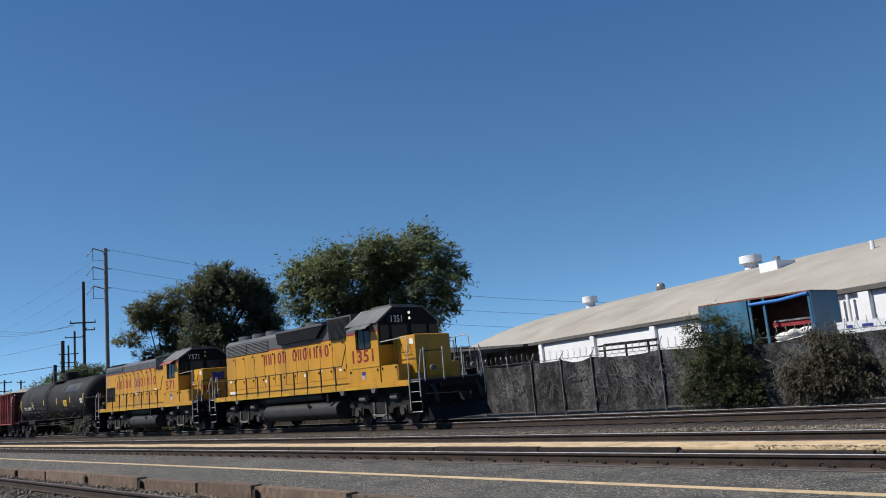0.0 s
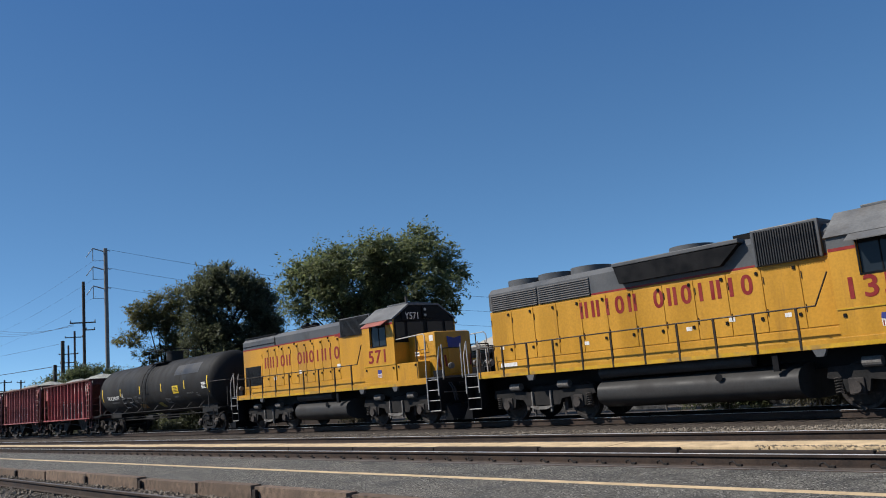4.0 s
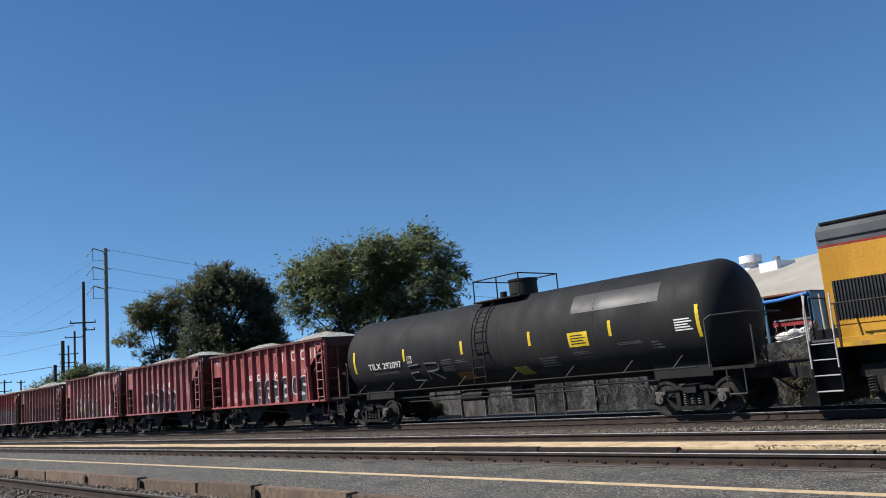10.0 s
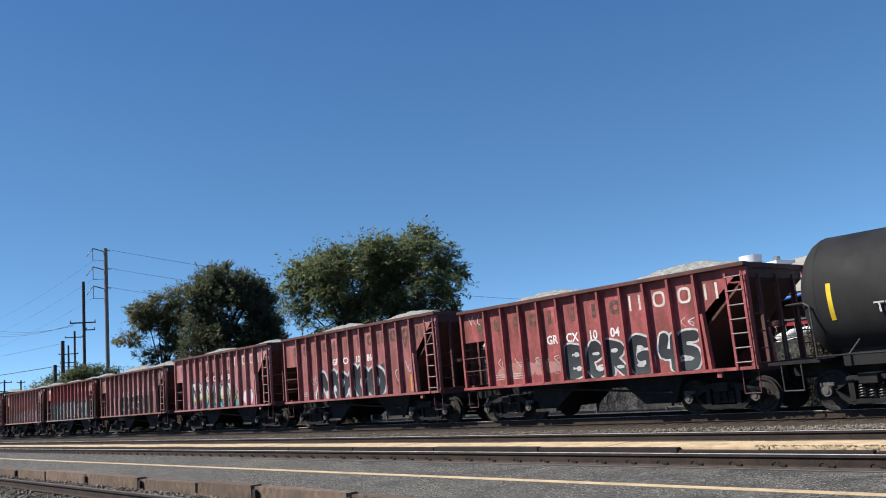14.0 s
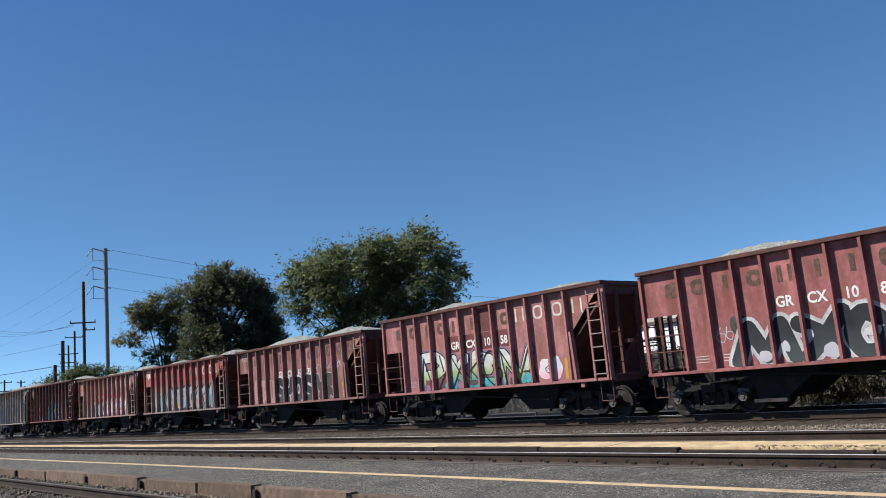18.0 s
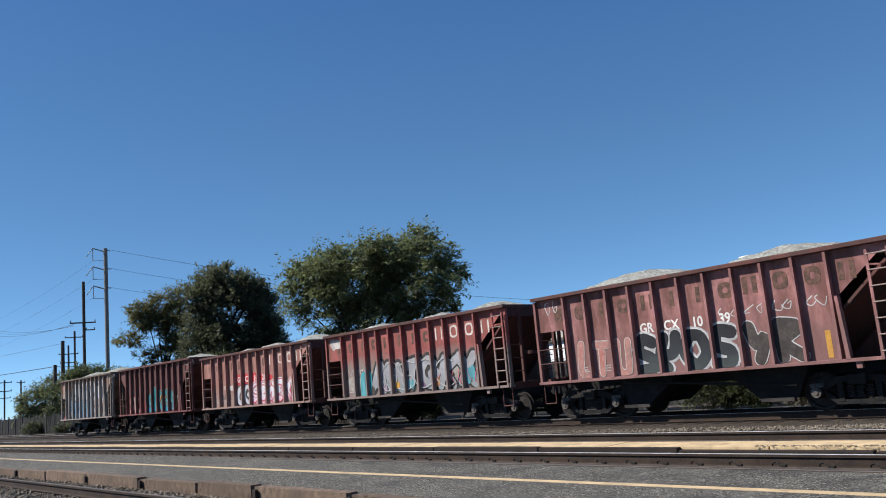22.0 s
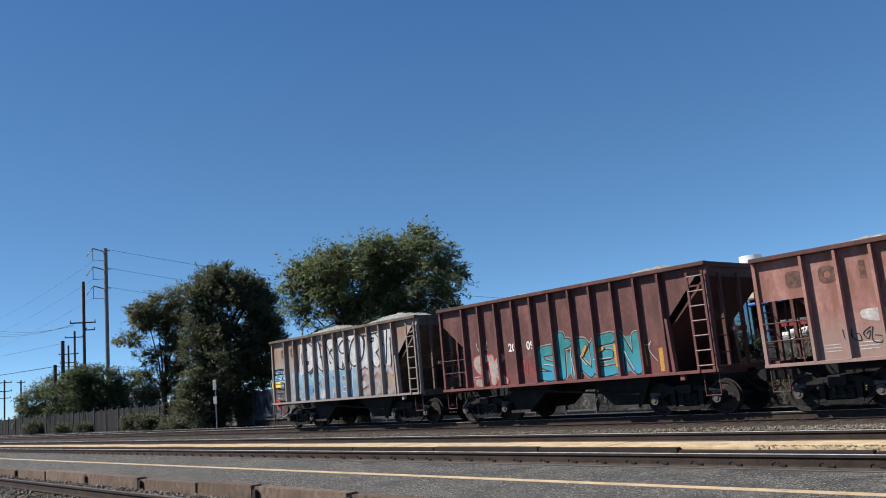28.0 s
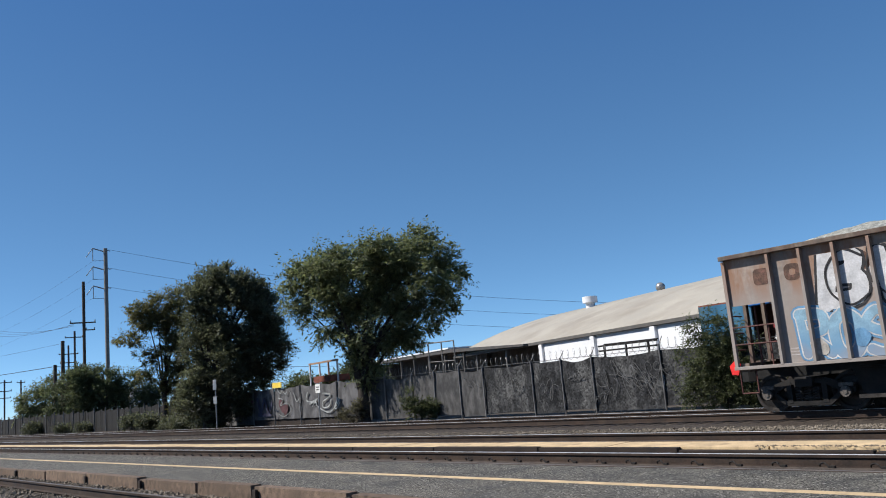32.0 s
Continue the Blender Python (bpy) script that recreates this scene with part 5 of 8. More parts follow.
def blomberg(car, xc, r=0.508, wb=2.743):
    """The loco's two-axle frame with outside springs and brake cylinders."""
    def side_casting():
        bm = bmesh.new()
        h = wb / 2
        out = [(-h - 0.62, 0.72), (-h - 0.55, 0.95), (-h + 0.35, 0.98), (-0.7, 0.86), (0.7, 0.86), (h - 0.35, 0.98), (h + 0.55, 0.95), (h + 0.62, 0.72), (h + 0.3, 0.66), (h + 0.24, 0.40), (h - 0.24, 0.40), (h - 0.3, 0.66), (0.75, 0.62), (0.65, 0.45), (-0.65, 0.45), (-0.75, 0.62), (-h + 0.3, 0.66), (-h + 0.24, 0.40), (-h - 0.24, 0.40), (-h - 0.3, 0.66)]
        prism(bm, out, "y", -0.07, 0.07)
        return bm

    def journal():
        bm = boxes((-0.17, 0.17, -0.11, 0.09, 0.34, 0.70), bevel=0.03)
        rod(bm, (0, -0.2, 0.5), (0, 0.1, 0.5), 0.13, 14)
        return bm

    def coil():
        return coil_spring(0.088, 0.018, 0.55, 0.91, 6)
    for side in (-1, 1):
        y = side * 1.06
        piece("truck_frame", "blomberg_frame", side_casting, M["black_steel"], car, (xc, y, 0), "black cast truck side frame")
        for s in (-1, 1):
            piece("journal_box", "blomberg_journal", journal, M["truck_dust"], car, pose(xc + s * wb / 2, y, 0, 0, 0, 0 if side < 0 else 180))
            piece("spring", "blomberg_spring", coil, M["truck_dust"], car, (xc + s * (wb / 2 + 0.38), y - side * 0.0 + side * 0.03, -0.18))
            piece("brake_cylinder", "blomberg_cylinder", lambda: rods([(-0.2, 0, 0), (0.2, 0, 0)], 0.11, 14), M["worn_grey"], car, (xc + s * 0.95, y + side * 0.12, 1.02))
            piece("spring_hanger", "blomberg_hanger", lambda: boxes((-0.025, 0.025, -0.03, 0.03, 0.26, 0.86)), M["worn_grey"], car, (xc + s * 0.36, y + side * 0.1, 0))
            piece("brake_shoe", "blomberg_shoe", lambda: boxes((-0.06, 0.06, -0.1, 0.1, 0.3, 0.75), bevel=0.02), M["truck_dust"], car, (xc + s * (wb / 2 - 0.62), y - side * 0.2, 0))
        piece("leaf_spring", "blomberg_leaf", lambda: plate([(-0.42, 0.40), (-0.2, 0.33), (0.2, 0.33), (0.42, 0.40), (0.42, 0.44), (0.2, 0.42), (-0.2, 0.42), (-0.42, 0.44)], "y", -0.06, 0.06), M["worn_grey"], car, (xc, y + side * 0.1, 0))
    piece("truck_bolster", "blomberg_bolster", lambda: boxes((-0.55, 0.55, -1.0, 1.0, 0.5, 1.0)), M["loco_black"], car, (xc, 0, 0))
    for s in (-1, 1):
        wheelset(car, xc + s * wb / 2, r)


def grille_panel(car, x0, x1, z0, z1, y, upright, step, label, tone="slat"):
    """A dark opening with thin slats in front of it."""
    g = part("grille", boxes((x0, x1, y - 0.01, y + 0.03, z0, z1)), M["grille" if tone == "slat" else "loco_grey"], car, label)
    if upright:
        n = int((x1 - x0) / step)
        for i in range(n):
            piece("slat", "upright_slat_%d" % round((z1 - z0) * 1000), lambda: boxes((-0.012, 0.012, -0.025, 0.01, 0, z1 - z0)), M["slat"], g, (x0 + (i + 0.5) * (x1 - x0) / n, y - 0.012, z0))
    else:
        n = int((z1 - z0) / step)
        for i in range(n):
            piece("slat", "level_slat_%d" % round((x1 - x0) * 1000), lambda: plate([(-0.03, 0.0), (0.0, 0.028), (0.0, 0.018), (-0.03, -0.01)], "x", 0, x1 - x0), M[tone], g, (x0, y - 0.008, z0 + (i + 0.3) * (z1 - z0) / n))
    return g


def locomotive(c, k, label):
    """k holds the measures; the short hood and cab lead."""
    car = thing("locomotive", label, "locomotive", (c, ROW, 0), group="locomotives")
    MOVING.append((car, c, ROW, 0.0))
    E, deck = k["end"], 1.56
    hx0, hx1, htop, hw = k["hood0"], k["cab0"], k["hood_top"], 0.95
    cx0, cx1, nx1 = k["cab0"], k["cab1"], k["nose1"]
    stripe = k["stripe"]
    # frame and deck
    part("underframe", boxes((-E + 0.25, E - 0.25, -0.55, 0.55, 0.92, 1.42)), M["loco_black"], car, "black steel underframe")
    part("deck", boxes((-E, E, -1.478, 1.478, deck - 0.05, deck)), M["loco_grey"], car, "walkway deck")
    for side in (-1, 1):
        y = side * 1.53
        part("side_sill", boxes((-E + 0.62, E - 0.62, min(y, y - side * 0.05), max(y, y - side * 0.05), deck - 0.20, deck + 0.004), bevel=0.006), M["armour_yellow"], car, "yellow side sill")
        part("sill_stripe", boxes((-E + 0.62, k["cab1"], min(y + side * 0.003, y), max(y + side * 0.003, y), deck - 0.19, deck - 0.10)), M["sill_edge"], car, "brighter yellow edge stripe")
        for x in k["jack"]:
            part("jacking_pad", plate([(x - 0.16, 1.36), (x + 0.16, 1.36), (x + 0.08, 1.2), (x - 0.08, 1.2)], "y", y - side * 0.1, y), M["loco_grey"], car)
    # hood: yellow below, red line, grey above
    z_up = stripe + 0.05
    part("hood", boxes((hx0, hx1, -hw, hw, deck, stripe), bevel=0.012), M["armour_yellow"], car, "yellow engine hood with doors")
    for side in (-1, 1):
        y = side * (hw + 0.004)
        part("red_line", boxes((k["red"], hx1 - 0.02, min(y, y - side * 0.03), max(y, y - side * 0.03), stripe, z_up)), M["loco_red"], car, "red line under the grey")
    prof = [(-hw, z_up), (-hw, htop - 0.16), (-hw + 0.16, htop), (hw - 0.16, htop), (hw, htop - 0.16), (hw, z_up)]
    part("hood_roof", plate(prof, "x", hx0, hx1), M["loco_grey"], car, "grey upper hood and roof")
    part("hood_core", boxes((hx0 + 0.05, hx1, -hw + 0.05, hw - 0.05, stripe - 0.02, z_up + 0.02)), M["loco_grey"], car)
    # doors with latches along the hood
    for side in (-1, 1):
        y = side * hw
        x = hx0 + k["door0"]
        while x < k["door1"]:
            w = k["door_w"]
            part("hood_door", boxes((x + 0.012, x + w - 0.012, min(y, y + side * 0.016), max(y, y + side * 0.016), deck + 0.30, stripe - 0.06), bevel=0.005), M["armour_yellow"], car)
            for z in (deck + 0.62, stripe - 0.16):
                piece("latch", "latch", lambda: boxes((-0.03, 0.03, -0.014, 0.014, -0.04, 0.04)), M["loco_black"], car, (x + w * 0.86, y + side * 0.03, z))
            piece("hinge", "hinge", lambda: boxes((-0.008, 0.008, -0.008, 0.008, -0.09, 0.09)), M["handrail_dark"], car, (x + 0.03, y + side * 0.024, stripe - 0.35))
            piece("hinge", "hinge", lambda: boxes((-0.008, 0.008, -0.008, 0.008, -0.09, 0.09)), M["handrail_dark"], car, (x + 0.03, y + side * 0.024, deck + 0.75))
            x += w
        part("toe_board", boxes((hx0 + 0.02, hx1 - 0.02, min(y, y + side * 0.02), max(y, y + side * 0.02), deck, deck + 0.26), bevel=0.004), M["armour_yellow"], car)
    # cab
    cw, eave, peak = 1.50, k["eave"], k["peak"]
    for side in (-1, 1):
        y0, y1 = side * cw, side * (cw - 0.06)
        ya, yb = min(y0, y1), max(y0, y1)
        w0, w1, wz0, wz1 = cx0 + k["win0"], cx0 + k["win1"], 2.86, eave - 0.08
        wall = boxes((cx0, w0, ya, yb, deck, eave), (w1, cx1, ya, yb, deck, eave), (w0, w1, ya, yb, deck, wz0), (w0, w1, ya, yb, wz1, eave))
        part("cab_side", wall, M["armour_yellow"], car, "yellow cab side wall")
        win = part("cab_window", boxes((w0 - 0.03, w1 + 0.03, min(y0 + side * 0.012, y0), max(y0 + side * 0.012, y0), wz0 - 0.04, wz0), (w0 - 0.03, w1 + 0.03, min(y0 + side * 0.012, y0), max(y0 + side * 0.012, y0), wz1 - 0.03, wz1 + 0.02), (w0 - 0.03, w0, min(y0 + side * 0.012, y0), max(y0 + side * 0.012, y0), wz0, wz1), (w1, w1 + 0.03, min(y0 + side * 0.012, y0), max(y0 + side * 0.012, y0), wz0, wz1), ((w0 + w1) / 2 - 0.015, (w0 + w1) / 2 + 0.015, min(y1, y1 + side * 0.02), max(y1, y1 + side * 0.02), wz0, wz1)), M["loco_black"], car, "dark window frame")
        part("pane", boxes((w0, w1, min(y1, y1 + side * 0.008), max(y1, y1 + side * 0.008), wz0, wz1)), M["cab_glass"], win)
        # awning over the window
        part("awning", plate([(y0, eave + 0.02), (y0 + side * 0.34, eave - 0.17), (y0 + side * 0.34, eave - 0.19), (y0, eave - 0.02)], "x", w0 - 0.12, w1 + 0.22), k["awning"], car, "sheet metal awning over the cab window")
        part("red_line", boxes((cx0 + 0.01, w0 - 0.04, min(y0, y0 + side * 0.004), max(y0, y0 + side * 0.004), stripe - 0.02, stripe + 0.05)), M["loco_red"], car)
        part("red_line", boxes((w1 + 0.05, cx1 - 0.01, min(y0, y0 + side * 0.004), max(y0, y0 + side * 0.004), stripe - 0.02, stripe + 0.05)), M["loco_red"], car)
        part("cab_upper", boxes((cx0, w0 - 0.04, min(y0, y0 + side * 0.003), max(y0, y0 + side * 0.003), stripe + 0.05, eave)), M["loco_grey"], car)
        part("cab_upper", boxes((w1 + 0.05, cx1, min(y0, y0 + side * 0.003), max(y0, y0 + side * 0.003), stripe + 0.05, eave)), M["loco_grey"], car)
        part("cab_ledge", boxes((cx0, cx1, min(y0, y0 + side * 0.02), max(y0, y0 + side * 0.02), 2.14, 2.17)), M["sill_edge"], car)
        for x in (cx0 + 0.15, cx1 - 0.12):
            piece("latch", "latch", lambda: boxes((-0.03, 0.03, -0.014, 0.014, -0.04, 0.04)), M["loco_black"], car, (x, y0 + side * 0.01, 2.02))
        if side < 0:
            lettering("cab_number", k["number"], 0.64, M["loco_red"], car, (cx0 + cx1) / 2 + k["num_dx"], -cw - 0.004, k["num_z"], "red cab number", 1.14, 0.012, 1.12)
            # shield emblem as plain shapes
            ex, ez = (cx0 + cx1) / 2 + 0.0, 1.72
            e = part("emblem", plate([(ex - 0.11, ez), (ex + 0.11, ez), (ex + 0.12, ez + 0.17), (ex, ez + 0.14), (ex - 0.12, ez + 0.17)], "y", -cw - 0.008, -cw - 0.001), M["white_paint"], car, "small shield emblem in red, white and blue")
            part("emblem_top", plate([(ex - 0.12, ez + 0.16), (ex, ez + 0.13), (ex + 0.12, ez + 0.16), (ex + 0.10, ez + 0.28), (ex - 0.10, ez + 0.28)], "y", -cw - 0.012, -cw - 0.004), M["blue_paint"], e)
            part("emblem_bars", boxes(*[(ex - 0.095 + q * 0.054, ex - 0.07 + q * 0.054, -cw - 0.011, -cw - 0.003, ez + 0.01, ez + 0.12) for q in range(4)]), M["loco_red"], e)
    roof = [(-cw - 0.06, eave), (-0.72, peak), (0.72, peak), (cw + 0.06, eave), (cw, eave - 0.03), (0.70, peak - 0.06), (-0.70, peak - 0.06), (-cw, eave - 0.03)]
    part("cab_roof", plate(roof, "x", cx0 - 0.04, cx1 + 0.02), M["roof_grey"], car, "grey sloping cab roof")
    part("cab_rear_wall", plate([(-cw + 0.06, deck), (cw - 0.06, deck), (cw - 0.06, eave - 0.05), (0.7, peak - 0.07), (-0.7, peak - 0.07), (-cw + 0.06, eave - 0.05)], "x", cx0, cx0 + 0.05), M["armour_yellow"], car)
    # cab front: yellow to the window sill, black windshield wall above
    part("cab_front", boxes((cx1 - 0.05, cx1, -cw + 0.06, cw - 0.06, deck, 2.9)), M["armour_yellow"], car)
    part("windshield_wall", plate([(-cw + 0.06, 2.9), (cw - 0.06, 2.9), (cw - 0.06, eave - 0.05), (0.7, peak - 0.07), (-0.7, peak - 0.07), (-cw + 0.06, eave - 0.05)], "x", cx1 - 0.05, cx1), M["loco_black"], car, "black windshield wall")
    for y0, y1 in ((-1.38, -0.98), (-0.84, -0.1), (0.1, 0.84), (0.98, 1.38)):
        part("windshield", boxes((cx1, cx1 + 0.02, y0, y1, 3.05, 3.62)), M["cab_glass"], car)
    nb = part("number_board", boxes((cx1, cx1 + 0.07, -1.08, -0.30, 3.70, 4.0)), M["loco_black"], car)
    ob = lettering("board_number", k["board"], 0.36, M["white_paint"], car, 0, 0, 0, "white number on the board", 0.9)
    ob.data.transform(Matrix.Translation((cx1 + 0.075, -0.62, 3.72)) @ pose(0, 0, 0, 0, 0, 90))
    for i, (yy, zz) in enumerate(((0.0, 4.07), (0.0, 3.86))):
        part("headlight", rods([(cx1, yy, zz), (cx1 + 0.09, yy, zz)], 0.05, 16), M["headlight"] if k["lit"] else M["handrail_light"], car, "twin headlight")
    part("headlight_housing", boxes((cx1, cx1 + 0.05, -0.1, 0.34, 3.74, 4.2)), M["loco_black"], car)
    part("rooftop_unit", boxes((cx0 + 0.5, cx1 - 0.25, -0.62, 0.62, peak + 0.005, peak + 0.08), bevel=0.02), M["loco_grey"], car, "low air conditioner on the cab roof")
    part("antenna", rods([(cx1 - 0.35, -0.5, peak), (cx1 - 0.35, -0.5, peak + 0.3)], 0.05, 10), M["grey_steel"], car)
    # nose
    bm = boxes((cx1, nx1, -0.86, 0.86, deck, k["nose_top"]), bevel=0.10)
    smooth(part("nose", bm, M["armour_yellow"], car, "rounded yellow short hood"), 50)
    part("nose_door", boxes((nx1, nx1 + 0.03, -0.32, 0.32, deck + 0.1, k["nose_top"] - 0.22), bevel=0.01), M["armour_yellow"], car)
    if k["shield"]:
        part("nose_emblem", plate([(-0.3, 2.55), (0.3, 2.55), (0.34, 2.95), (0.0, 2.88), (-0.34, 2.95)], "x", nx1 + 0.031, nx1 + 0.04), M["blue_paint"], car, "blue shield on the nose")
        for s in (-1, 1):
            bm = bmesh.new()
            for q in range(3):
                prism(bm, [(s * (0.36 + q * 0.16), 1.9), (s * (0.45 + q * 0.16), 1.9), (s * (0.36 + q * 0.16) + 0.14 * s, 2.3), (s * (0.27 + q * 0.16) + 0.14 * s, 2.3)], "x", nx1 + 0.002, nx1 + 0.008)
            part("warning_stripes", bm, M["loco_red"], car)
    for side in (-1, 1):
        y = side * 1.46
        part("battery_box", boxes((cx1 + 0.01, nx1 - 0.30, min(y, side * 0.9), max(y, side * 0.9), deck, deck + 0.58), bevel=0.01), M["armour_yellow"], car, "yellow battery box")
        piece("latch", "latch", lambda: boxes((-0.03, 0.03, -0.014, 0.014, -0.04, 0.04)), M["loco_black"], car, (cx1 + 0.12, y + side * 0.01, deck + 0.48))
        piece("latch", "latch", lambda: boxes((-0.03, 0.03, -0.014, 0.014, -0.04, 0.04)), M["loco_black"], car, (nx1 - 0.42, y + side * 0.01, deck + 0.48))
        part("grab_loop", rods([(cx1 + 0.55, side * 0.87, 2.85), (cx1 + 0.6, side * 0.95, 2.55), (cx1 + 1.05, side * 0.95, 2.55), (cx1 + 1.0, side * 0.87, 2.85)], 0.014), M["handrail_dark"], car, "bent grab iron")
        part("data_plate", boxes((nx1 - 0.30, nx1 - 0.1, min(side * 0.86, side * 0.865), max(side * 0.86, side * 0.865), 2.82, 3.02)), M["white_paint"], car, "white data label")
    # steps, pilots and couplers at both ends
    for way in (-1, 1):
        for side in (-1, 1):
            x0, x1 = sorted((way * (E - 0.62), way * E))
            y = side * 1.50
            for i in range(4):
                z = 0.46 + i * 0.34
                part("step", boxes((x0 + 0.03, x1 - 0.03, min(y, y - side * 0.28), max(y, y - side * 0.28), z - 0.02, z), bevel=0.004), M["handrail_light"], car)
                part("step_riser", boxes((x0 + 0.05, x1 - 0.05, min(y - side * 0.27, y - side * 0.29), max(y - side * 0.27, y - side * 0.29), z, z + 0.30)), M["loco_black"], car)
            for x in (x0, x1 - 0.03):
                part("step_side", boxes((x, x + 0.03, min(y, y - side * 0.3), max(y, y - side * 0.3), 0.44, deck - 0.052)), M["loco_black"], car)
            if way < 0:
                part("step_handrail", rods([(x0 + 0.02, y + side * 0.03, 0.95), (x0 + 0.02, y + side * 0.03, 2.15), (x0 + 0.02, y - side * 0.1, 2.55)], 0.02), M["handrail_light"], car, "white step handrail")
            part("step_handrail", rods([(x1 - 0.02, y + side * 0.03, 0.95), (x1 - 0.02, y + side * 0.03, 1.75), (x1 - 0.02 + way * 0.03, y - side * 0.1, 2.55)], 0.02), M["handrail_light"], car, "white step handrail")
        xx = sorted((way * (E - 0.08), way * E))
        part("pilot", boxes((xx[0], xx[1], -1.2, 1.2, 0.55, deck - 0.055)), M["loco_black"], car, "black pilot plate")
        part("plow", plate([(way * E, 0.14), (way * (E + 0.42), 0.14), (way * (E + 0.12), 0.62), (way * E, 0.66)], "y", -1.35, 1.35), M["loco_black"], car, "black snow plow")
        part("end_handrail", rods([(way * (E - 0.04), -1.2, deck), (way * (E - 0.04), -1.2, 2.5), (way * (E - 0.04), -0.4, 2.5), (way * (E - 0.04), -0.4, deck)], 0.02), M["handrail_dark"], car)
        part("end_handrail", rods([(way * (E - 0.04), 1.2, deck), (way * (E - 0.04), 1.2, 2.5), (way * (E - 0.04), 0.4, 2.5), (way * (E - 0.04), 0.4, deck)], 0.02), M["handrail_dark"], car)
        for y in (-0.8, -0.55, 0.55, 0.8):
            part("air_hose", rods([(way * E, y, 1.0), (way * (E + 0.16), y, 0.85), (way * (E + 0.2), y, 0.5)], 0.025), M["loco_black"], car)
        for y in (-0.95, 0.95):
            part("ditch_light", rods([(way * E, y, 1.9), (way * (E + 0.12), y, 1.9)], 0.1, 14), M["worn_grey"], car, "round ditch light")
        for y in (-1.32, -0.45, 0.45, 1.32):
            part("end_stanchion", rods([(way * (E + 0.03), y, deck - 0.1), (way * (E + 0.05), y, 2.62)], 0.022), M["handrail_light"], car, "white end stanchion")
        part("anticlimber", boxes((min(way * E, way * (E + 0.2)), max(way * E, way * (E + 0.2)), -0.75, 0.75, 1.2, 1.34), bevel=0.015), M["loco_black"], car)
        for q, y in enumerate((-1.1, -1.0, 1.0, 1.1)):
            part("looped_hose", rods([(way * (E + 0.02), y, 1.35), (way * (E + 0.2), y + 0.03, 1.1), (way * (E + 0.24), y + 0.05, 0.75), (way * (E + 0.12), y + 0.1, 0.95), (way * (E + 0.03), y + 0.12, 1.2)], 0.022, 6), M["grey_steel"], car, "looped air hose")
        part("cut_lever", rods([(way * (E + 0.1), -1.4, 1.05), (way * (E + 0.12), -0.3, 1.0), (way * (E + 0.3), -0.1, 1.02)], 0.015, 6), M["worn_grey"], car)
        coupler(car, way * (E - 0.15), way)
        blomberg(car, way * k["truck"])
    # side handrails on stanchions
    rail_end = cx0 - 0.35
    for side in (-1, 1):
        y = side * 1.49
        z = 2.30
        part("side_handrail", rods([(-E + 0.62, y, z), (rail_end - 0.1, y, z), (cx0 - 0.08, y + side * 0.02, 3.0)], 0.018), M["handrail_dark"], car)
        x = -E + 0.72
        while x < rail_end:
            piece("stanchion", "stanchion", lambda: boxes((-0.026, 0.026, -0.02, 0.02, deck - 0.19, 2.3)), M["handrail_dark"], car, (x, y + side * 0.03, 0))
            x += k["post"]
        part("nose_handrail", rods([(cx1 + 0.02, side * 1.42, 3.0), (E - 0.70, side * 1.44, 3.05), (E - 0.61, side * 1.47, 2.95), (E - 0.60, side * 1.53, 1.5), (E - 0.60, side * 1.53, 0.5)], 0.018), M["handrail_light"], car)
        part("nose_post", rods([(nx1 - 0.35, side * 1.46, deck), (nx1 - 0.35, side * 1.42, 3.02)], 0.02), M["handrail_dark"], car)
    # fuel tank and air reservoir
    f0, f1 = k["fuel"]
    out = []
    for q in range(40):
        a = math.tau * q / 40
        ca, sa = math.cos(a), math.sin(a)
        g = (abs(ca) ** 3.6 + abs(sa) ** 2.2) ** -0.4
        out.append((1.44 * ca * g, 0.68 + 0.42 * sa * g))
    smooth(part("fuel_tank", plate(out, "x", f0, f1), M["tank_grey"], car, "rounded dark grey fuel tank"), 40)
    for side in (-1, 1):
        part("fuel_gauge", rods([(f0 + (f1 - f0) * 0.66, side * 1.45, 0.9), (f0 + (f1 - f0) * 0.66, side * 1.48, 0.9)], 0.09, 14), M["loco_black"], car)
        part("air_reservoir", rods([(f0 + 0.05, side * 1.2, 1.24), (f1 - 1.1, side * 1.2, 1.24)], 0.15, 18), M["tank_grey"], car, "long air reservoir")
        part("fuel_filler", boxes((f1 - 0.5, f1 - 0.36, min(side * 1.42, side * 1.52), max(side * 1.42, side * 1.52), 0.95, 1.3)), M["loco_black"], car)
    # wordmark as plain letter-sized bars and rings
    x0, x1, z0, z1 = k["word"]
    kinds = "221o2 o2o121o"
    w = (x1 - x0) / len(kinds)
    for i, kind in enumerate(kinds):
        if kind == " ":
            continue
        xa = x0 + i * w + 0.06
        xb = xa + (w - 0.14)
        xm, zm, t = (xa + xb) / 2, (z0 + z1) / 2, 0.085
        bm = bmesh.new()
        if kind == "1":
            box(bm, xm - 0.05, xm + 0.05, -hw - 0.022, -hw - 0.017, z0, z1)
        elif kind == "2":
            for q in (xa, xb - 0.1):
                box(bm, q, q + 0.1, -hw - 0.022, -hw - 0.017, z0, z1)
        else:
            outer = blob(xm, zm, (xb - xa) * 1.08, (z1 - z0) * 1.04, 24, None, 0.0, 2.4)
            inner = [((x - xm) * (1 - 2 * t / (xb - xa)) + xm, (z - zm) * (1 - 2 * t / (z1 - z0)) + zm) for x, z in outer]
            ring(bm, outer, inner, -hw - 0.022, -hw - 0.017)
        part("letter_shape", bm, M["loco_red"], car, "red letter-sized painted shape")
    return car


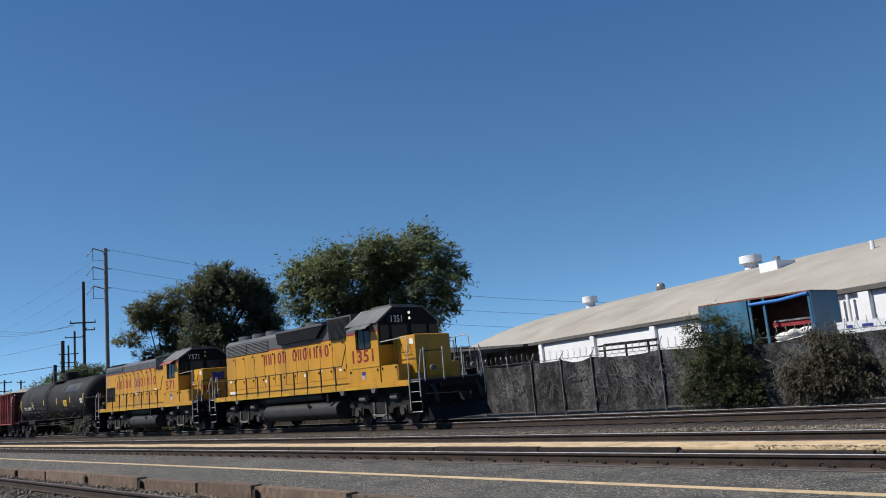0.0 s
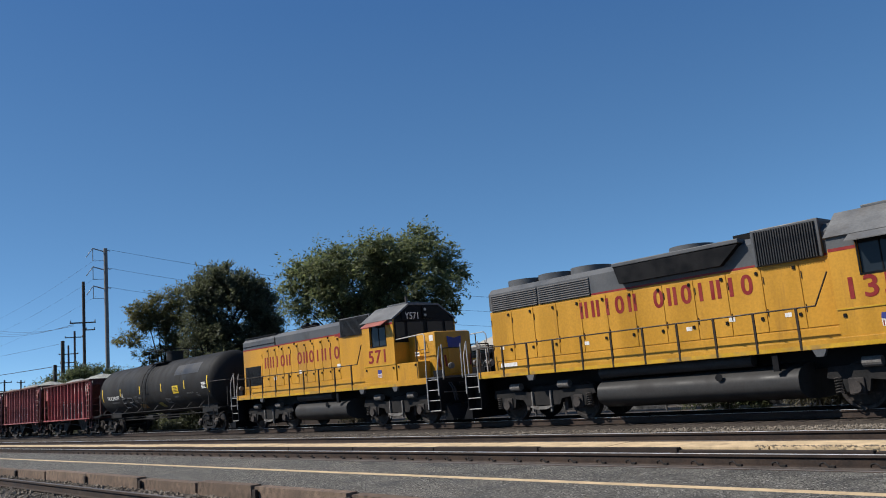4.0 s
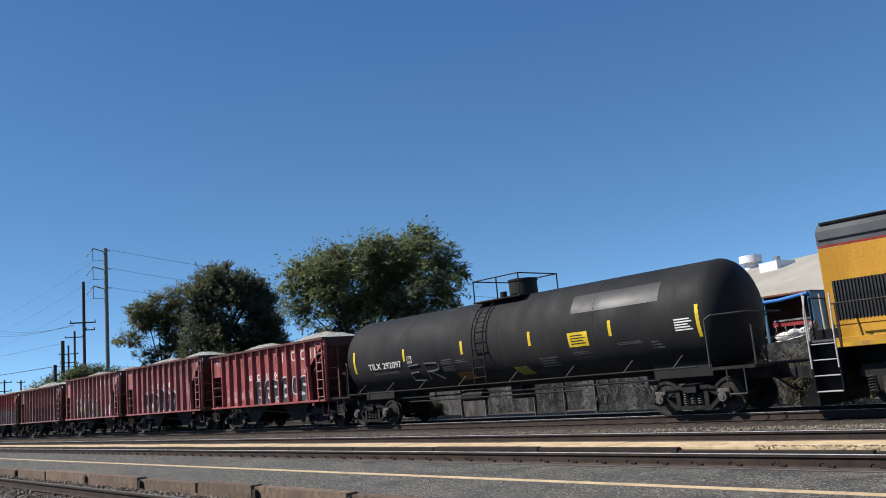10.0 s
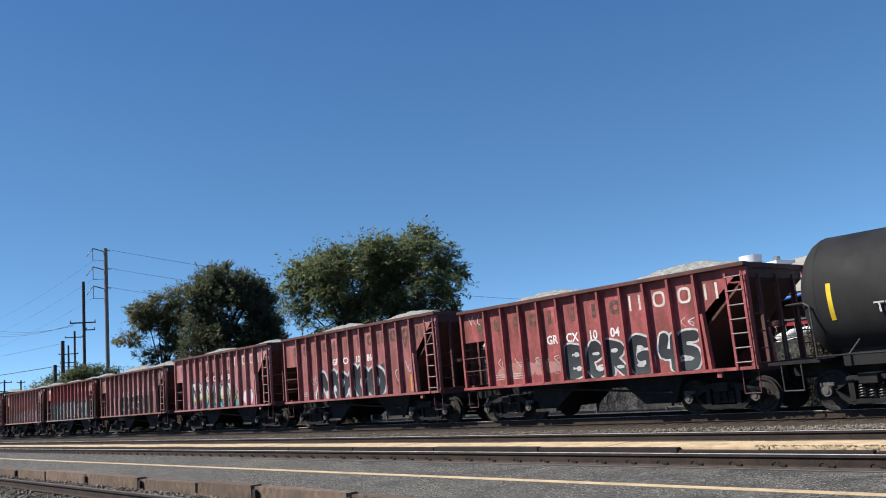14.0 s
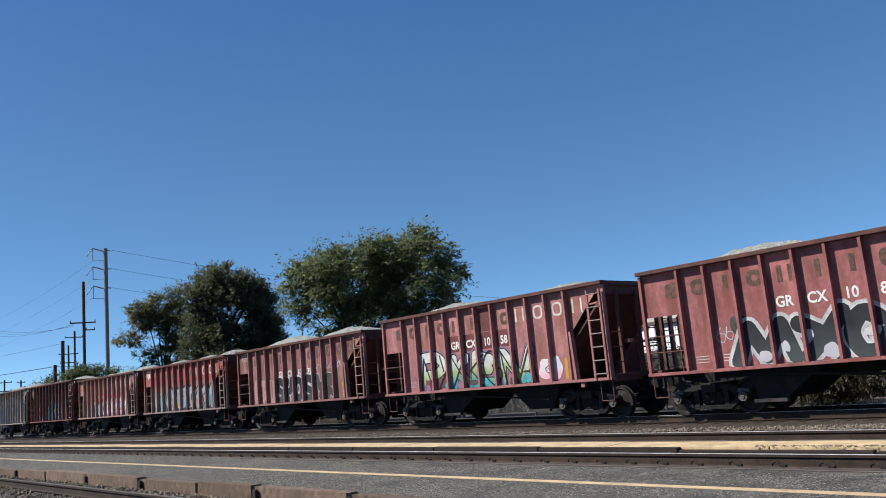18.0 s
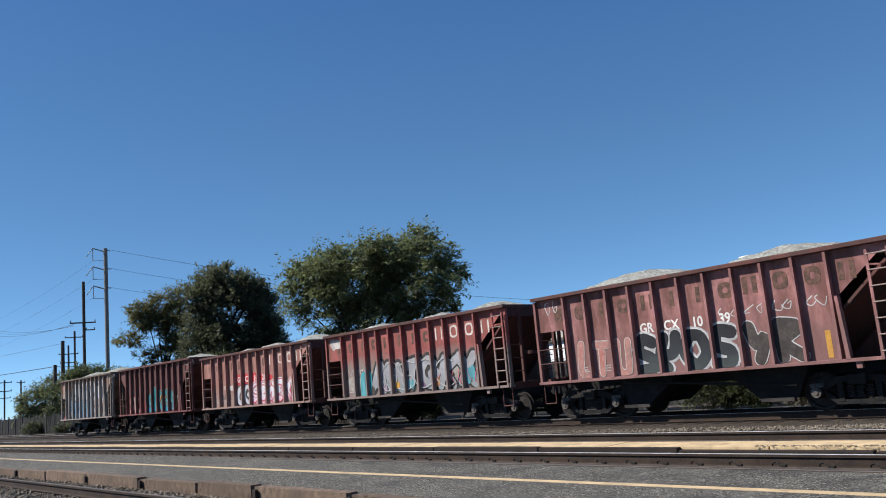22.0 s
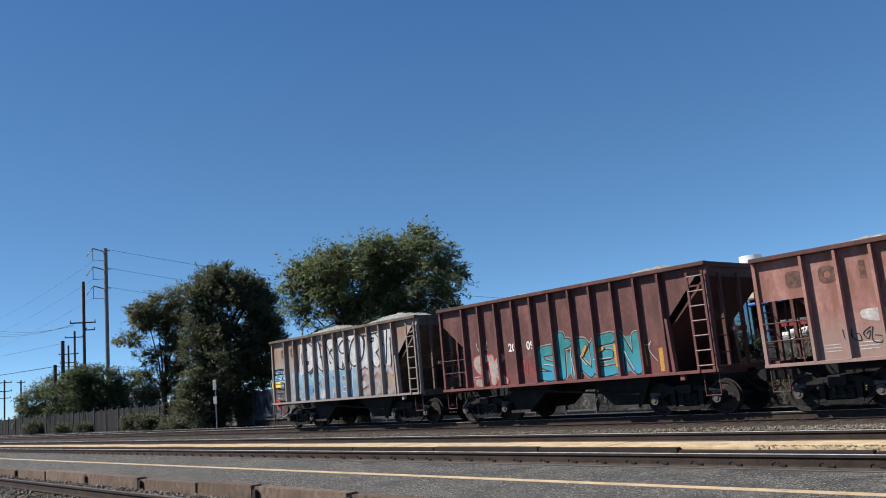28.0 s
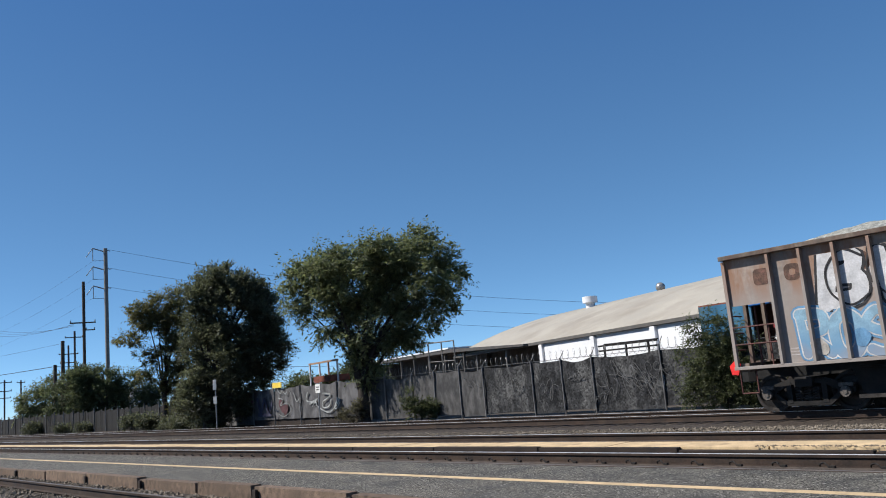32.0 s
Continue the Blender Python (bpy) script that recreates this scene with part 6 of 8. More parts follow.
one = dict(end=8.0, hood0=-7.18, cab0=3.80, cab1=5.76, nose1=7.08, hood_top=4.14, stripe=3.42, eave=3.72, peak=4.34, nose_top=3.16, win0=0.62, win1=1.48, awning=M["roof_grey"], number="1351", num_dx=0.0, num_z=2.36, shield=False, board="1351", lit=True, red=-3.08,
           truck=5.18, fuel=(-2.9, 2.7), word=(-3.6, 1.8, 2.80, 3.27), door0=0.02, door1=3.0, door_w=0.914, post=1.02, jack=(-5.2, 3.3, 5.3))
two = dict(end=7.35, hood0=-7.05, cab0=3.22, cab1=5.10, nose1=6.58, hood_top=4.12, stripe=3.58, eave=3.74, peak=4.30, nose_top=3.14, win0=0.5, win1=1.42, awning=material("awning_rust", (0.2863, 0.0954, 0.07155), 0.6, vary=0.2), number="571", num_dx=-0.05, num_z=2.27, shield=True, board="Y571", lit=False, red=-7.04,
           truck=4.53, fuel=(-1.9, 1.8), word=(-5.1, 0.95, 2.66, 3.14), door0=1.75, door1=0.9, door_w=0.62, post=1.13, jack=(-4.5, 3.0, 5.0))
LEAD = locomotive(-29.40, one, "yellow and grey diesel locomotive with lit headlights")
TRAIL = locomotive(-46.06, two, "yellow and grey diesel locomotive with rust-red awnings")
# lead: radiator shutters, dynamic brake blister, tall intake, fans
grille_panel(LEAD, -7.08, -5.12, 3.43, 3.95, -0.955, False, 0.06, "radiator shutters", "shutter")
grille_panel(LEAD, -5.05, -3.12, 3.43, 3.95, -0.955, False, 0.06, "radiator shutters", "shutter")
part("brake_blister", plate([(-1.98, 3.58), (1.04, 3.58), (1.58, 4.03), (-2.12, 4.05)], "y", -1.12, 1.12), M["loco_black"], LEAD, "dark flared dynamic brake housing")
part("blister_lid", boxes((-2.15, 1.6, -1.14, 1.14, 4.055, 4.16), bevel=0.02), M["loco_grey"], LEAD)
grille_panel(LEAD, 1.95, 3.42, 3.42, 4.22, -1.05, True, 0.06, "tall intake grille")
part("intake_box", boxes((1.88, 3.50, -1.04, 1.04, 3.40, 4.28), bevel=0.02), M["loco_grey"], LEAD)
for x in (-6.3, -5.0, -3.7):
    smooth(part("radiator_fan", rods([(x, 0, 4.1), (x, 0, 4.36)], 0.62, 28), M["loco_grey"], LEAD, "round grey roof fan"), 40)
    part("fan_grid", rods([(x, 0, 4.36), (x, 0, 4.37)], 0.52, 24), M["grille"], LEAD)
smooth(part("brake_fan", rods([(-0.3, 0, 4.15), (-0.3, 0, 4.36)], 0.6, 28), M["loco_grey"], LEAD), 40)
part("exhaust_stack", boxes((1.0, 1.5, -0.2, 0.2, 4.15, 4.38)), M["loco_black"], LEAD)
part("rear_number", boxes((-7.20, -7.18, -0.6, -0.2, 3.7, 3.9)), M["loco_black"], LEAD)
for x, z in ((-3.5, 2.05), (-0.2, 2.1), (1.0, 2.2), (2.4, 2.15), (-6.85, 2.2)):
    part("warning_label", boxes((x, x + 0.16, -0.972, -0.967, z, z + 0.1)), M["white_paint"], LEAD)
part("rear_label", boxes((-6.9, -6.2, -0.972, -0.967, 1.66, 1.78)), M["white_paint"], LEAD, "white notice on the toe board")
# trail: rear radiator opening, tall intake, horn
grille_panel(TRAIL, -6.85, -5.4, 1.95, 2.82, -0.955, True, 0.07, "square rear radiator grille")
part("grille_frame", boxes((-6.95, -6.85, -0.975, -0.95, 1.85, 2.92), (-5.4, -5.3, -0.975, -0.95, 1.85, 2.92), (-6.85, -5.4, -0.975, -0.95, 2.82, 2.92), (-6.85, -5.4, -0.975, -0.95, 1.85, 1.95)), M["armour_yellow"], TRAIL)
grille_panel(TRAIL, 1.12, 2.98, 3.48, 4.14, -1.0, True, 0.06, "tall intake grille")
part("intake_box", boxes((1.04, 3.06, -0.99, 0.99, 3.46, 4.18), bevel=0.02), M["loco_grey"], TRAIL)
part("red_wedge", plate([(0.55, 3.50), (1.02, 3.46), (1.02, 3.66), (0.78, 3.63)], "y", -0.965, -0.955), M["loco_red"], TRAIL)
for y, dx in ((-0.25, 0.0), (0.0, 0.12), (0.25, 0.0)):
    part("horn", rods([(-2.9 + dx, y, 4.30), (-2.45 + dx, y, 4.32)], 0.05, 10), M["loco_black"], TRAIL)
    smooth(part("horn_bell", rods([(-2.45 + dx, y, 4.32), (-2.42 + dx, y, 4.32)], 0.11, 14), M["loco_black"], TRAIL))
part("horn_stand", boxes((-2.8, -2.6, -0.3, 0.3, 4.11, 4.26)), M["loco_black"], TRAIL)
part("roof_hatch", boxes((-6.98, -4.1, -0.86, 0.86, 4.11, 4.17), bevel=0.01), M["loco_black"], TRAIL, "dark raised roof hatch")
part("drip_rail", boxes((-7.0, -4.1, -0.972, -0.945, 3.74, 3.77), (-4.1, -4.06, -0.975, -0.945, 3.64, 3.98)), M["loco_black"], TRAIL)
part("grab_iron", rods([(-3.6, -0.6, 4.1), (-3.6, -0.6, 4.2), (-1.2, -0.6, 4.2), (-1.2, -0.6, 4.1)], 0.012, 6), M["handrail_dark"], TRAIL)
for x in (-3.8, -2.5, -1.2, 0.1):
    part("lifting_lug", boxes((x, x + 0.06, -0.99, -0.95, 3.50, 3.58)), M["loco_black"], TRAIL)
for x, z in ((-4.3, 2.1), (-2.2, 2.25), (0.7, 2.3), (5.6, 2.35)):
    part("warning_label", boxes((x, x + 0.22, -0.972, -0.967, z, z + 0.14)), M["white_paint"], TRAIL)


# ---- fence ----
M["fabric"] = material("fabric", (0.028, 0.0285, 0.030), 0.9, vary=0.55, grain=4.0, fine=45, bump=0.6, dirt=(0.105, 0.104, 0.102), amount=0.40, reach=1.1, streak=1.8, spec=0.2)
M["tarp"] = material("tarp", (0.106, 0.104, 0.106), 0.75, vary=0.5, grain=2.5, fine=30, bump=0.3, dirt=(0.0255, 0.0247, 0.0289), amount=0.42, reach=0.8, streak=2, spec=0.3)
M["pale_mesh"] = material("pale_mesh", (0.085, 0.083, 0.082), 0.85, vary=0.5, grain=4.0, fine=45, bump=0.5, dirt=(0.032, 0.032, 0.034), amount=0.42, reach=1.3, streak=2.0, spec=0.2)
M["galvanised"] = material("galvanised", (0.2863, 0.2863, 0.2863), 0.45, metal=0.6, vary=0.25, fine=25, bump=0.05)
M["fence_post"] = material("fence_post", (0.1527, 0.1479, 0.1432), 0.55, metal=0.4, vary=0.3, bump=0.05)
M["weathered_wood"] = material("weathered_wood", (0.0163, 0.0158, 0.0158), 0.9, vary=0.4, grain=4, fine=30, bump=0.4, per_object=0.4, dirt=(0.00865, 0.00818, 0.00772), amount=0.4, reach=1.5, streak=4)
M["wire"] = material("wire", (0.18, 0.18, 0.177), 0.45, metal=0.6, vary=0.1, bump=0)
speckled(M["fabric"], 16, 0.2, 1.9)
FY = 25.5


def cloth(x0, x1, z0, z1, seed, sag=0.08, fold=0.06, y=0.0):
    """A hanging sheet with folds and a sagging top edge."""
    nx, nz = max(8, int((x1 - x0) * 6)), 14
    verts, faces = [], []
    for side in (0, 1):
        for i in range(nx + 1):
            for j in range(nz + 1):
                u, w = i / nx, j / nz
                x = x0 + (x1 - x0) * u
                top = z1 - sag * math.sin(u * math.pi) + 0.04 * noise.noise((x * 2, seed, 0))
                z = z0 + (top - z0) * w
                d = fold * noise.noise((x * 2.2 + z * 1.3, z * 0.5, seed)) + fold * 0.5 * noise.noise((x * 6 - z * 4, z, seed + 5))
                verts.append((x, y + d + side * 0.012, z))
    n = (nx + 1) * (nz + 1)
    for i in range(nx):
        for j in range(nz):
            a = i * (nz + 1) + j
            faces.append((a, a + nz + 1, a + nz + 2, a + 1))
            faces.append((n + a, n + a + 1, n + a + nz + 2, n + a + nz + 1))
    return verts, faces


def sprayed(parent, x, z, w, h, mat, y, seed, loops=2.5, r=0.018):
    rnd = random.Random(seed)
    pts = []
    p1, p2 = rnd.uniform(0, 6), rnd.uniform(0, 6)
    for i in range(60):
        u = i / 59
        pts.append((x + w * u + 0.18 * w * math.cos(u * loops * math.tau + p1), y - 0.0006 * i, z + h * 0.5 * math.sin(u * loops * math.tau + p2) * (0.6 + 0.4 * math.sin(u * 9 + p1))))
    v, f = tube(pts, r, 4)
    mesh_part("sprayed_line", v, f, mat, parent, "loose sprayed line")


fence = thing("mesh_fence", "chain-link fence hung with torn dark privacy mesh", "fence", (0, FY, 0))
posts = [11.0, 8.0, 5.0, 2.0, -1.0, -4.0, -6.5, -8.6, -11.5, -14.2, -16.94, -20.07, -21.64, -23.26, -26.2, -27.76, -29.54, -31.23, -33.4, -35.2]
for i, x in enumerate(posts):
    tall = 2.0 if x in (-27.76, -16.94) else 1.88
    bm = rods([(x, -0.05, -0.36), (x, -0.05, tall)], 0.036, 10)
    rod(bm, (x, -0.05, tall), (x, -0.05, tall + 0.05), 0.045, 10)
    part("post", bm, M["fence_post"], fence, "leaning steel post")
    part("wire_arm", rods([(x, -0.05, tall), (x, 0.22, tall + 0.32)], 0.016), M["fence_post"], fence)
for i, (a, b) in enumerate(zip(posts, posts[1:])):
    v, f = cloth(b, a, -0.22 + 0.05 * math.sin(i * 3), 1.84, i, 0.05 + 0.05 * (i % 3))
    ob = mesh_part("mesh_panel", v, f, M["fabric"] if a > -24 else M["pale_mesh"], fence, "dark privacy mesh with folds" if a > -24 else "faded grey privacy mesh with folds")
    smooth(ob, 60)
part("top_wire", rods([(-36, 0.0, 1.87), (12, 0.0, 1.87)], 0.012, 5), M["wire"], fence)
coil = []
turns = 150
for i in range(turns * 12):
    a = i * math.tau / 12
    r = 0.21 + 0.05 * noise.noise((i * 0.05, 2, 0))
    coil.append((-35.5 + 47 * i / (turns * 12), 0.1 + r * math.cos(a) * 0.6, 2.02 + r * math.sin(a) + 0.05 * noise.noise((i * 0.02, 0, 0))))
v, f = tube(coil, 0.0075, 3)
mesh_part("razor_wire", v, f, M["wire"], fence, "coiled razor wire along the top")
M["faded_spray"] = material("faded_spray", (0.135, 0.135, 0.135), 0.8, vary=0.4, fine=20, bump=0.05)
for i, (x, z, w, h) in enumerate(((-19.4, 1.2, 1.8, 0.9), (-18.6, 0.6, 1.6, 1.0), (-17.6, 1.2, 1.2, 0.7), (-20.0, 0.35, 0.8, 0.7), (-13.4, 1.1, 1.4, 0.6), (-21.3, 1.1, 0.7, 0.3), (-24.6, 0.9, 1.0, 0.8), (-27.3, 1.2, 0.7, 0.6), (-18.9, 0.9, 1.5, 1.2), (-19.8, 0.8, 0.9, 1.3), (-17.9, 0.7, 0.8, 1.2), (-12.6, 0.9, 1.0, 1.0), (-16.4, 0.7, 1.2, 1.1), (-22.9, 0.7, 0.9, 1.0))):
    sprayed(fence, x, z, w, h, M["faded_spray"], -0.062, i, 2.0 + (i % 3) * 0.7, 0.009)

M["old_plum"] = material("old_plum", (0.08595, 0.0573, 0.08595), 0.8, vary=0.4, fine=15)
M["old_white"] = material("old_white", (0.27, 0.28, 0.275), 0.8, vary=0.5, fine=15)
M["old_red"] = material("old_red", (0.08595, 0.0429, 0.0477), 0.8, vary=0.3)
M["old_blue"] = material("old_blue", (0.0477, 0.0477, 0.08115), 0.8, vary=0.3)
tarps = thing("tarp_fence", "wire fence hung with pale graffiti-covered tarpaulins", "fence", (0, FY, 0))
for x in (-37.8, -41.6, -44.6, -47.2, -50.4, -53.5, -56.5):
    part("post", rods([(x, -0.05, -0.36), (x, -0.05, 1.95)], 0.034, 10), M["fence_post"], tarps)
xs = [-35.2, -37.8, -39.4, -41.6, -44.6, -47.2, -50.4, -53.5, -56.5]
for i, (a, b) in enumerate(zip(xs, xs[1:])):
    v, f = cloth(b, a, 0.02 if i < 5 else -0.25, 1.95, 40 + i, 0.14, 0.07)
    smooth(mesh_part("tarpaulin", v, f, M["tarp"], tarps, "grey creased tarpaulin"), 60)

# dark strip added behind the hems: the shaded gap under the tarpaulins
part("base_board", boxes((-56.5, -35.25, 0.09, 0.12, -0.36, 0.2)), M["timber_dark"], tarps, "dark strip added for the shade under the tarpaulins")


def fence_paint(strokes, r, mat, y, label):
    bm = bmesh.new()
    for q, st in enumerate(strokes):
        ribbon(bm, rounded(st), r, r * 0.6, y - 0.003 * q, 0, -0.2, 1.95)
    part("sprayed_shape", bm, mat, tarps, label)


fence_paint([[(-40.72, 1.46), (-40.89, 1.04), (-40.34, 0.91), (-39.63, 1.09)], [(-40.55, 0.81), (-39.94, 0.9), (-39.68, 0.62), (-38.67, 0.28), (-37.88, 0.61), (-37.47, 1.0)], [(-39.83, 1.0), (-40.27, 0.65)]], 0.05, M["old_white"], -0.085, "swirl of faded white paint")
fence_paint([[(-39.11, 1.33), (-38.36, 1.25), (-38.77, 1.01), (-39.17, 0.87), (-39.11, 0.55), (-38.53, 0.63), (-38.3, 0.99)], [(-37.65, 1.01), (-37.98, 0.56), (-37.81, 0.46), (-37.46, 0.8)]], 0.05, M["old_white"], -0.095, "swirl of faded white paint")
fence_paint([[(-43.75, 0.95), (-43.5, 0.6), (-43.1, 0.7), (-43.3, 0.4)]], 0.26, M["old_red"], -0.085, "faded red blob of paint")
fence_paint([[(-44.0, 1.28), (-43.46, 1.15), (-43.82, 0.83), (-42.94, 0.95), (-42.67, 0.49), (-43.44, 0.16), (-43.99, 0.33)], [(-44.05, 1.79), (-43.74, 1.55), (-43.51, 1.71), (-43.15, 1.5), (-42.8, 1.75), (-42.5, 1.45)], [(-42.2, 1.5), (-41.9, 1.0), (-41.5, 1.2), (-41.6, 0.6)]], 0.03, M["old_white"], -0.10, "thin faded white lettering strokes")
fence_paint([[(-49.0, 1.32), (-47.2, 1.2)], [(-48.9, 1.0), (-48.6, 0.3), (-48.1, 1.1), (-47.9, 0.25), (-47.5, 1.1)]], 0.10, M["old_plum"], -0.085, "plum sprayed strokes")
fence_paint([[(-48.52, 0.15), (-48.3, 0.75), (-48.06, 0.55), (-47.89, 0.18)]], 0.05, M["old_white"], -0.10, "faded white sprayed strokes")
fence_paint([[(-46.6, 1.3), (-46.2, 0.5), (-45.7, 1.3), (-45.3, 0.4), (-44.8, 1.1)], [(-46.5, 0.35), (-45.0, 0.3)]], 0.12, M["old_blue"], -0.085, "faded blue sprayed strokes")
solid("yellow_sheet", boxes((-44.55, -43.5, FY - 0.14, FY - 0.11, 1.90, 2.22), bevel=0.005), SPRAY["yellow"], "yellow plastic sheet hung over the fence top", "sheet")

far_fence = thing("slat_fence", "grey weathered slat fence with posts", "fence", (0, 26.3, 0))
rnd = random.Random(8)
for i in range(150):
    x = -57 - 0.42 * i
    h = 1.55 + rnd.uniform(-0.08, 0.08)
    ob = piece("slat", "fence_slat_%d" % (i % 5), lambda: boxes((-0.20, 0.20, -0.012, 0.012, -0.36, h), bevel=0.004), M["weathered_wood"], far_fence, (x, rnd.uniform(-0.02, 0.02), 0))
for i in range(22):
    piece("post", "fence_post_far", lambda: rods([(0, -0.06, -0.36), (0, -0.06, 1.8)], 0.05, 8), M["fence_post"], far_fence, (-58 - 3.0 * i, 0, 0))
part("far_run", boxes((-260, -121, -0.02, 0.02, -0.36, 1.5)), M["weathered_wood"], far_fence)
for i, x in enumerate((-66.5, -69.0, -72.0, -98.0, -103.0)):
    sprayed(far_fence, x, 0.7, 1.8, 0.8, M["faded_spray"], -0.04, 30 + i, 3, 0.05)

# ---- warehouse with a barrel roof, turned towards the track ----
M["roof_membrane"] = material("roof_membrane", (0.331, 0.307, 0.263), 0.85, vary=0.08, grain=0.5, fine=12, bump=0.1, dirt=(0.252, 0.227, 0.191), amount=0.45, reach=0.3)
M["white_wall"] = material("white_wall", (0.641, 0.652, 0.673), 0.8, vary=0.05, grain=1, fine=15, bump=0.1, dirt=(0.492, 0.492, 0.492), amount=0.25, reach=0.5)
M["dark_eave"] = material("dark_eave", (0.0954, 0.09075, 0.08595), 0.8, vary=0.2, bump=0.1)
# dark grey of the canopy roof, also put in for shade inside the bays
M["shed_dark"] = material("shed_dark", (0.08115, 0.07635, 0.0744), 0.9, vary=0.3, bump=0.2, dirt=(0.0477, 0.0477, 0.0477), amount=0.4)
HALL = Matrix.Translation(EYE) @ Matrix.Scale(1.25, 4) @ Matrix.Translation(-EYE) @ pose(-40.786, 38.69, 0, 0, 0, math.degrees(-0.394))
hall = thing("warehouse", "white warehouse with a cream barrel roof", "warehouse", HALL)
half, rise, eave = 13.51, 2.92, 3.15
RR = (half * half + rise * rise) / (2 * rise)


def roof_z(w):
    return eave + math.sqrt(RR * RR - (half - w) ** 2) - (RR - rise)


L0, L1 = -3.47, 62.0
arc = [(2 * half * i / 40, roof_z(2 * half * i / 40)) for i in range(41)]
bm = bmesh.new()
prism(bm, arc + [(w, z - 0.16) for w, z in arc[::-1]], "x", L0, L1)
smooth(part("roof", bm, M["roof_membrane"], hall, "cream barrel roof with faint stains"), 30)
part("eave_edge", boxes((L0, L1, -0.05, 0.0, eave - 0.17, eave - 0.02)), M["dark_eave"], hall)
part("eave_soffit", boxes((L0, L1, 0.02, 0.115, eave - 0.19, eave - 0.165)), M["dark_eave"], hall)
part("front_wall", boxes((10.7, L1 - 0.4, 0.12, 0.6, -0.36, eave + 0.02)), M["white_wall"], hall, "white painted wall under the eave")
part("rear_wall", boxes((L0 + 0.4, L1 - 0.4, 2 * half - 0.5, 2 * half - 0.25, -0.36, eave)), M["white_wall"], hall)
part("inner_wall", boxes((10.7, 10.95, 0.6, 2 * half - 0.5, -0.36, eave + 0.2)), M["shed_dark"], hall)
# added dark backing: shuts out the sky and gives the bay its shade
part("bay_back", boxes((L0 - 0.8, 10.7, 3.0, 3.2, -0.36, 4.0)), M["shed_dark"], hall, "dark sheet added across the open bay for its inner shade")
gable = [(w, z - 0.17) for w, z in arc[2:-2]]
part("end_gable", plate(gable + [(gable[-1][0], 3.3), (gable[0][0], 3.3)], "x", L1 - 0.6, L1 - 0.4), M["white_wall"], hall)
part("gable_fill", plate(gable + [(gable[-1][0], 3.3), (gable[0][0], 3.3)], "x", L0 + 0.3, L0 + 0.5), M["shed_dark"], hall)
for x in (11.0, 16.9, 22.2, 27.6, 33.6, 39.5):
    col = part("pilaster", boxes((x - 0.2, x + 0.2, -0.03, 0.115, -0.36, eave - 0.2), bevel=0.01), M["white_wall"], hall, "white pilaster under the eave")
for x in (0.5, 5.6):
    part("bay_post", boxes((x - 0.1, x + 0.1, 0.2, 0.4, -0.36, eave - 0.2)), M["fence_post"], hall)
part("downpipe", rods([(32.65, -0.08, eave - 0.22), (32.65, -0.08, -0.36)], 0.05, 12), M["white_wall"], hall, "white downpipe")
part("downpipe", rods([(33.05, -0.08, eave - 0.22), (33.05, -0.08, -0.36)], 0.05, 12), M["white_wall"], hall, "white downpipe")


def roof_fan(x, w, r, h):
    z = roof_z(w)
    f = part("roof_fan", rods([(x, w, z - 0.1), (x, w, z + h * 0.45)], r * 0.62, 20), M["white_wall"], hall, "white roof exhaust fan")
    bm = rods([(x, w, z + h * 0.42), (x, w, z + h)], r, 28)
    smooth(part("fan_cowl", bm, M["white_wall"], f), 40)


roof_fan(4.8, 7.0, 0.5, 0.70)
roof_fan(18.6, 8.8, 0.56, 0.66)
box0 = part("roof_box", boxes((24.1, 25.2, 4.5, 5.5, roof_z(4.5) - 0.1, roof_z(5.5) + 0.12), bevel=0.02), M["white_wall"], hall, "white box on the roof")
part("turbine_vent", rods([(24.7, 5.0, roof_z(5.5) + 0.12), (24.7, 5.0, roof_z(5.5) + 0.34)], 0.14, 14), M["galvanised"], box0)
bm = bmesh.new()
bmesh.ops.create_uvsphere(bm, u_segments=14, v_segments=8, radius=0.30, matrix=Matrix.Translation((9.2, 9.6, roof_z(9.6) + 0.2)))
smooth(part("turbine_vent", bm, M["galvanised"], hall, "round metal turbine vent"), 30)
part("roof_pipe", rods([(30.3, 4.3, roof_z(4.3) - 0.1), (30.3, 4.3, roof_z(4.3) + 0.3)], 0.08, 10), M["white_wall"], hall)

shed = thing("open_canopy", "flat open-sided canopy with a pale roof edge", "canopy", HALL)
part("canopy_roof", plate([(-27, 3.85), (-3.5, 3.68), (9.5, 3.12), (9.5, 3.0), (-3.5, 3.42), (-27, 3.62)], "y", -0.35, 9.0), M["shed_dark"], shed, "dark canopy roof")
part("roof_edge", plate([(-27, 3.98), (-3.5, 3.80), (-3.5, 3.70), (-27, 3.86)], "y", -0.40, 8.8), M["white_wall"], shed, "bright metal roof edge")
for x in (-26.0, -21.0, -17.0, -13.0, -9.0, -5.0, -1.0):
    part("post", boxes((x - 0.07, x + 0.07, -0.2, 0.0, -0.36, 3.5)), M["dark_eave"], shed)
# dark backing and end added so the space under the canopy looks shaded
part("back_wall", plate([(-27, -0.36), (-3.5, -0.36), (-3.5, 3.43), (-27, 3.63)], "y", 2.6, 2.8), M["shed_dark"], shed, "dark sheet added under the canopy for its inner shade")
part("end_wall", boxes((-27, -26.8, -0.2, 2.6, -0.36, 3.6)), M["shed_dark"], shed)
frame_rack = thing("pipe_frame", "tall thin pipe frame beside the canopy", "frame", (0, 0, 0))
for x in (-37.4, -36.2, -35.1):
    part("upright", rods([(x, 32, -0.36), (x, 32, 3.7)], 0.04, 8), M["fence_post"], frame_rack)
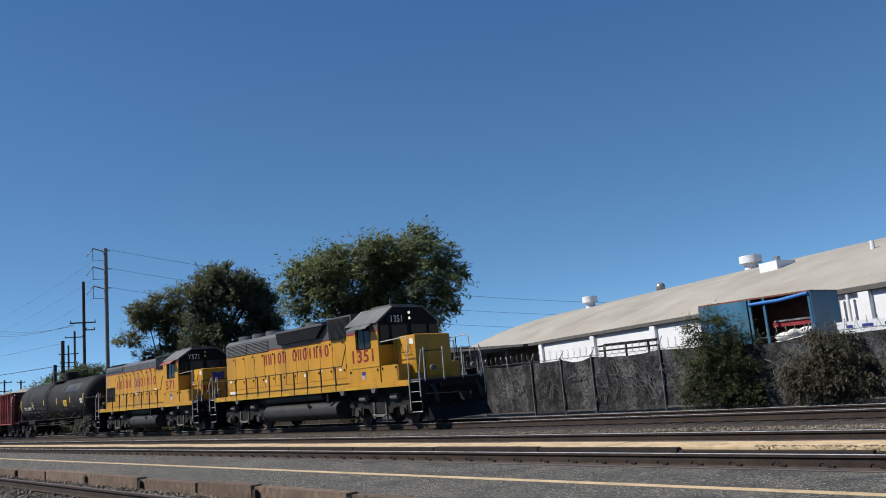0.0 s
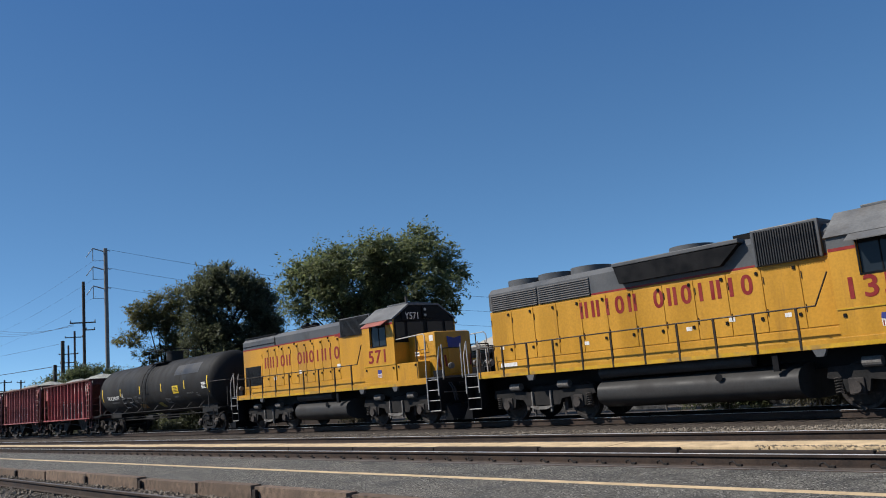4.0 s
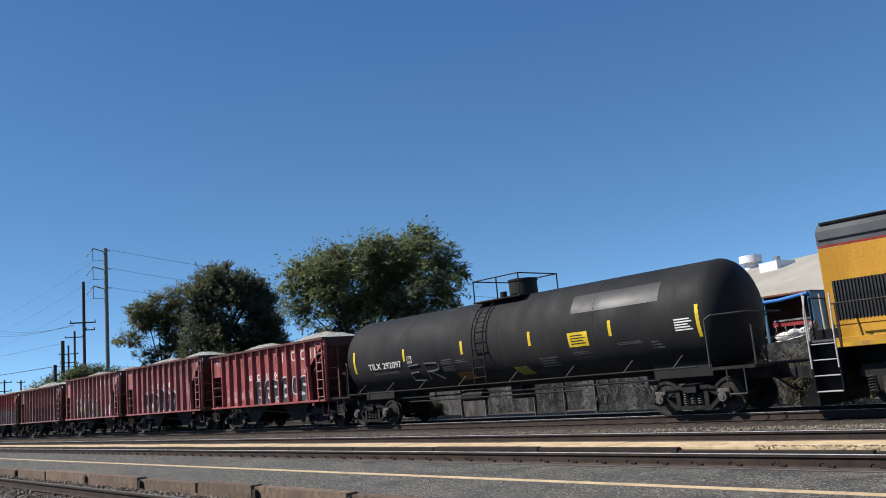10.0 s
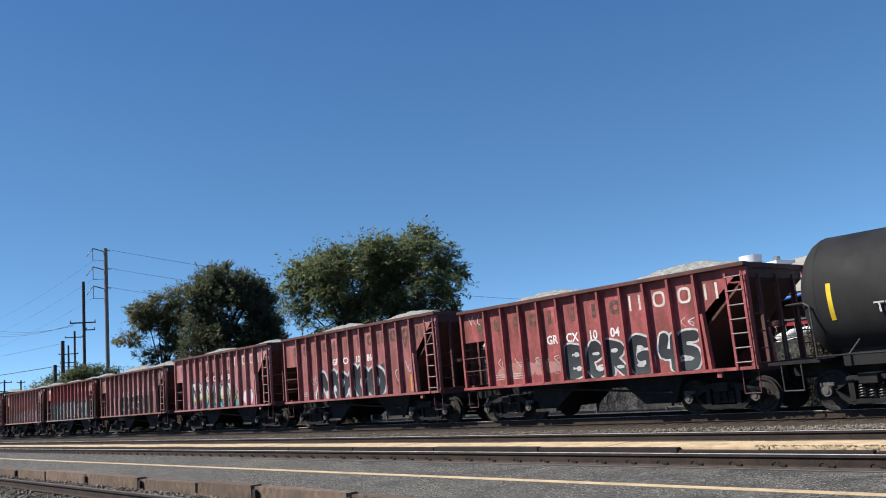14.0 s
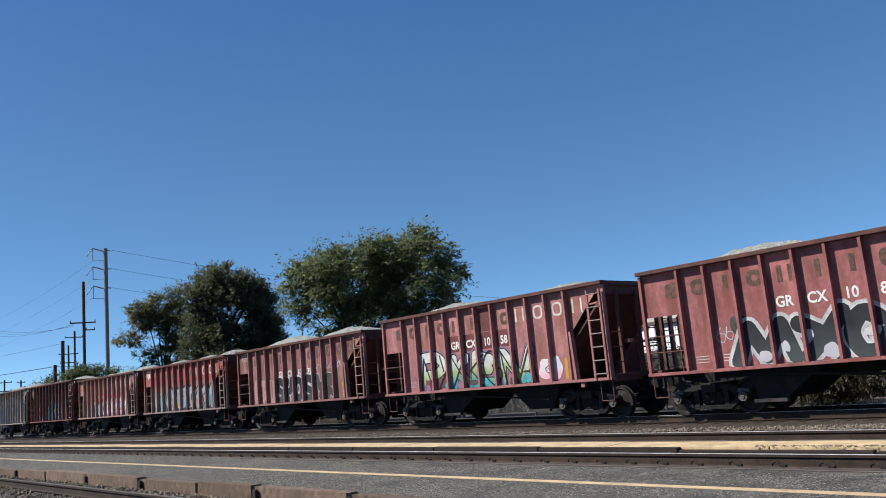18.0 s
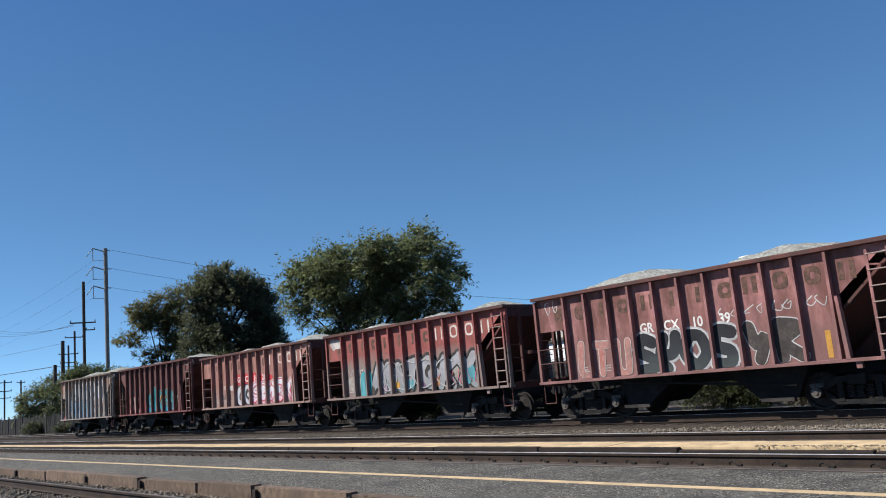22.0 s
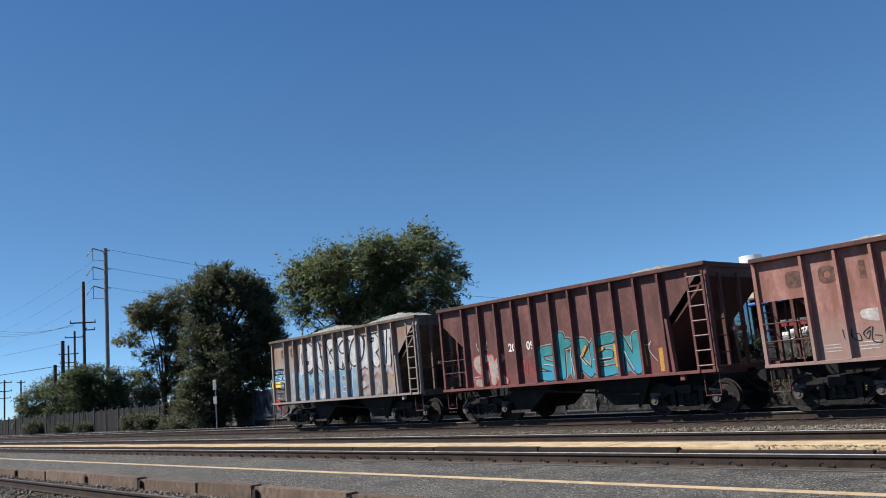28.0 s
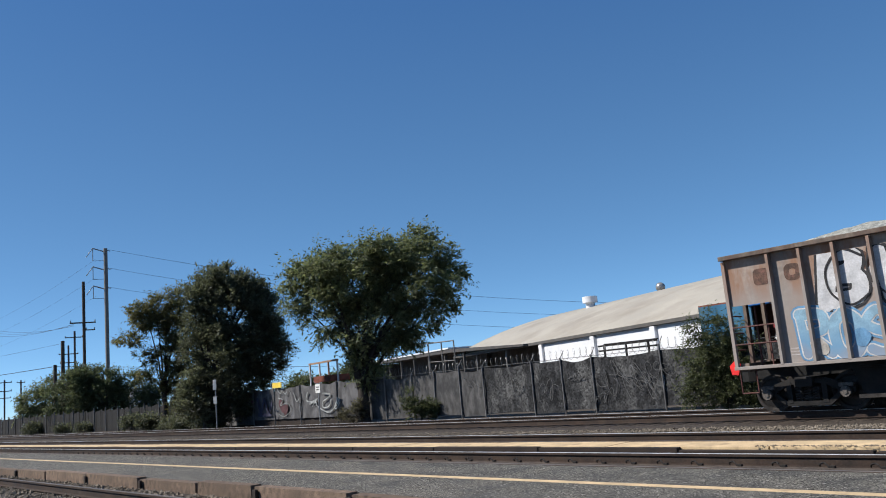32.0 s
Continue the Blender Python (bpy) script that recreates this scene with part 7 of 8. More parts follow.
part("top_bar", rods([(-39.6, 32, 3.75), (-35.1, 32, 3.7)], 0.035, 8), M["fence_post"], frame_rack)
part("mid_bar", rods([(-37.4, 32, 2.6), (-35.1, 32, 2.55)], 0.03, 8), M["fence_post"], frame_rack)

# ---- yard behind the fence ----
M["trailer_blue"] = material("trailer_blue", (0.0322, 0.135, 0.236), 0.6, vary=0.25, grain=1.5, bump=0.05, dirt=(0.0573, 0.13, 0.186), amount=0.45, reach=1.0, streak=3)
M["tarp_blue"] = material("tarp_blue", (0.02865, 0.1527, 0.4391), 0.5, vary=0.2, bump=0.2)
M["trailer_red"] = material("trailer_red", (0.2673, 0.02865, 0.03345), 0.6, vary=0.25, bump=0.05)
M["rusty_trim"] = material("rusty_trim", (0.1719, 0.0573, 0.03825), 0.8, vary=0.3, bump=0.1)
M["sack"] = material("sack", (0.5919, 0.5823, 0.5536), 0.9, vary=0.15, fine=12, bump=0.3)
trailer = thing("box_trailer", "weathered blue box trailer with an open side bay", "trailer", pose(-12.1, 28.6, 0, 0, 0, -4) @ Matrix.Translation((-0.5, 0, 0)) @ Matrix.Diagonal((0.86, 0.8, 1, 1)))
part("floor", boxes((-5.4, 0, 0, 2.4, 0.9, 1.1)), M["trailer_blue"], trailer)
part("roof", boxes((-5.4, 0, 0, 2.4, 3.38, 3.44)), M["rusty_trim"], trailer, "rusty roof edge")
part("side_panel", boxes((-5.4, -2.95, 0, 0.05, 1.1, 3.38)), M["trailer_blue"], trailer, "faded blue side panel")
part("end_panel", boxes((-0.05, 0, 0, 2.4, 1.1, 3.44)), M["trailer_blue"], trailer)
part("front_panel", boxes((-5.4, -5.35, 0, 2.4, 1.1, 3.4)), M["trailer_blue"], trailer)
part("back_panel", boxes((-5.4, 0, 2.35, 2.4, 1.1, 3.4)), M["rusty_trim"], trailer)
for x in (-2.98, -2.80, -2.12, -0.1):
    part("upright", boxes((x - 0.05, x + 0.05, -0.03, 0.06, 1.0, 3.40)), M["trailer_blue"], trailer)
smooth(part("rolled_tarp", rods([(-2.8, -0.06, 3.2), (-1.4, -0.07, 3.22), (-0.1, -0.06, 3.34)], 0.065, 12), M["tarp_blue"], trailer, "rolled bright blue tarpaulin"), 40)
part("red_rail", boxes((-2.1, -0.1, 0.5, 0.6, 2.28, 2.46)), M["trailer_red"], trailer, "red rail across the bay")
part("grey_bar", boxes((-2.0, -0.35, 0.44, 0.5, 2.46, 2.52)), M["galvanised"], trailer)
for x in (-4.6, -1.0):
    piece("wheel", "trailer_wheel", lambda: rods([(0, 0.1, 0.15), (0, 0.4, 0.15)], 0.5, 20), M["black_steel"], trailer, (x, 0, 0))
rnd = random.Random(4)
for i in range(7):
    bm = bmesh.new()
    bmesh.ops.create_uvsphere(bm, u_segments=12, v_segments=8, radius=0.3)
    bmesh.ops.scale(bm, vec=(1.2, 0.8, 0.55), verts=bm.verts)
    smooth(solid("sack", bm, M["sack"], "bulging pale sack heaped in a trailer bay", "sack", pose(-14.1 + 0.22 * i, 28.95, 1.62 + 0.03 * i + (i % 2) * 0.26, 0, rnd.uniform(-20, 20), rnd.uniform(0, 90)), group="sacks in the trailer"), 60)
banner = thing("banner", "white banner with dark print behind the fence", "banner", pose(-11.45, 27.6, 0, 0, 0, 0))
part("sheet", boxes((0, 3.2, -0.01, 0.01, 1.78, 2.16)), M["white_wall"], banner)
for x, w in ((0.3, 0.3), (0.8, 0.5), (1.5, 0.25), (1.9, 0.6)):
    part("print_bar", boxes((x, x + w * 0.7, -0.016, -0.011, 1.94, 2.04)), M["blue_paint"], banner)
for x in (0.05, 3.1):
    part("stake", rods([(x, 0.03, -0.36), (x, 0.03, 2.2)], 0.025, 8), M["fence_post"], banner)
rack = thing("lumber_rack", "dark steel lumber rack on a parked truck", "rack", (0, 0, 0))
for x in (-21.3, -20.2, -19.1):
    part("upright", rods([(x, 28, -0.36), (x, 28, 2.25)], 0.05, 8), M["black_steel"], rack)
for z in (2.08, 2.28):
    part("rail", boxes((-21.6, -18.7, 27.95, 28.05, z - 0.04, z + 0.03)), M["black_steel"], rack)
part("board", boxes((-21.4, -18.8, 28.1, 28.3, 2.32, 2.36)), M["black_steel"], rack)
M["lift_orange"] = material("lift_orange", (0.30, 0.19, 0.12), 0.6, vary=0.3, bump=0.05)
gantry = thing("yard_gantry", "orange and cream steel gantry in the yard", "gantry", pose(-50.7, 32, 0, 0, 0, -12))
for x in (0.0, 1.9, 3.6, 5.2):
    part("leg", boxes((x - 0.045, x + 0.045, -0.05, 0.05, -0.36, 3.42)), M["sack"] if x != 3.6 else M["lift_orange"], gantry)
part("beam", boxes((-0.1, 5.3, -0.07, 0.07, 3.40, 3.52)), M["lift_orange"], gantry, "orange top beam")
part("load_bed", boxes((1.9, 5.1, -0.5, 0.9, 2.1, 2.5), bevel=0.03), M["rusty_trim"], gantry)
hut = thing("white_hut", "small white hut among the bushes", "hut", pose(-103.2, 40, 0, 0, 0, 10))
part("wall", boxes((-1.8, 1.8, -1.5, 1.5, -0.36, 3.7)), M["white_wall"], hut)
part("roof", boxes((-2.0, 2.0, -1.7, 1.7, 3.7, 3.9)), M["dark_eave"], hut)


def sign_post(x, y, h, plates, label):
    s = thing("track_sign", label, "sign", (x, y, 0))
    part("post", rods([(0, 0, -0.36), (0, 0, h)], 0.035, 8), M["galvanised"], s)
    for w, z0, z1, m in plates:
        p = part("plate", boxes((-w / 2, w / 2, -0.05, -0.035, z0, z1), bevel=0.004), m, s)
        if m is M["white_paint"]:
            part("print_bar", boxes((-w * 0.3, w * 0.3, -0.054, -0.05, z0 + (z1 - z0) * 0.3, z0 + (z1 - z0) * 0.45), (-w * 0.3, w * 0.3, -0.054, -0.05, z0 + (z1 - z0) * 0.6, z0 + (z1 - z0) * 0.72)), M["dark_eave"], p)


sign_post(-45.1, 21.9, 2.72, [(0.44, 2.1, 2.67, M["galvanised"]), (0.44, 1.27, 1.71, M["galvanised"])], "grey trackside sign on a thin post")
sign_post(-38.27, 24.6, 1.95, [(0.46, 1.38, 1.86, M["white_paint"]), (0.36, 1.9, 2.16, M["rusty_trim"])], "small white notice on a twin post")

# ---- poles and wires ----
M["pole_wood"] = material("pole_wood", (0.07155, 0.0525, 0.04005), 0.9, vary=0.35, grain=4, fine=20, bump=0.3)
M["pole_steel"] = material("pole_steel", (0.191, 0.1765, 0.1575), 0.7, vary=0.2, bump=0.05)
M["cable"] = material("cable", (0.01905, 0.01905, 0.01905), 0.6, vary=0.1, bump=0)


def pole(x, y, h, r, mat, arms=(), label="tall wooden utility pole with crossarms"):
    p = thing("utility_pole", label, "pole", pose(x, y, 0, 0, 0, facing(x, y)))
    smooth(part("shaft", rods([(0, 0, -0.4), (0, 0, h)], r, 14), mat, p), 40)
    for z, w0, w1, t in arms:
        part("crossarm", boxes((w0, w1, -t, t, z - t, z + t)), M["pole_wood"], p)
        for q in (w0 + 0.1, w1 - 0.1):
            part("insulator", rods([(q, 0, z + t), (q, 0, z + t + 0.3)], 0.09, 8), M["galvanised"], p)
    return p


p1 = pole(-131.8, 46, 27.4, 0.31, M["pole_steel"], (), "tall steel transmission pole with three side arms")
for z in (26.9, 23.9, 20.8):
    part("side_arm", rods([(-0.25, 0, z), (-1.9, 0, z + 0.55)], 0.09, 8), M["pole_steel"], p1)
    part("insulator_string", rods([(-1.9, 0, z + 0.55), (-2.9, 0, z - 0.9)], 0.06, 8), M["galvanised"], p1)
    part("insulator_string", rods([(-1.9, 0, z + 0.55), (-1.9, 0, z - 1.5)], 0.06, 8), M["galvanised"], p1)
    part("jumper", rods([(-1.95, 0, z - 1.5), (-0.3, 0, z - 1.5)], 0.035, 6), M["cable"], p1)
    part("post_insulator", rods([(0.25, 0, z + 0.2), (0.7, 0, z + 0.05)], 0.07, 8), M["galvanised"], p1)
pole(-124.1, 40, 20.7, 0.22, M["pole_wood"], ((14.6, -1.9, 1.6, 0.09), (13.5, 0.2, 1.5, 0.07)))
pole(-95.6, 28.5, 9.57, 0.2, M["pole_wood"], (), "short dark tarred utility pole")
pole(-99.4, 28.8, 7.16, 0.2, M["pole_wood"], (), "short dark tarred utility pole")
pole(-192.6, 60, 20.0, 0.22, M["pole_wood"], ((18.6, -2.0, 1.7, 0.1),))
pole(-229.9, 70, 19.8, 0.24, M["pole_wood"], ((17.5, -2.4, 2.4, 0.12), (15.2, -2.1, 2.1, 0.12)))
pole(-253.2, 60, 12.6, 0.22, M["pole_wood"], ((11.9, -1.8, 1.8, 0.12), (9.5, -1.8, 1.8, 0.12), (7.6, -1.6, 1.6, 0.1)))
pole(-236.6, 60, 11.6, 0.2, M["pole_wood"], ((11.0, -1.0, 1.0, 0.1),))
wires = thing("overhead_wires", "thin overhead wires strung between poles", "wires", (0, 0, 0))


def wire(a, b, sag, r=0.025):
    pts = []
    for i in range(25):
        u = i / 24
        p = Vector(a).lerp(Vector(b), u)
        p.z -= sag * 4 * u * (1 - u)
        pts.append(p)
    v, f = tube(pts, r, 4)
    mesh_part("wire", v, f, M["cable"], wires)


for z, ze in ((27.0, 10.74), (24.0, 8.7), (20.9, 6.7)):
    wire((-130.6, 46, z), (-74.0, 110, ze), 1.9, 0.028)
    wire((-134.9, 45.4, z - 0.9), (-260.0, 46, z - 2.0), 2.0, 0.012)
for dz in (0, 0.5, 1.0):
    wire((-128.5, 40, 14.9 - dz * 0.3), (-230, 48, 24.0 + dz * 2), 1.5, 0.022)
wire((-95.6, 28.5, 9.3), (-330, 44, 22), 1.0, 0.016)
wire((-99.4, 28.8, 7.0), (-320, 40, 15.5), 0.6, 0.05)
wire((-99.4, 28.8, 7.0), (-91.5, 95, 3.7), 0.4, 0.03)


# ---- trees and bushes ----
def leaf_material(name, col, back, vary=0.3):
    m = bpy.data.materials.new(name)
    m.use_nodes = True
    n, l = m.node_tree.nodes, m.node_tree.links
    b = n["Principled BSDF"]
    geo = n.new("ShaderNodeNewGeometry")
    ramp = n.new("ShaderNodeValToRGB")
    ramp.color_ramp.elements[0].color = (*[c * (1 - vary) for c in col], 1)
    ramp.color_ramp.elements[1].color = (*[c * (1 + vary) for c in back], 1)
    l.new(geo.outputs["Random Per Island"], ramp.inputs[0])
    co = n.new("ShaderNodeTexCoord")
    big = n.new("ShaderNodeTexNoise")
    big.inputs["Scale"].default_value, big.inputs["Detail"].default_value = 0.5, 3
    l.new(co.outputs["Object"], big.inputs["Vector"])
    mix = n.new("ShaderNodeMix")
    mix.data_type, mix.blend_type = "RGBA", "MULTIPLY"
    mix.inputs[0].default_value = 0.6
    l.new(ramp.outputs[0], mix.inputs[6])
    l.new(big.outputs[0], mix.inputs[7])
    l.new(mix.outputs[2], b.inputs["Base Color"])
    b.inputs["Roughness"].default_value = 0.6
    b.inputs["Specular IOR Level"].default_value = 0.3
    tr = n.new("ShaderNodeBsdfTranslucent")
    thin = n.new("ShaderNodeMix")
    thin.data_type, thin.blend_type = "RGBA", "MULTIPLY"
    thin.inputs[0].default_value = 1.0
    l.new(mix.outputs[2], thin.inputs[6])
    thin.inputs[7].default_value = (1.8, 1.9, 1.5, 1)
    l.new(thin.outputs[2], tr.inputs[0])
    sh = n.new("ShaderNodeMixShader")
    sh.inputs[0].default_value = 0.42
    l.new(b.outputs[0], sh.inputs[1])
    l.new(tr.outputs[0], sh.inputs[2])
    l.new(sh.outputs[0], n["Material Output"].inputs[0])
    return m


LEAF = {"walnut": leaf_material("walnut_leaf", (0.095, 0.122, 0.062), (0.178, 0.188, 0.100)), "oak": leaf_material("oak_leaf", (0.086, 0.094, 0.064), (0.128, 0.132, 0.088)),
        "tan": leaf_material("yellowing_leaf", (0.090, 0.095, 0.042), (0.150, 0.132, 0.060)), "hedge": leaf_material("hedge_leaf", (0.082, 0.102, 0.055), (0.120, 0.135, 0.076)), "willow": leaf_material("willow_leaf", (0.125, 0.145, 0.070), (0.170, 0.180, 0.094)),
        "vine": leaf_material("vine_leaf", (0.070, 0.088, 0.042), (0.112, 0.122, 0.062)), "dry": leaf_material("dry_leaf", (0.085, 0.080, 0.056), (0.145, 0.128, 0.090))}
M["bark"] = material("bark", (0.045, 0.037, 0.031), 0.95, vary=0.4, grain=6, fine=25, bump=0.6)


def foliage(lobes, per_area, leaves, size, spread, seed, droop=0.0, gaps=0.15, tufts=8, grain=1.0):
    """Leaf blades in sprays, gathered in tufts over the lobes (right, depth, up, radius)."""
    rng = np.random.default_rng(seed)
    centres, outs = [], []
    for a, b, c, r in lobes:
        for k in range(tufts):
            way = rng.normal(size=3)
            way /= np.linalg.norm(way)
            if way[2] < -0.5:
                way[2] *= -0.6
            tr = r * rng.uniform(0.26, 0.5) * grain
            tc = np.array((a, b, c)) + way * r * rng.uniform(0.45, 1.0) * np.array((1, 1, 0.88))
            if rng.random() < gaps:
                continue
            n = max(3, int(per_area * tr * tr * 1.5))
            d = rng.normal(size=(n, 3))
            d[:, 2] += 0.35
            d /= np.linalg.norm(d, axis=1)[:, None]
            p = tc + d * (tr * (0.25 + 0.8 * rng.random(n) ** 0.6))[:, None] * np.array((1.15, 1.15, 0.72))
            centres.append(p)
            outs.append(d * 0.6 + way * 0.4)
    p, d = np.concatenate(centres), np.concatenate(outs)
    n = len(p) * leaves
    c = np.repeat(p, leaves, 0) + rng.normal(size=(n, 3)) * spread
    out = np.repeat(d, leaves, 0)
    tip = out + rng.normal(size=(n, 3)) * 0.7 + np.array((0, 0, -droop))
    tip /= np.linalg.norm(tip, axis=1)[:, None]
    side = np.cross(tip, rng.normal(size=(n, 3)) * 0.6 + np.array((0, 0, 1.0)))
    side /= np.linalg.norm(side, axis=1)[:, None]
    s = (size * (0.6 + 0.8 * rng.random(n)))[:, None]
    v = np.stack([c, c + tip * s * 0.45 + side * s * 0.2, c + tip * s, c + tip * s * 0.45 - side * s * 0.2], 1).reshape(-1, 3)
    f = (np.arange(n)[:, None] * 4 + np.array((0, 1, 2, 3))[None]).tolist()
    return v.tolist(), f


def tree(label, x, y, turn, lobes, leaf, trunk_r, fork, seed, per_area=55, leaves=14, size=0.2, spread=0.22, limbs=True, droop=0.2, category="tree", gaps=0.15, name="tree", tufts=9, grain=1.0):
    t = thing(name, label, category, pose(x, y, -0.34, 0, 0, turn))
    rnd = random.Random(seed)
    if limbs:
        bm = rods([(0, 0, 0), (0.05, 0, fork * 0.5)], trunk_r, 12)
        rod(bm, (0.05, 0, fork * 0.5), (0, 0, fork), trunk_r * 0.95, 12, trunk_r * 0.75)
        rod(bm, (0, 0, -0.05), (0, 0, 0.25), trunk_r * 1.35, 12, trunk_r)
        smooth(part("trunk", bm, M["bark"], t), 60)
        for a, b, c, r in lobes:
            if c < fork + 0.3:
                continue
            mid = Vector((a * 0.35 + rnd.uniform(-0.2, 0.2), b * 0.4, fork + (c - fork) * 0.45))
            end = Vector((a, b, c))
            k = trunk_r * 0.24
            bm = bmesh.new()
            rod(bm, (0, 0, fork * 0.8), mid, k, 7, k * 0.7)
            rod(bm, mid, end, k * 0.7, 7, k * 0.3)
            for q in range(5):
                e = end + Vector((rnd.uniform(-1, 1), rnd.uniform(-1, 1), rnd.uniform(-0.4, 1))) * r * 0.8
                s = mid.lerp(end, rnd.uniform(0.4, 1.0))
                rod(bm, s, e, k * 0.25, 5, k * 0.08)
            part("limb", bm, M["bark"], t)
    else:
        for k in range(5):
            a, b, c, r = lobes[k % len(lobes)]
            part("stem", rods([(rnd.uniform(-0.3, 0.3), rnd.uniform(-0.1, 0.2), 0), (a * 0.5, b * 0.5, c * 0.5), (a, b, c + r * 0.4)], 0.022, 6), M["bark"], t)
    v, f = foliage(lobes, per_area, leaves, size, spread, seed, droop, gaps, tufts, grain)
    mesh_part("crown", v, f, LEAF[leaf], t, "crown of many small leaves")
    return t


def sprays(volumes, count, tuft, twigs, leaflets, length, seed, droop, shell, clump=1):
    """Feathered sprays of leaflets in tufts, gathered clump by clump, through ellipsoids (right, depth, up, and their half sizes); also the tufts' places."""
    rng = np.random.default_rng(seed)
    vol = np.array(volumes, float)
    share = vol[:, 3] * vol[:, 5]
    pick = rng.choice(len(vol), count, p=share / share.sum())
    way = rng.normal(size=(count, 3))
    way /= np.linalg.norm(way, axis=1)[:, None]
    deep = shell + (1 - shell) * rng.random(count) ** 0.7
    tufts = vol[pick, :3] + way * deep[:, None] * vol[pick, 3:]
    lead = (np.arange(count) // clump) * clump
    tufts = np.where(np.arange(count)[:, None] == lead[:, None], tufts, tufts[lead] + rng.normal(size=(count, 3)) * tuft * np.array((0.55, 0.5, 0.3)))
    way = way[lead]
    size = tuft * (0.6 + 0.8 * rng.random(count))
    base = np.repeat(tufts, twigs, 0) + rng.normal(size=(count * twigs, 3)) * np.repeat(size, twigs)[:, None] * np.array((0.34, 0.34, 0.24))
    axis = np.repeat(way, twigs, 0) * 0.7 + rng.normal(size=(count * twigs, 3)) * 0.6 + np.array((0, 0, 0.15 - droop))
    axis /= np.linalg.norm(axis, axis=1)[:, None]
    reach = np.repeat(size, twigs) * (0.5 + 0.7 * rng.random(count * twigs))
    n = len(base) * leaflets
    step = np.tile(np.arange(leaflets) / leaflets, len(base))
    hand = np.tile(np.where(np.arange(leaflets) % 2, 1.0, -1.0), len(base))
    ax = np.repeat(axis, leaflets, 0)
    c = np.repeat(base, leaflets, 0) + ax * (np.repeat(reach, leaflets) * step)[:, None]
    across = np.cross(ax, np.array((0, 0, 1.0)) + rng.normal(size=(n, 3)) * 0.35)
    across /= np.linalg.norm(across, axis=1)[:, None] + 1e-6
    tip = ax * 0.6 + across * hand[:, None] * 0.8 + rng.normal(size=(n, 3)) * 0.25 + np.array((0, 0, -0.5 * droop))
    tip /= np.linalg.norm(tip, axis=1)[:, None]
    flat = np.cross(tip, rng.normal(size=(n, 3)) * 0.5 + np.array((0, 0, 1.0)))
    flat /= np.linalg.norm(flat, axis=1)[:, None] + 1e-6
    s = (length * (0.6 + 0.8 * rng.random(n)))[:, None]
    v = np.stack([c, c + tip * s * 0.4 + flat * s * 0.19, c + tip * s, c + tip * s * 0.4 - flat * s * 0.19], 1).reshape(-1, 3)
    f = (np.arange(n)[:, None] * 4 + np.array((0, 1, 2, 3))[None]).tolist()
    return v.tolist(), f, tufts


def big_tree(label, x, y, turn, volumes, leaf, trunk_r, fork, seed, count, tuft=0.6, twigs=16, leaflets=10, length=0.17, droop=0.3, shell=0.35, limbs=14, name="tree", clump=1):
    """A tapered trunk that forks into rising limbs with twigs, under a crown of feathered sprays."""
    t = thing(name, label, "tree" if name == "tree" else ("bushes" if name == "thicket" else name), pose(x, y, -0.34, 0, 0, turn))
    v, f, tufts = sprays(volumes, count, tuft, twigs, leaflets, length, seed, droop, shell, clump)
    mesh_part("crown", v, f, LEAF[leaf], t, "crown of many small leaves")
    rnd = random.Random(seed)
    bm = rods([(0, 0, 0), (0.05, 0, fork * 0.5)], trunk_r, 12)
    rod(bm, (0.05, 0, fork * 0.5), (0, 0, fork), trunk_r * 0.95, 12, trunk_r * 0.8)
    rod(bm, (0, 0, -0.05), (0, 0, 0.3), trunk_r * 1.4, 12, trunk_r)
    smooth(part("trunk", bm, M["bark"], t), 60)
    ends = sorted((Vector(p) for p in tufts if p[2] > fork + (1.0 if fork > 0.5 else 0.0)), key=lambda p: math.atan2(p.x, p.z - fork))
    mains = [ends[int((i + 0.5) * len(ends) / limbs)] for i in range(limbs)]
    for i, end in enumerate(mains):
        root = Vector((rnd.uniform(-0.6, 0.6) * trunk_r, rnd.uniform(-0.6, 0.6) * trunk_r, fork * rnd.uniform(0.8, 1.0)))
        bend = [root, root.lerp(end, 0.35) + Vector((-0.08 * end.x, 0, 0.05 * end.z)), root.lerp(end, 0.7) + Vector((-0.05 * end.x, rnd.uniform(-0.2, 0.2), 0.03 * end.z)), end]
        bm = bmesh.new()
        k = trunk_r * rnd.uniform(0.26, 0.4)
        for q, (p0, p1) in enumerate(zip(bend, bend[1:])):
            rod(bm, p0, p1, k * (1 - 0.28 * q), 7, k * (0.72 - 0.28 * q))
        for p in ends[i::limbs][:9]:
            near = min(bend[1:], key=lambda w: (w - p).length)
            if 0.3 < (near - p).length < 4:
                rod(bm, near, p, k * 0.2, 5, k * 0.07)
        part("limb", bm, M["bark"], t)
    return t


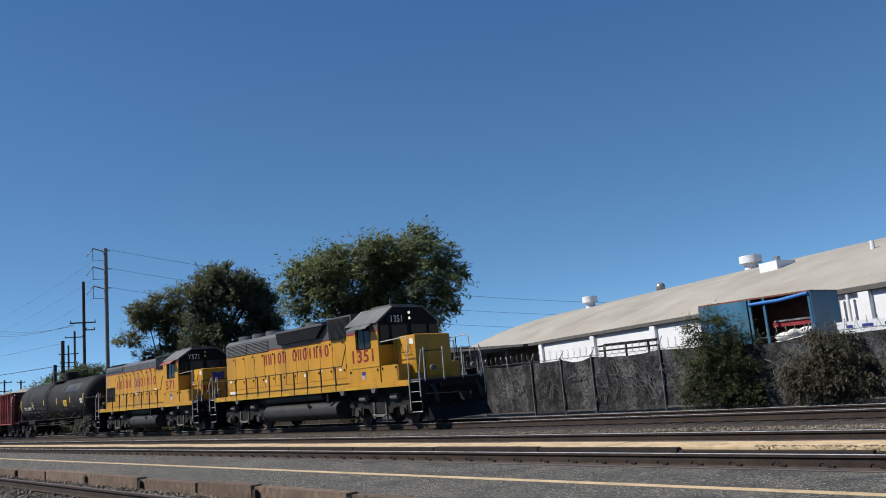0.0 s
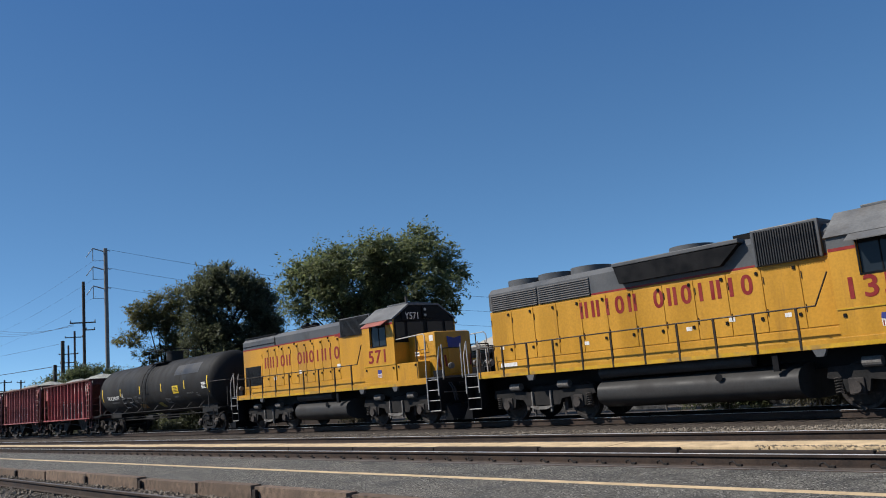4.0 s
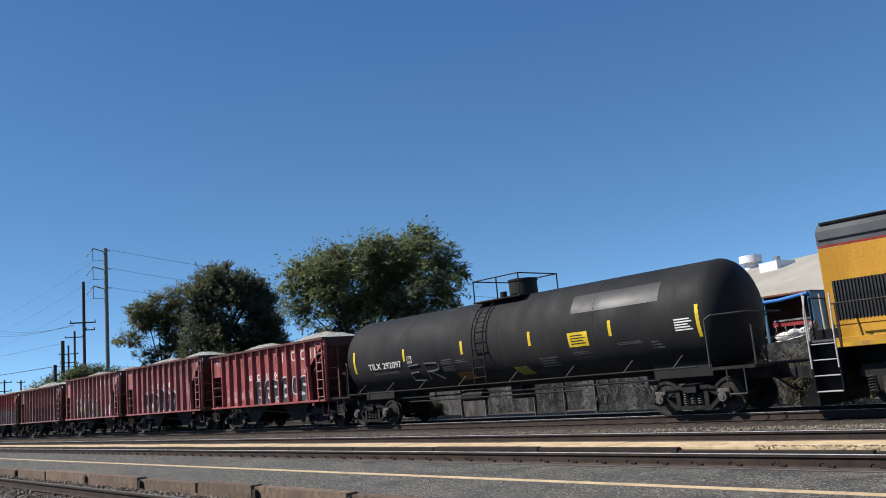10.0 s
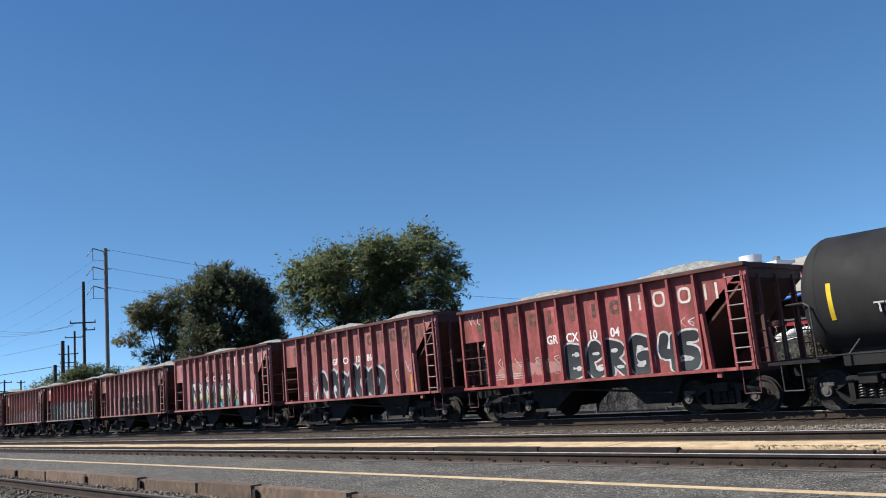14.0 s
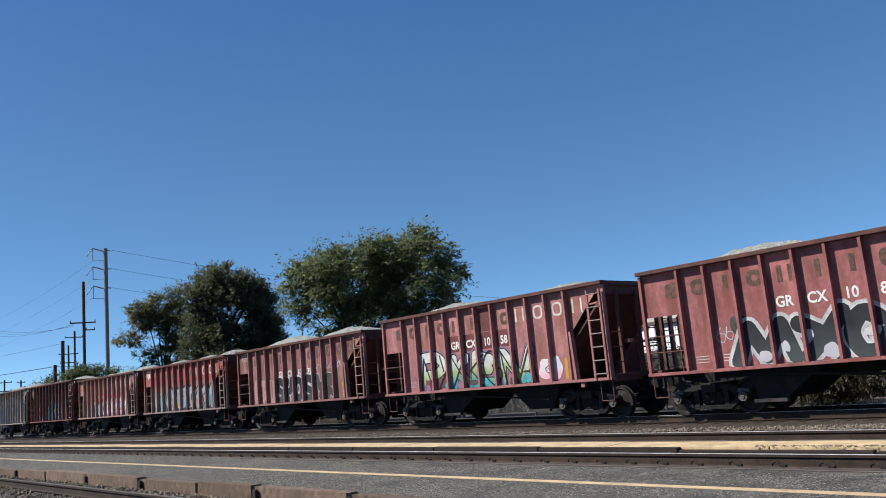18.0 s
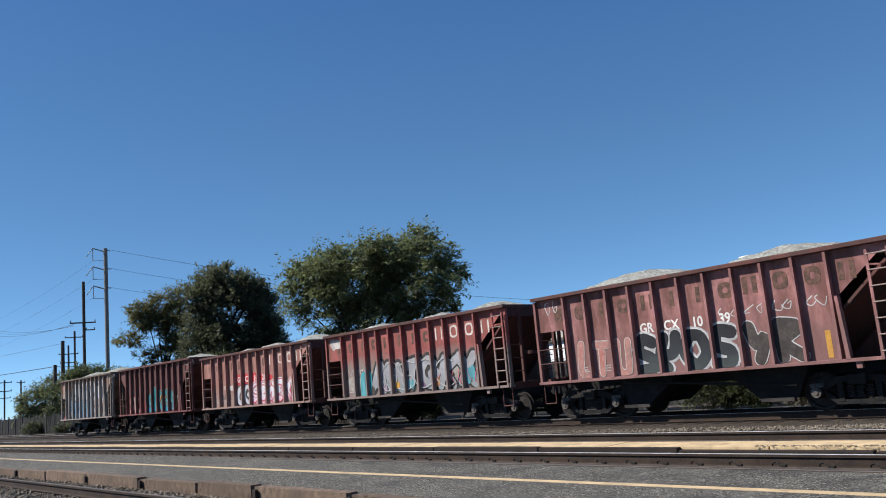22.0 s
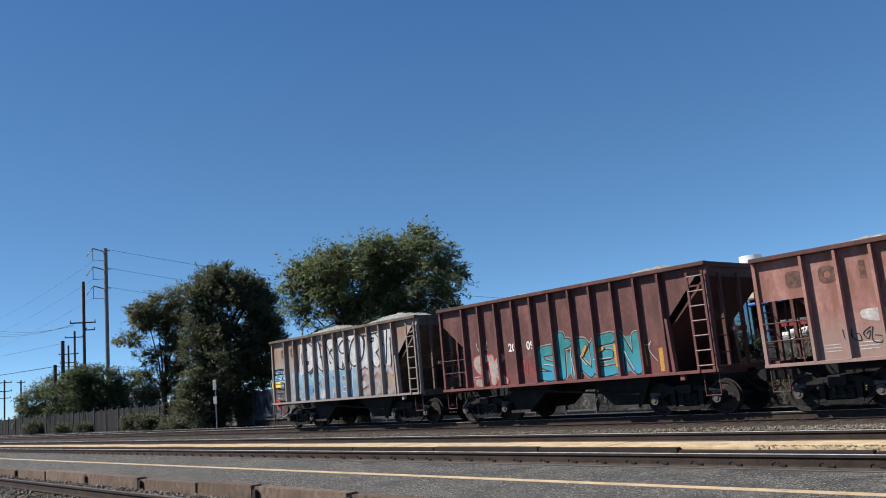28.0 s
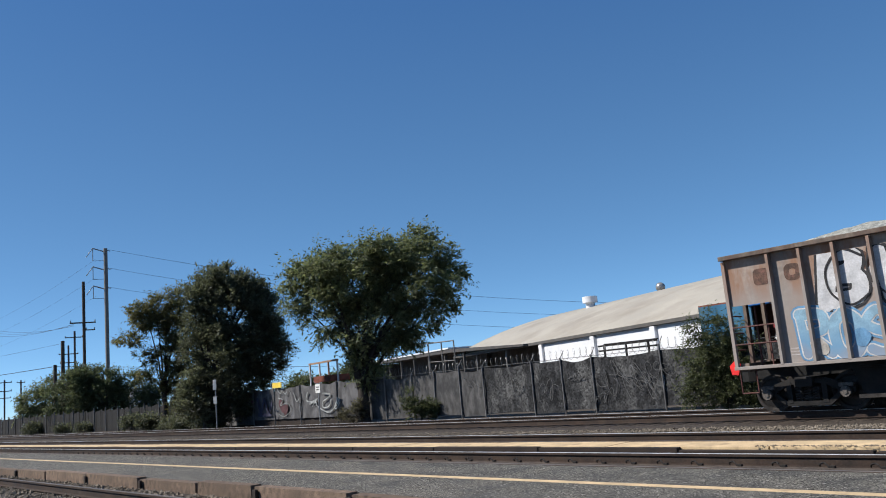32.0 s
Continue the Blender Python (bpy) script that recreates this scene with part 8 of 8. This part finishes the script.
big_tree("broad green shade tree with an open airy crown", -34.75, 25.0, facing(-34.75, 25.0),
         [(0.2, 0, 7.4, 3.2, 3.0, 1.8), (2.9, 0, 7.3, 2.6, 2.8, 2.1), (3.4, 0.3, 8.9, 1.4, 1.5, 1.05), (0.8, 0, 8.5, 2.8, 2.4, 0.9), (-1.7, 0, 8.2, 1.4, 1.6, 1.0), (4.8, 0, 7.1, 0.95, 1.6, 1.5), (1.0, 0, 5.2, 2.3, 2.2, 1.7),
          (3.6, 0, 5.4, 1.5, 1.6, 1.0), (-1.5, 0, 5.6, 1.3, 1.4, 1.0), (-2.9, 0, 6.1, 0.6, 0.7, 0.4), (-2.9, 0, 7.7, 0.6, 0.9, 0.6), (0.3, 0, 3.5, 1.2, 1.0, 1.1), (0.1, 0, 2.6, 0.6, 0.6, 0.6), (2.5, 0, 4.2, 1.1, 1.0, 0.6)],
         "walnut", 0.30, 2.1, 11, 370, 0.70, 20, 11, 0.20, 0.38, 0.38, 22)
big_tree("tall dense dark evergreen oak beside the fence", -49.3, 23.45, facing(-64.2, 30),
         [(1.77, 0, 7.0, 2.79, 1.7, 2.7), (1.12, 0, 9.42, 1.49, 1.4, 0.98), (2.88, 0.2, 8.68, 1.21, 1.3, 0.93), (-0.28, 0, 8.49, 1.12, 1.4, 0.93), (3.81, 0, 6.82, 0.98, 1.4, 1.49), (4.37, 0, 5.14, 0.93, 1.4, 0.93), (3.35, 0, 4.21, 1.49, 1.67, 1.21), (0.84, -0.3, 4.4, 2.33, 1.7, 2.23), (0.19, 0, 1.89, 2.05, 1.49, 1.58), (2.42, 0, 2.54, 1.67, 1.49, 1.49)],
         "oak", 0.42, 2.2, 12, 600, 0.62, 24, 9, 0.20, -0.25, 0.45, 12)
big_tree("yellowing tree with long ragged limbs", -60.4, 25.2, facing(-71.9, 30),
         [(0.3, 0, 9.6, 1.5, 1.3, 0.95), (-1.5, 0, 9.0, 0.9, 0.9, 0.55), (1.6, 0, 8.0, 1.9, 1.5, 1.8), (-1.0, 0, 8.2, 1.2, 1.0, 0.8), (-2.4, 0, 6.9, 1.0, 0.8, 0.42), (1.4, 0, 5.6, 1.7, 1.2, 1.6), (-1.1, 0, 5.6, 0.8, 0.7, 0.5), (0.8, 0, 3.6, 1.1, 1.1, 1.5), (-0.9, 0, 4.1, 0.7, 0.7, 0.7), (1.4, 0, 1.6, 1.2, 1.0, 1.2)],
         "tan", 0.22, 2.6, 13, 330, 0.55, 15, 10, 0.19, 0.3, 0.3, 12)
big_tree("rounded willow thicket along the fence", -104.5, 33.0, facing(-104.5, 33), [(-4.8, 0, 3.1, 1.8, 1.6, 2.9), (-2.4, 0.5, 3.7, 2.4, 1.8, 3.1), (0.6, 0, 4.0, 2.6, 1.8, 3.0), (2.6, 0, 3.0, 2.6, 1.8, 2.8)], "willow", 0.3, 1.2, 14, 330, 0.8, 20, 8, 0.26, 0.7, 0.5, 6, "thicket")
big_tree("dark green thicket along the fence", -91.5, 32.0, facing(-91.5, 32), [(-3.6, 0, 3.6, 2.6, 1.6, 3.0), (-0.8, 0, 3.5, 2.4, 1.7, 3.2), (-2.5, 0, 5.4, 1.5, 1.2, 1.3), (2.4, 0, 3.3, 2.2, 1.5, 2.4), (4.6, 0, 2.2, 1.6, 1.3, 1.8)], "hedge", 0.3, 1.2, 15, 360, 0.75, 20, 8, 0.24, 0.1, 0.5, 6, "thicket")
tree("low yard trees behind the tarps", -58.0, 38.0, facing(-58, 38), [(-2, 0, 2.31, 1.44), (0.5, 0, 1.98, 1.28), (2.6, 0, 2.64, 1.44), (4.2, 0.4, 1.98, 1.12)], "vine", 0.2, 1.4, 16, 55, 12, 0.3, 0.28, name="thicket")
big_tree("climbing vine smothering the fence", -14.3, 25.0, facing(-14.0, 25), [(-0.2, 0, 2.55, 0.85, 0.35, 0.7), (0.35, 0, 1.75, 1.0, 0.4, 0.9), (-0.55, 0, 1.6, 0.85, 0.4, 0.9), (-0.5, -0.1, 0.65, 1.0, 0.4, 0.65), (0.6, -0.1, 0.6, 1.1, 0.4, 0.6), (0.5, 0, 2.7, 0.5, 0.3, 0.4)], "vine", 0.04, 0.8, 17, 230, 0.34, 18, 8, 0.085, 0.5, 0.2, 6, "vine")
big_tree("half-dry brown shrub with weeping stems against the fence", -11.0, 25.0, facing(-10.7, 25), [(0.0, 0, 1.25, 0.95, 0.4, 0.85), (0.5, 0, 1.5, 0.75, 0.35, 0.75), (-0.5, 0, 0.75, 0.75, 0.35, 0.7), (0.75, 0, 0.8, 0.85, 0.4, 0.75), (0.15, 0, 2.05, 0.3, 0.25, 0.4)], "dry", 0.04, 0.8, 18, 190, 0.36, 18, 9, 0.085, 1.3, 0.15, 6, "shrub")
tree("leafy green shrub beside the fence", -8.9, 25.0, facing(-8.9, 25), [(0.0, 0, 1.0, 0.4), (0.4, 0, 0.6, 0.5)], "vine", 0.05, 0.3, 19, 330, 12, 0.11, 0.1, limbs=False, category="shrub", name="shrub")
big_tree("upright green shrub at the fence's foot", -29.9, 24.8, facing(-29.8, 24.8), [(-0.45, 0, 0.75, 0.22, 0.22, 0.65), (-0.1, 0, 0.5, 0.45, 0.3, 0.5), (0.35, 0, 0.55, 0.4, 0.3, 0.5), (0.7, 0, 0.4, 0.3, 0.25, 0.4), (-0.45, 0, 1.35, 0.1, 0.1, 0.25)], "vine", 0.03, 0.3, 20, 110, 0.24, 12, 7, 0.085, -0.4, 0.3, 5, "shrub", 2)
big_tree("small sparse shrub at a tree's foot", -34.9, 24.4, facing(-34.9, 24.4), [(-0.2, 0, 0.4, 0.5, 0.35, 0.35), (0.35, 0, 0.6, 0.3, 0.25, 0.5), (0.5, 0, 1.0, 0.15, 0.12, 0.25)], "dry", 0.03, 0.25, 21, 70, 0.26, 12, 7, 0.09, -0.3, 0.3, 5, "shrub", 2)
for i, (x, y, r, kind) in enumerate(((-55.5, 24.4, 0.7, "oak"), (-58.0, 24.4, 0.6, "oak"), (-61.5, 24.6, 0.8, "oak"), (-66.0, 25.0, 0.8, "oak"), (-52.0, 24.5, 0.6, "oak"), (-80.0, 25.6, 0.6, "oak"), (-86.0, 25.7, 0.6, "oak"), (-96.0, 25.6, 0.8, "oak"))):
    tree("scruffy shrub along the fence's foot", x, y, facing(x, y), [(0, 0, r * 0.7, r), (r * 0.8, 0, r * 0.5, r * 0.7), (-r * 0.7, 0, r * 0.6, r * 0.7)], kind, 0.05, 0.3, 30 + i, 110, 12, 0.2, 0.18, limbs=False, category="shrub", name="shrub")


# ---- the train's way: seconds and metres since the start ----
WAY = [(0, 0.0), (1, 4.542), (2, 9.099), (3, 13.671), (4, 18.254), (5, 22.819), (6, 27.362), (7, 31.883), (8, 36.381), (9, 40.862), (10, 45.33),
       (11, 49.787), (12, 54.231), (13, 58.675), (14, 63.132), (15, 67.6), (16, 72.08), (17, 76.578), (18, 81.104), (19, 85.655), (20, 90.233),
       (21, 94.843), (22, 99.492), (23, 104.181), (24, 108.908), (25, 113.689), (26, 118.536), (27, 123.449), (28, 128.429), (29, 133.524),
       (30, 138.781), (31, 144.201), (32, 149.785)]


def motions():
    for ob, x, y, z in MOVING:
        walk(ob, [(t, pose(x + s, y, z)) for t, s in WAY])
    ticks = [i / 10 for i in range(321)]
    along = np.interp(ticks, [t for t, s in WAY], [s for t, s in WAY])
    for ob, x, r in ROLLING:
        walk(ob, [(t, pose(x, 0, r, 0, math.degrees(s / r), 0)) for t, s in zip(ticks, along)])


motions()
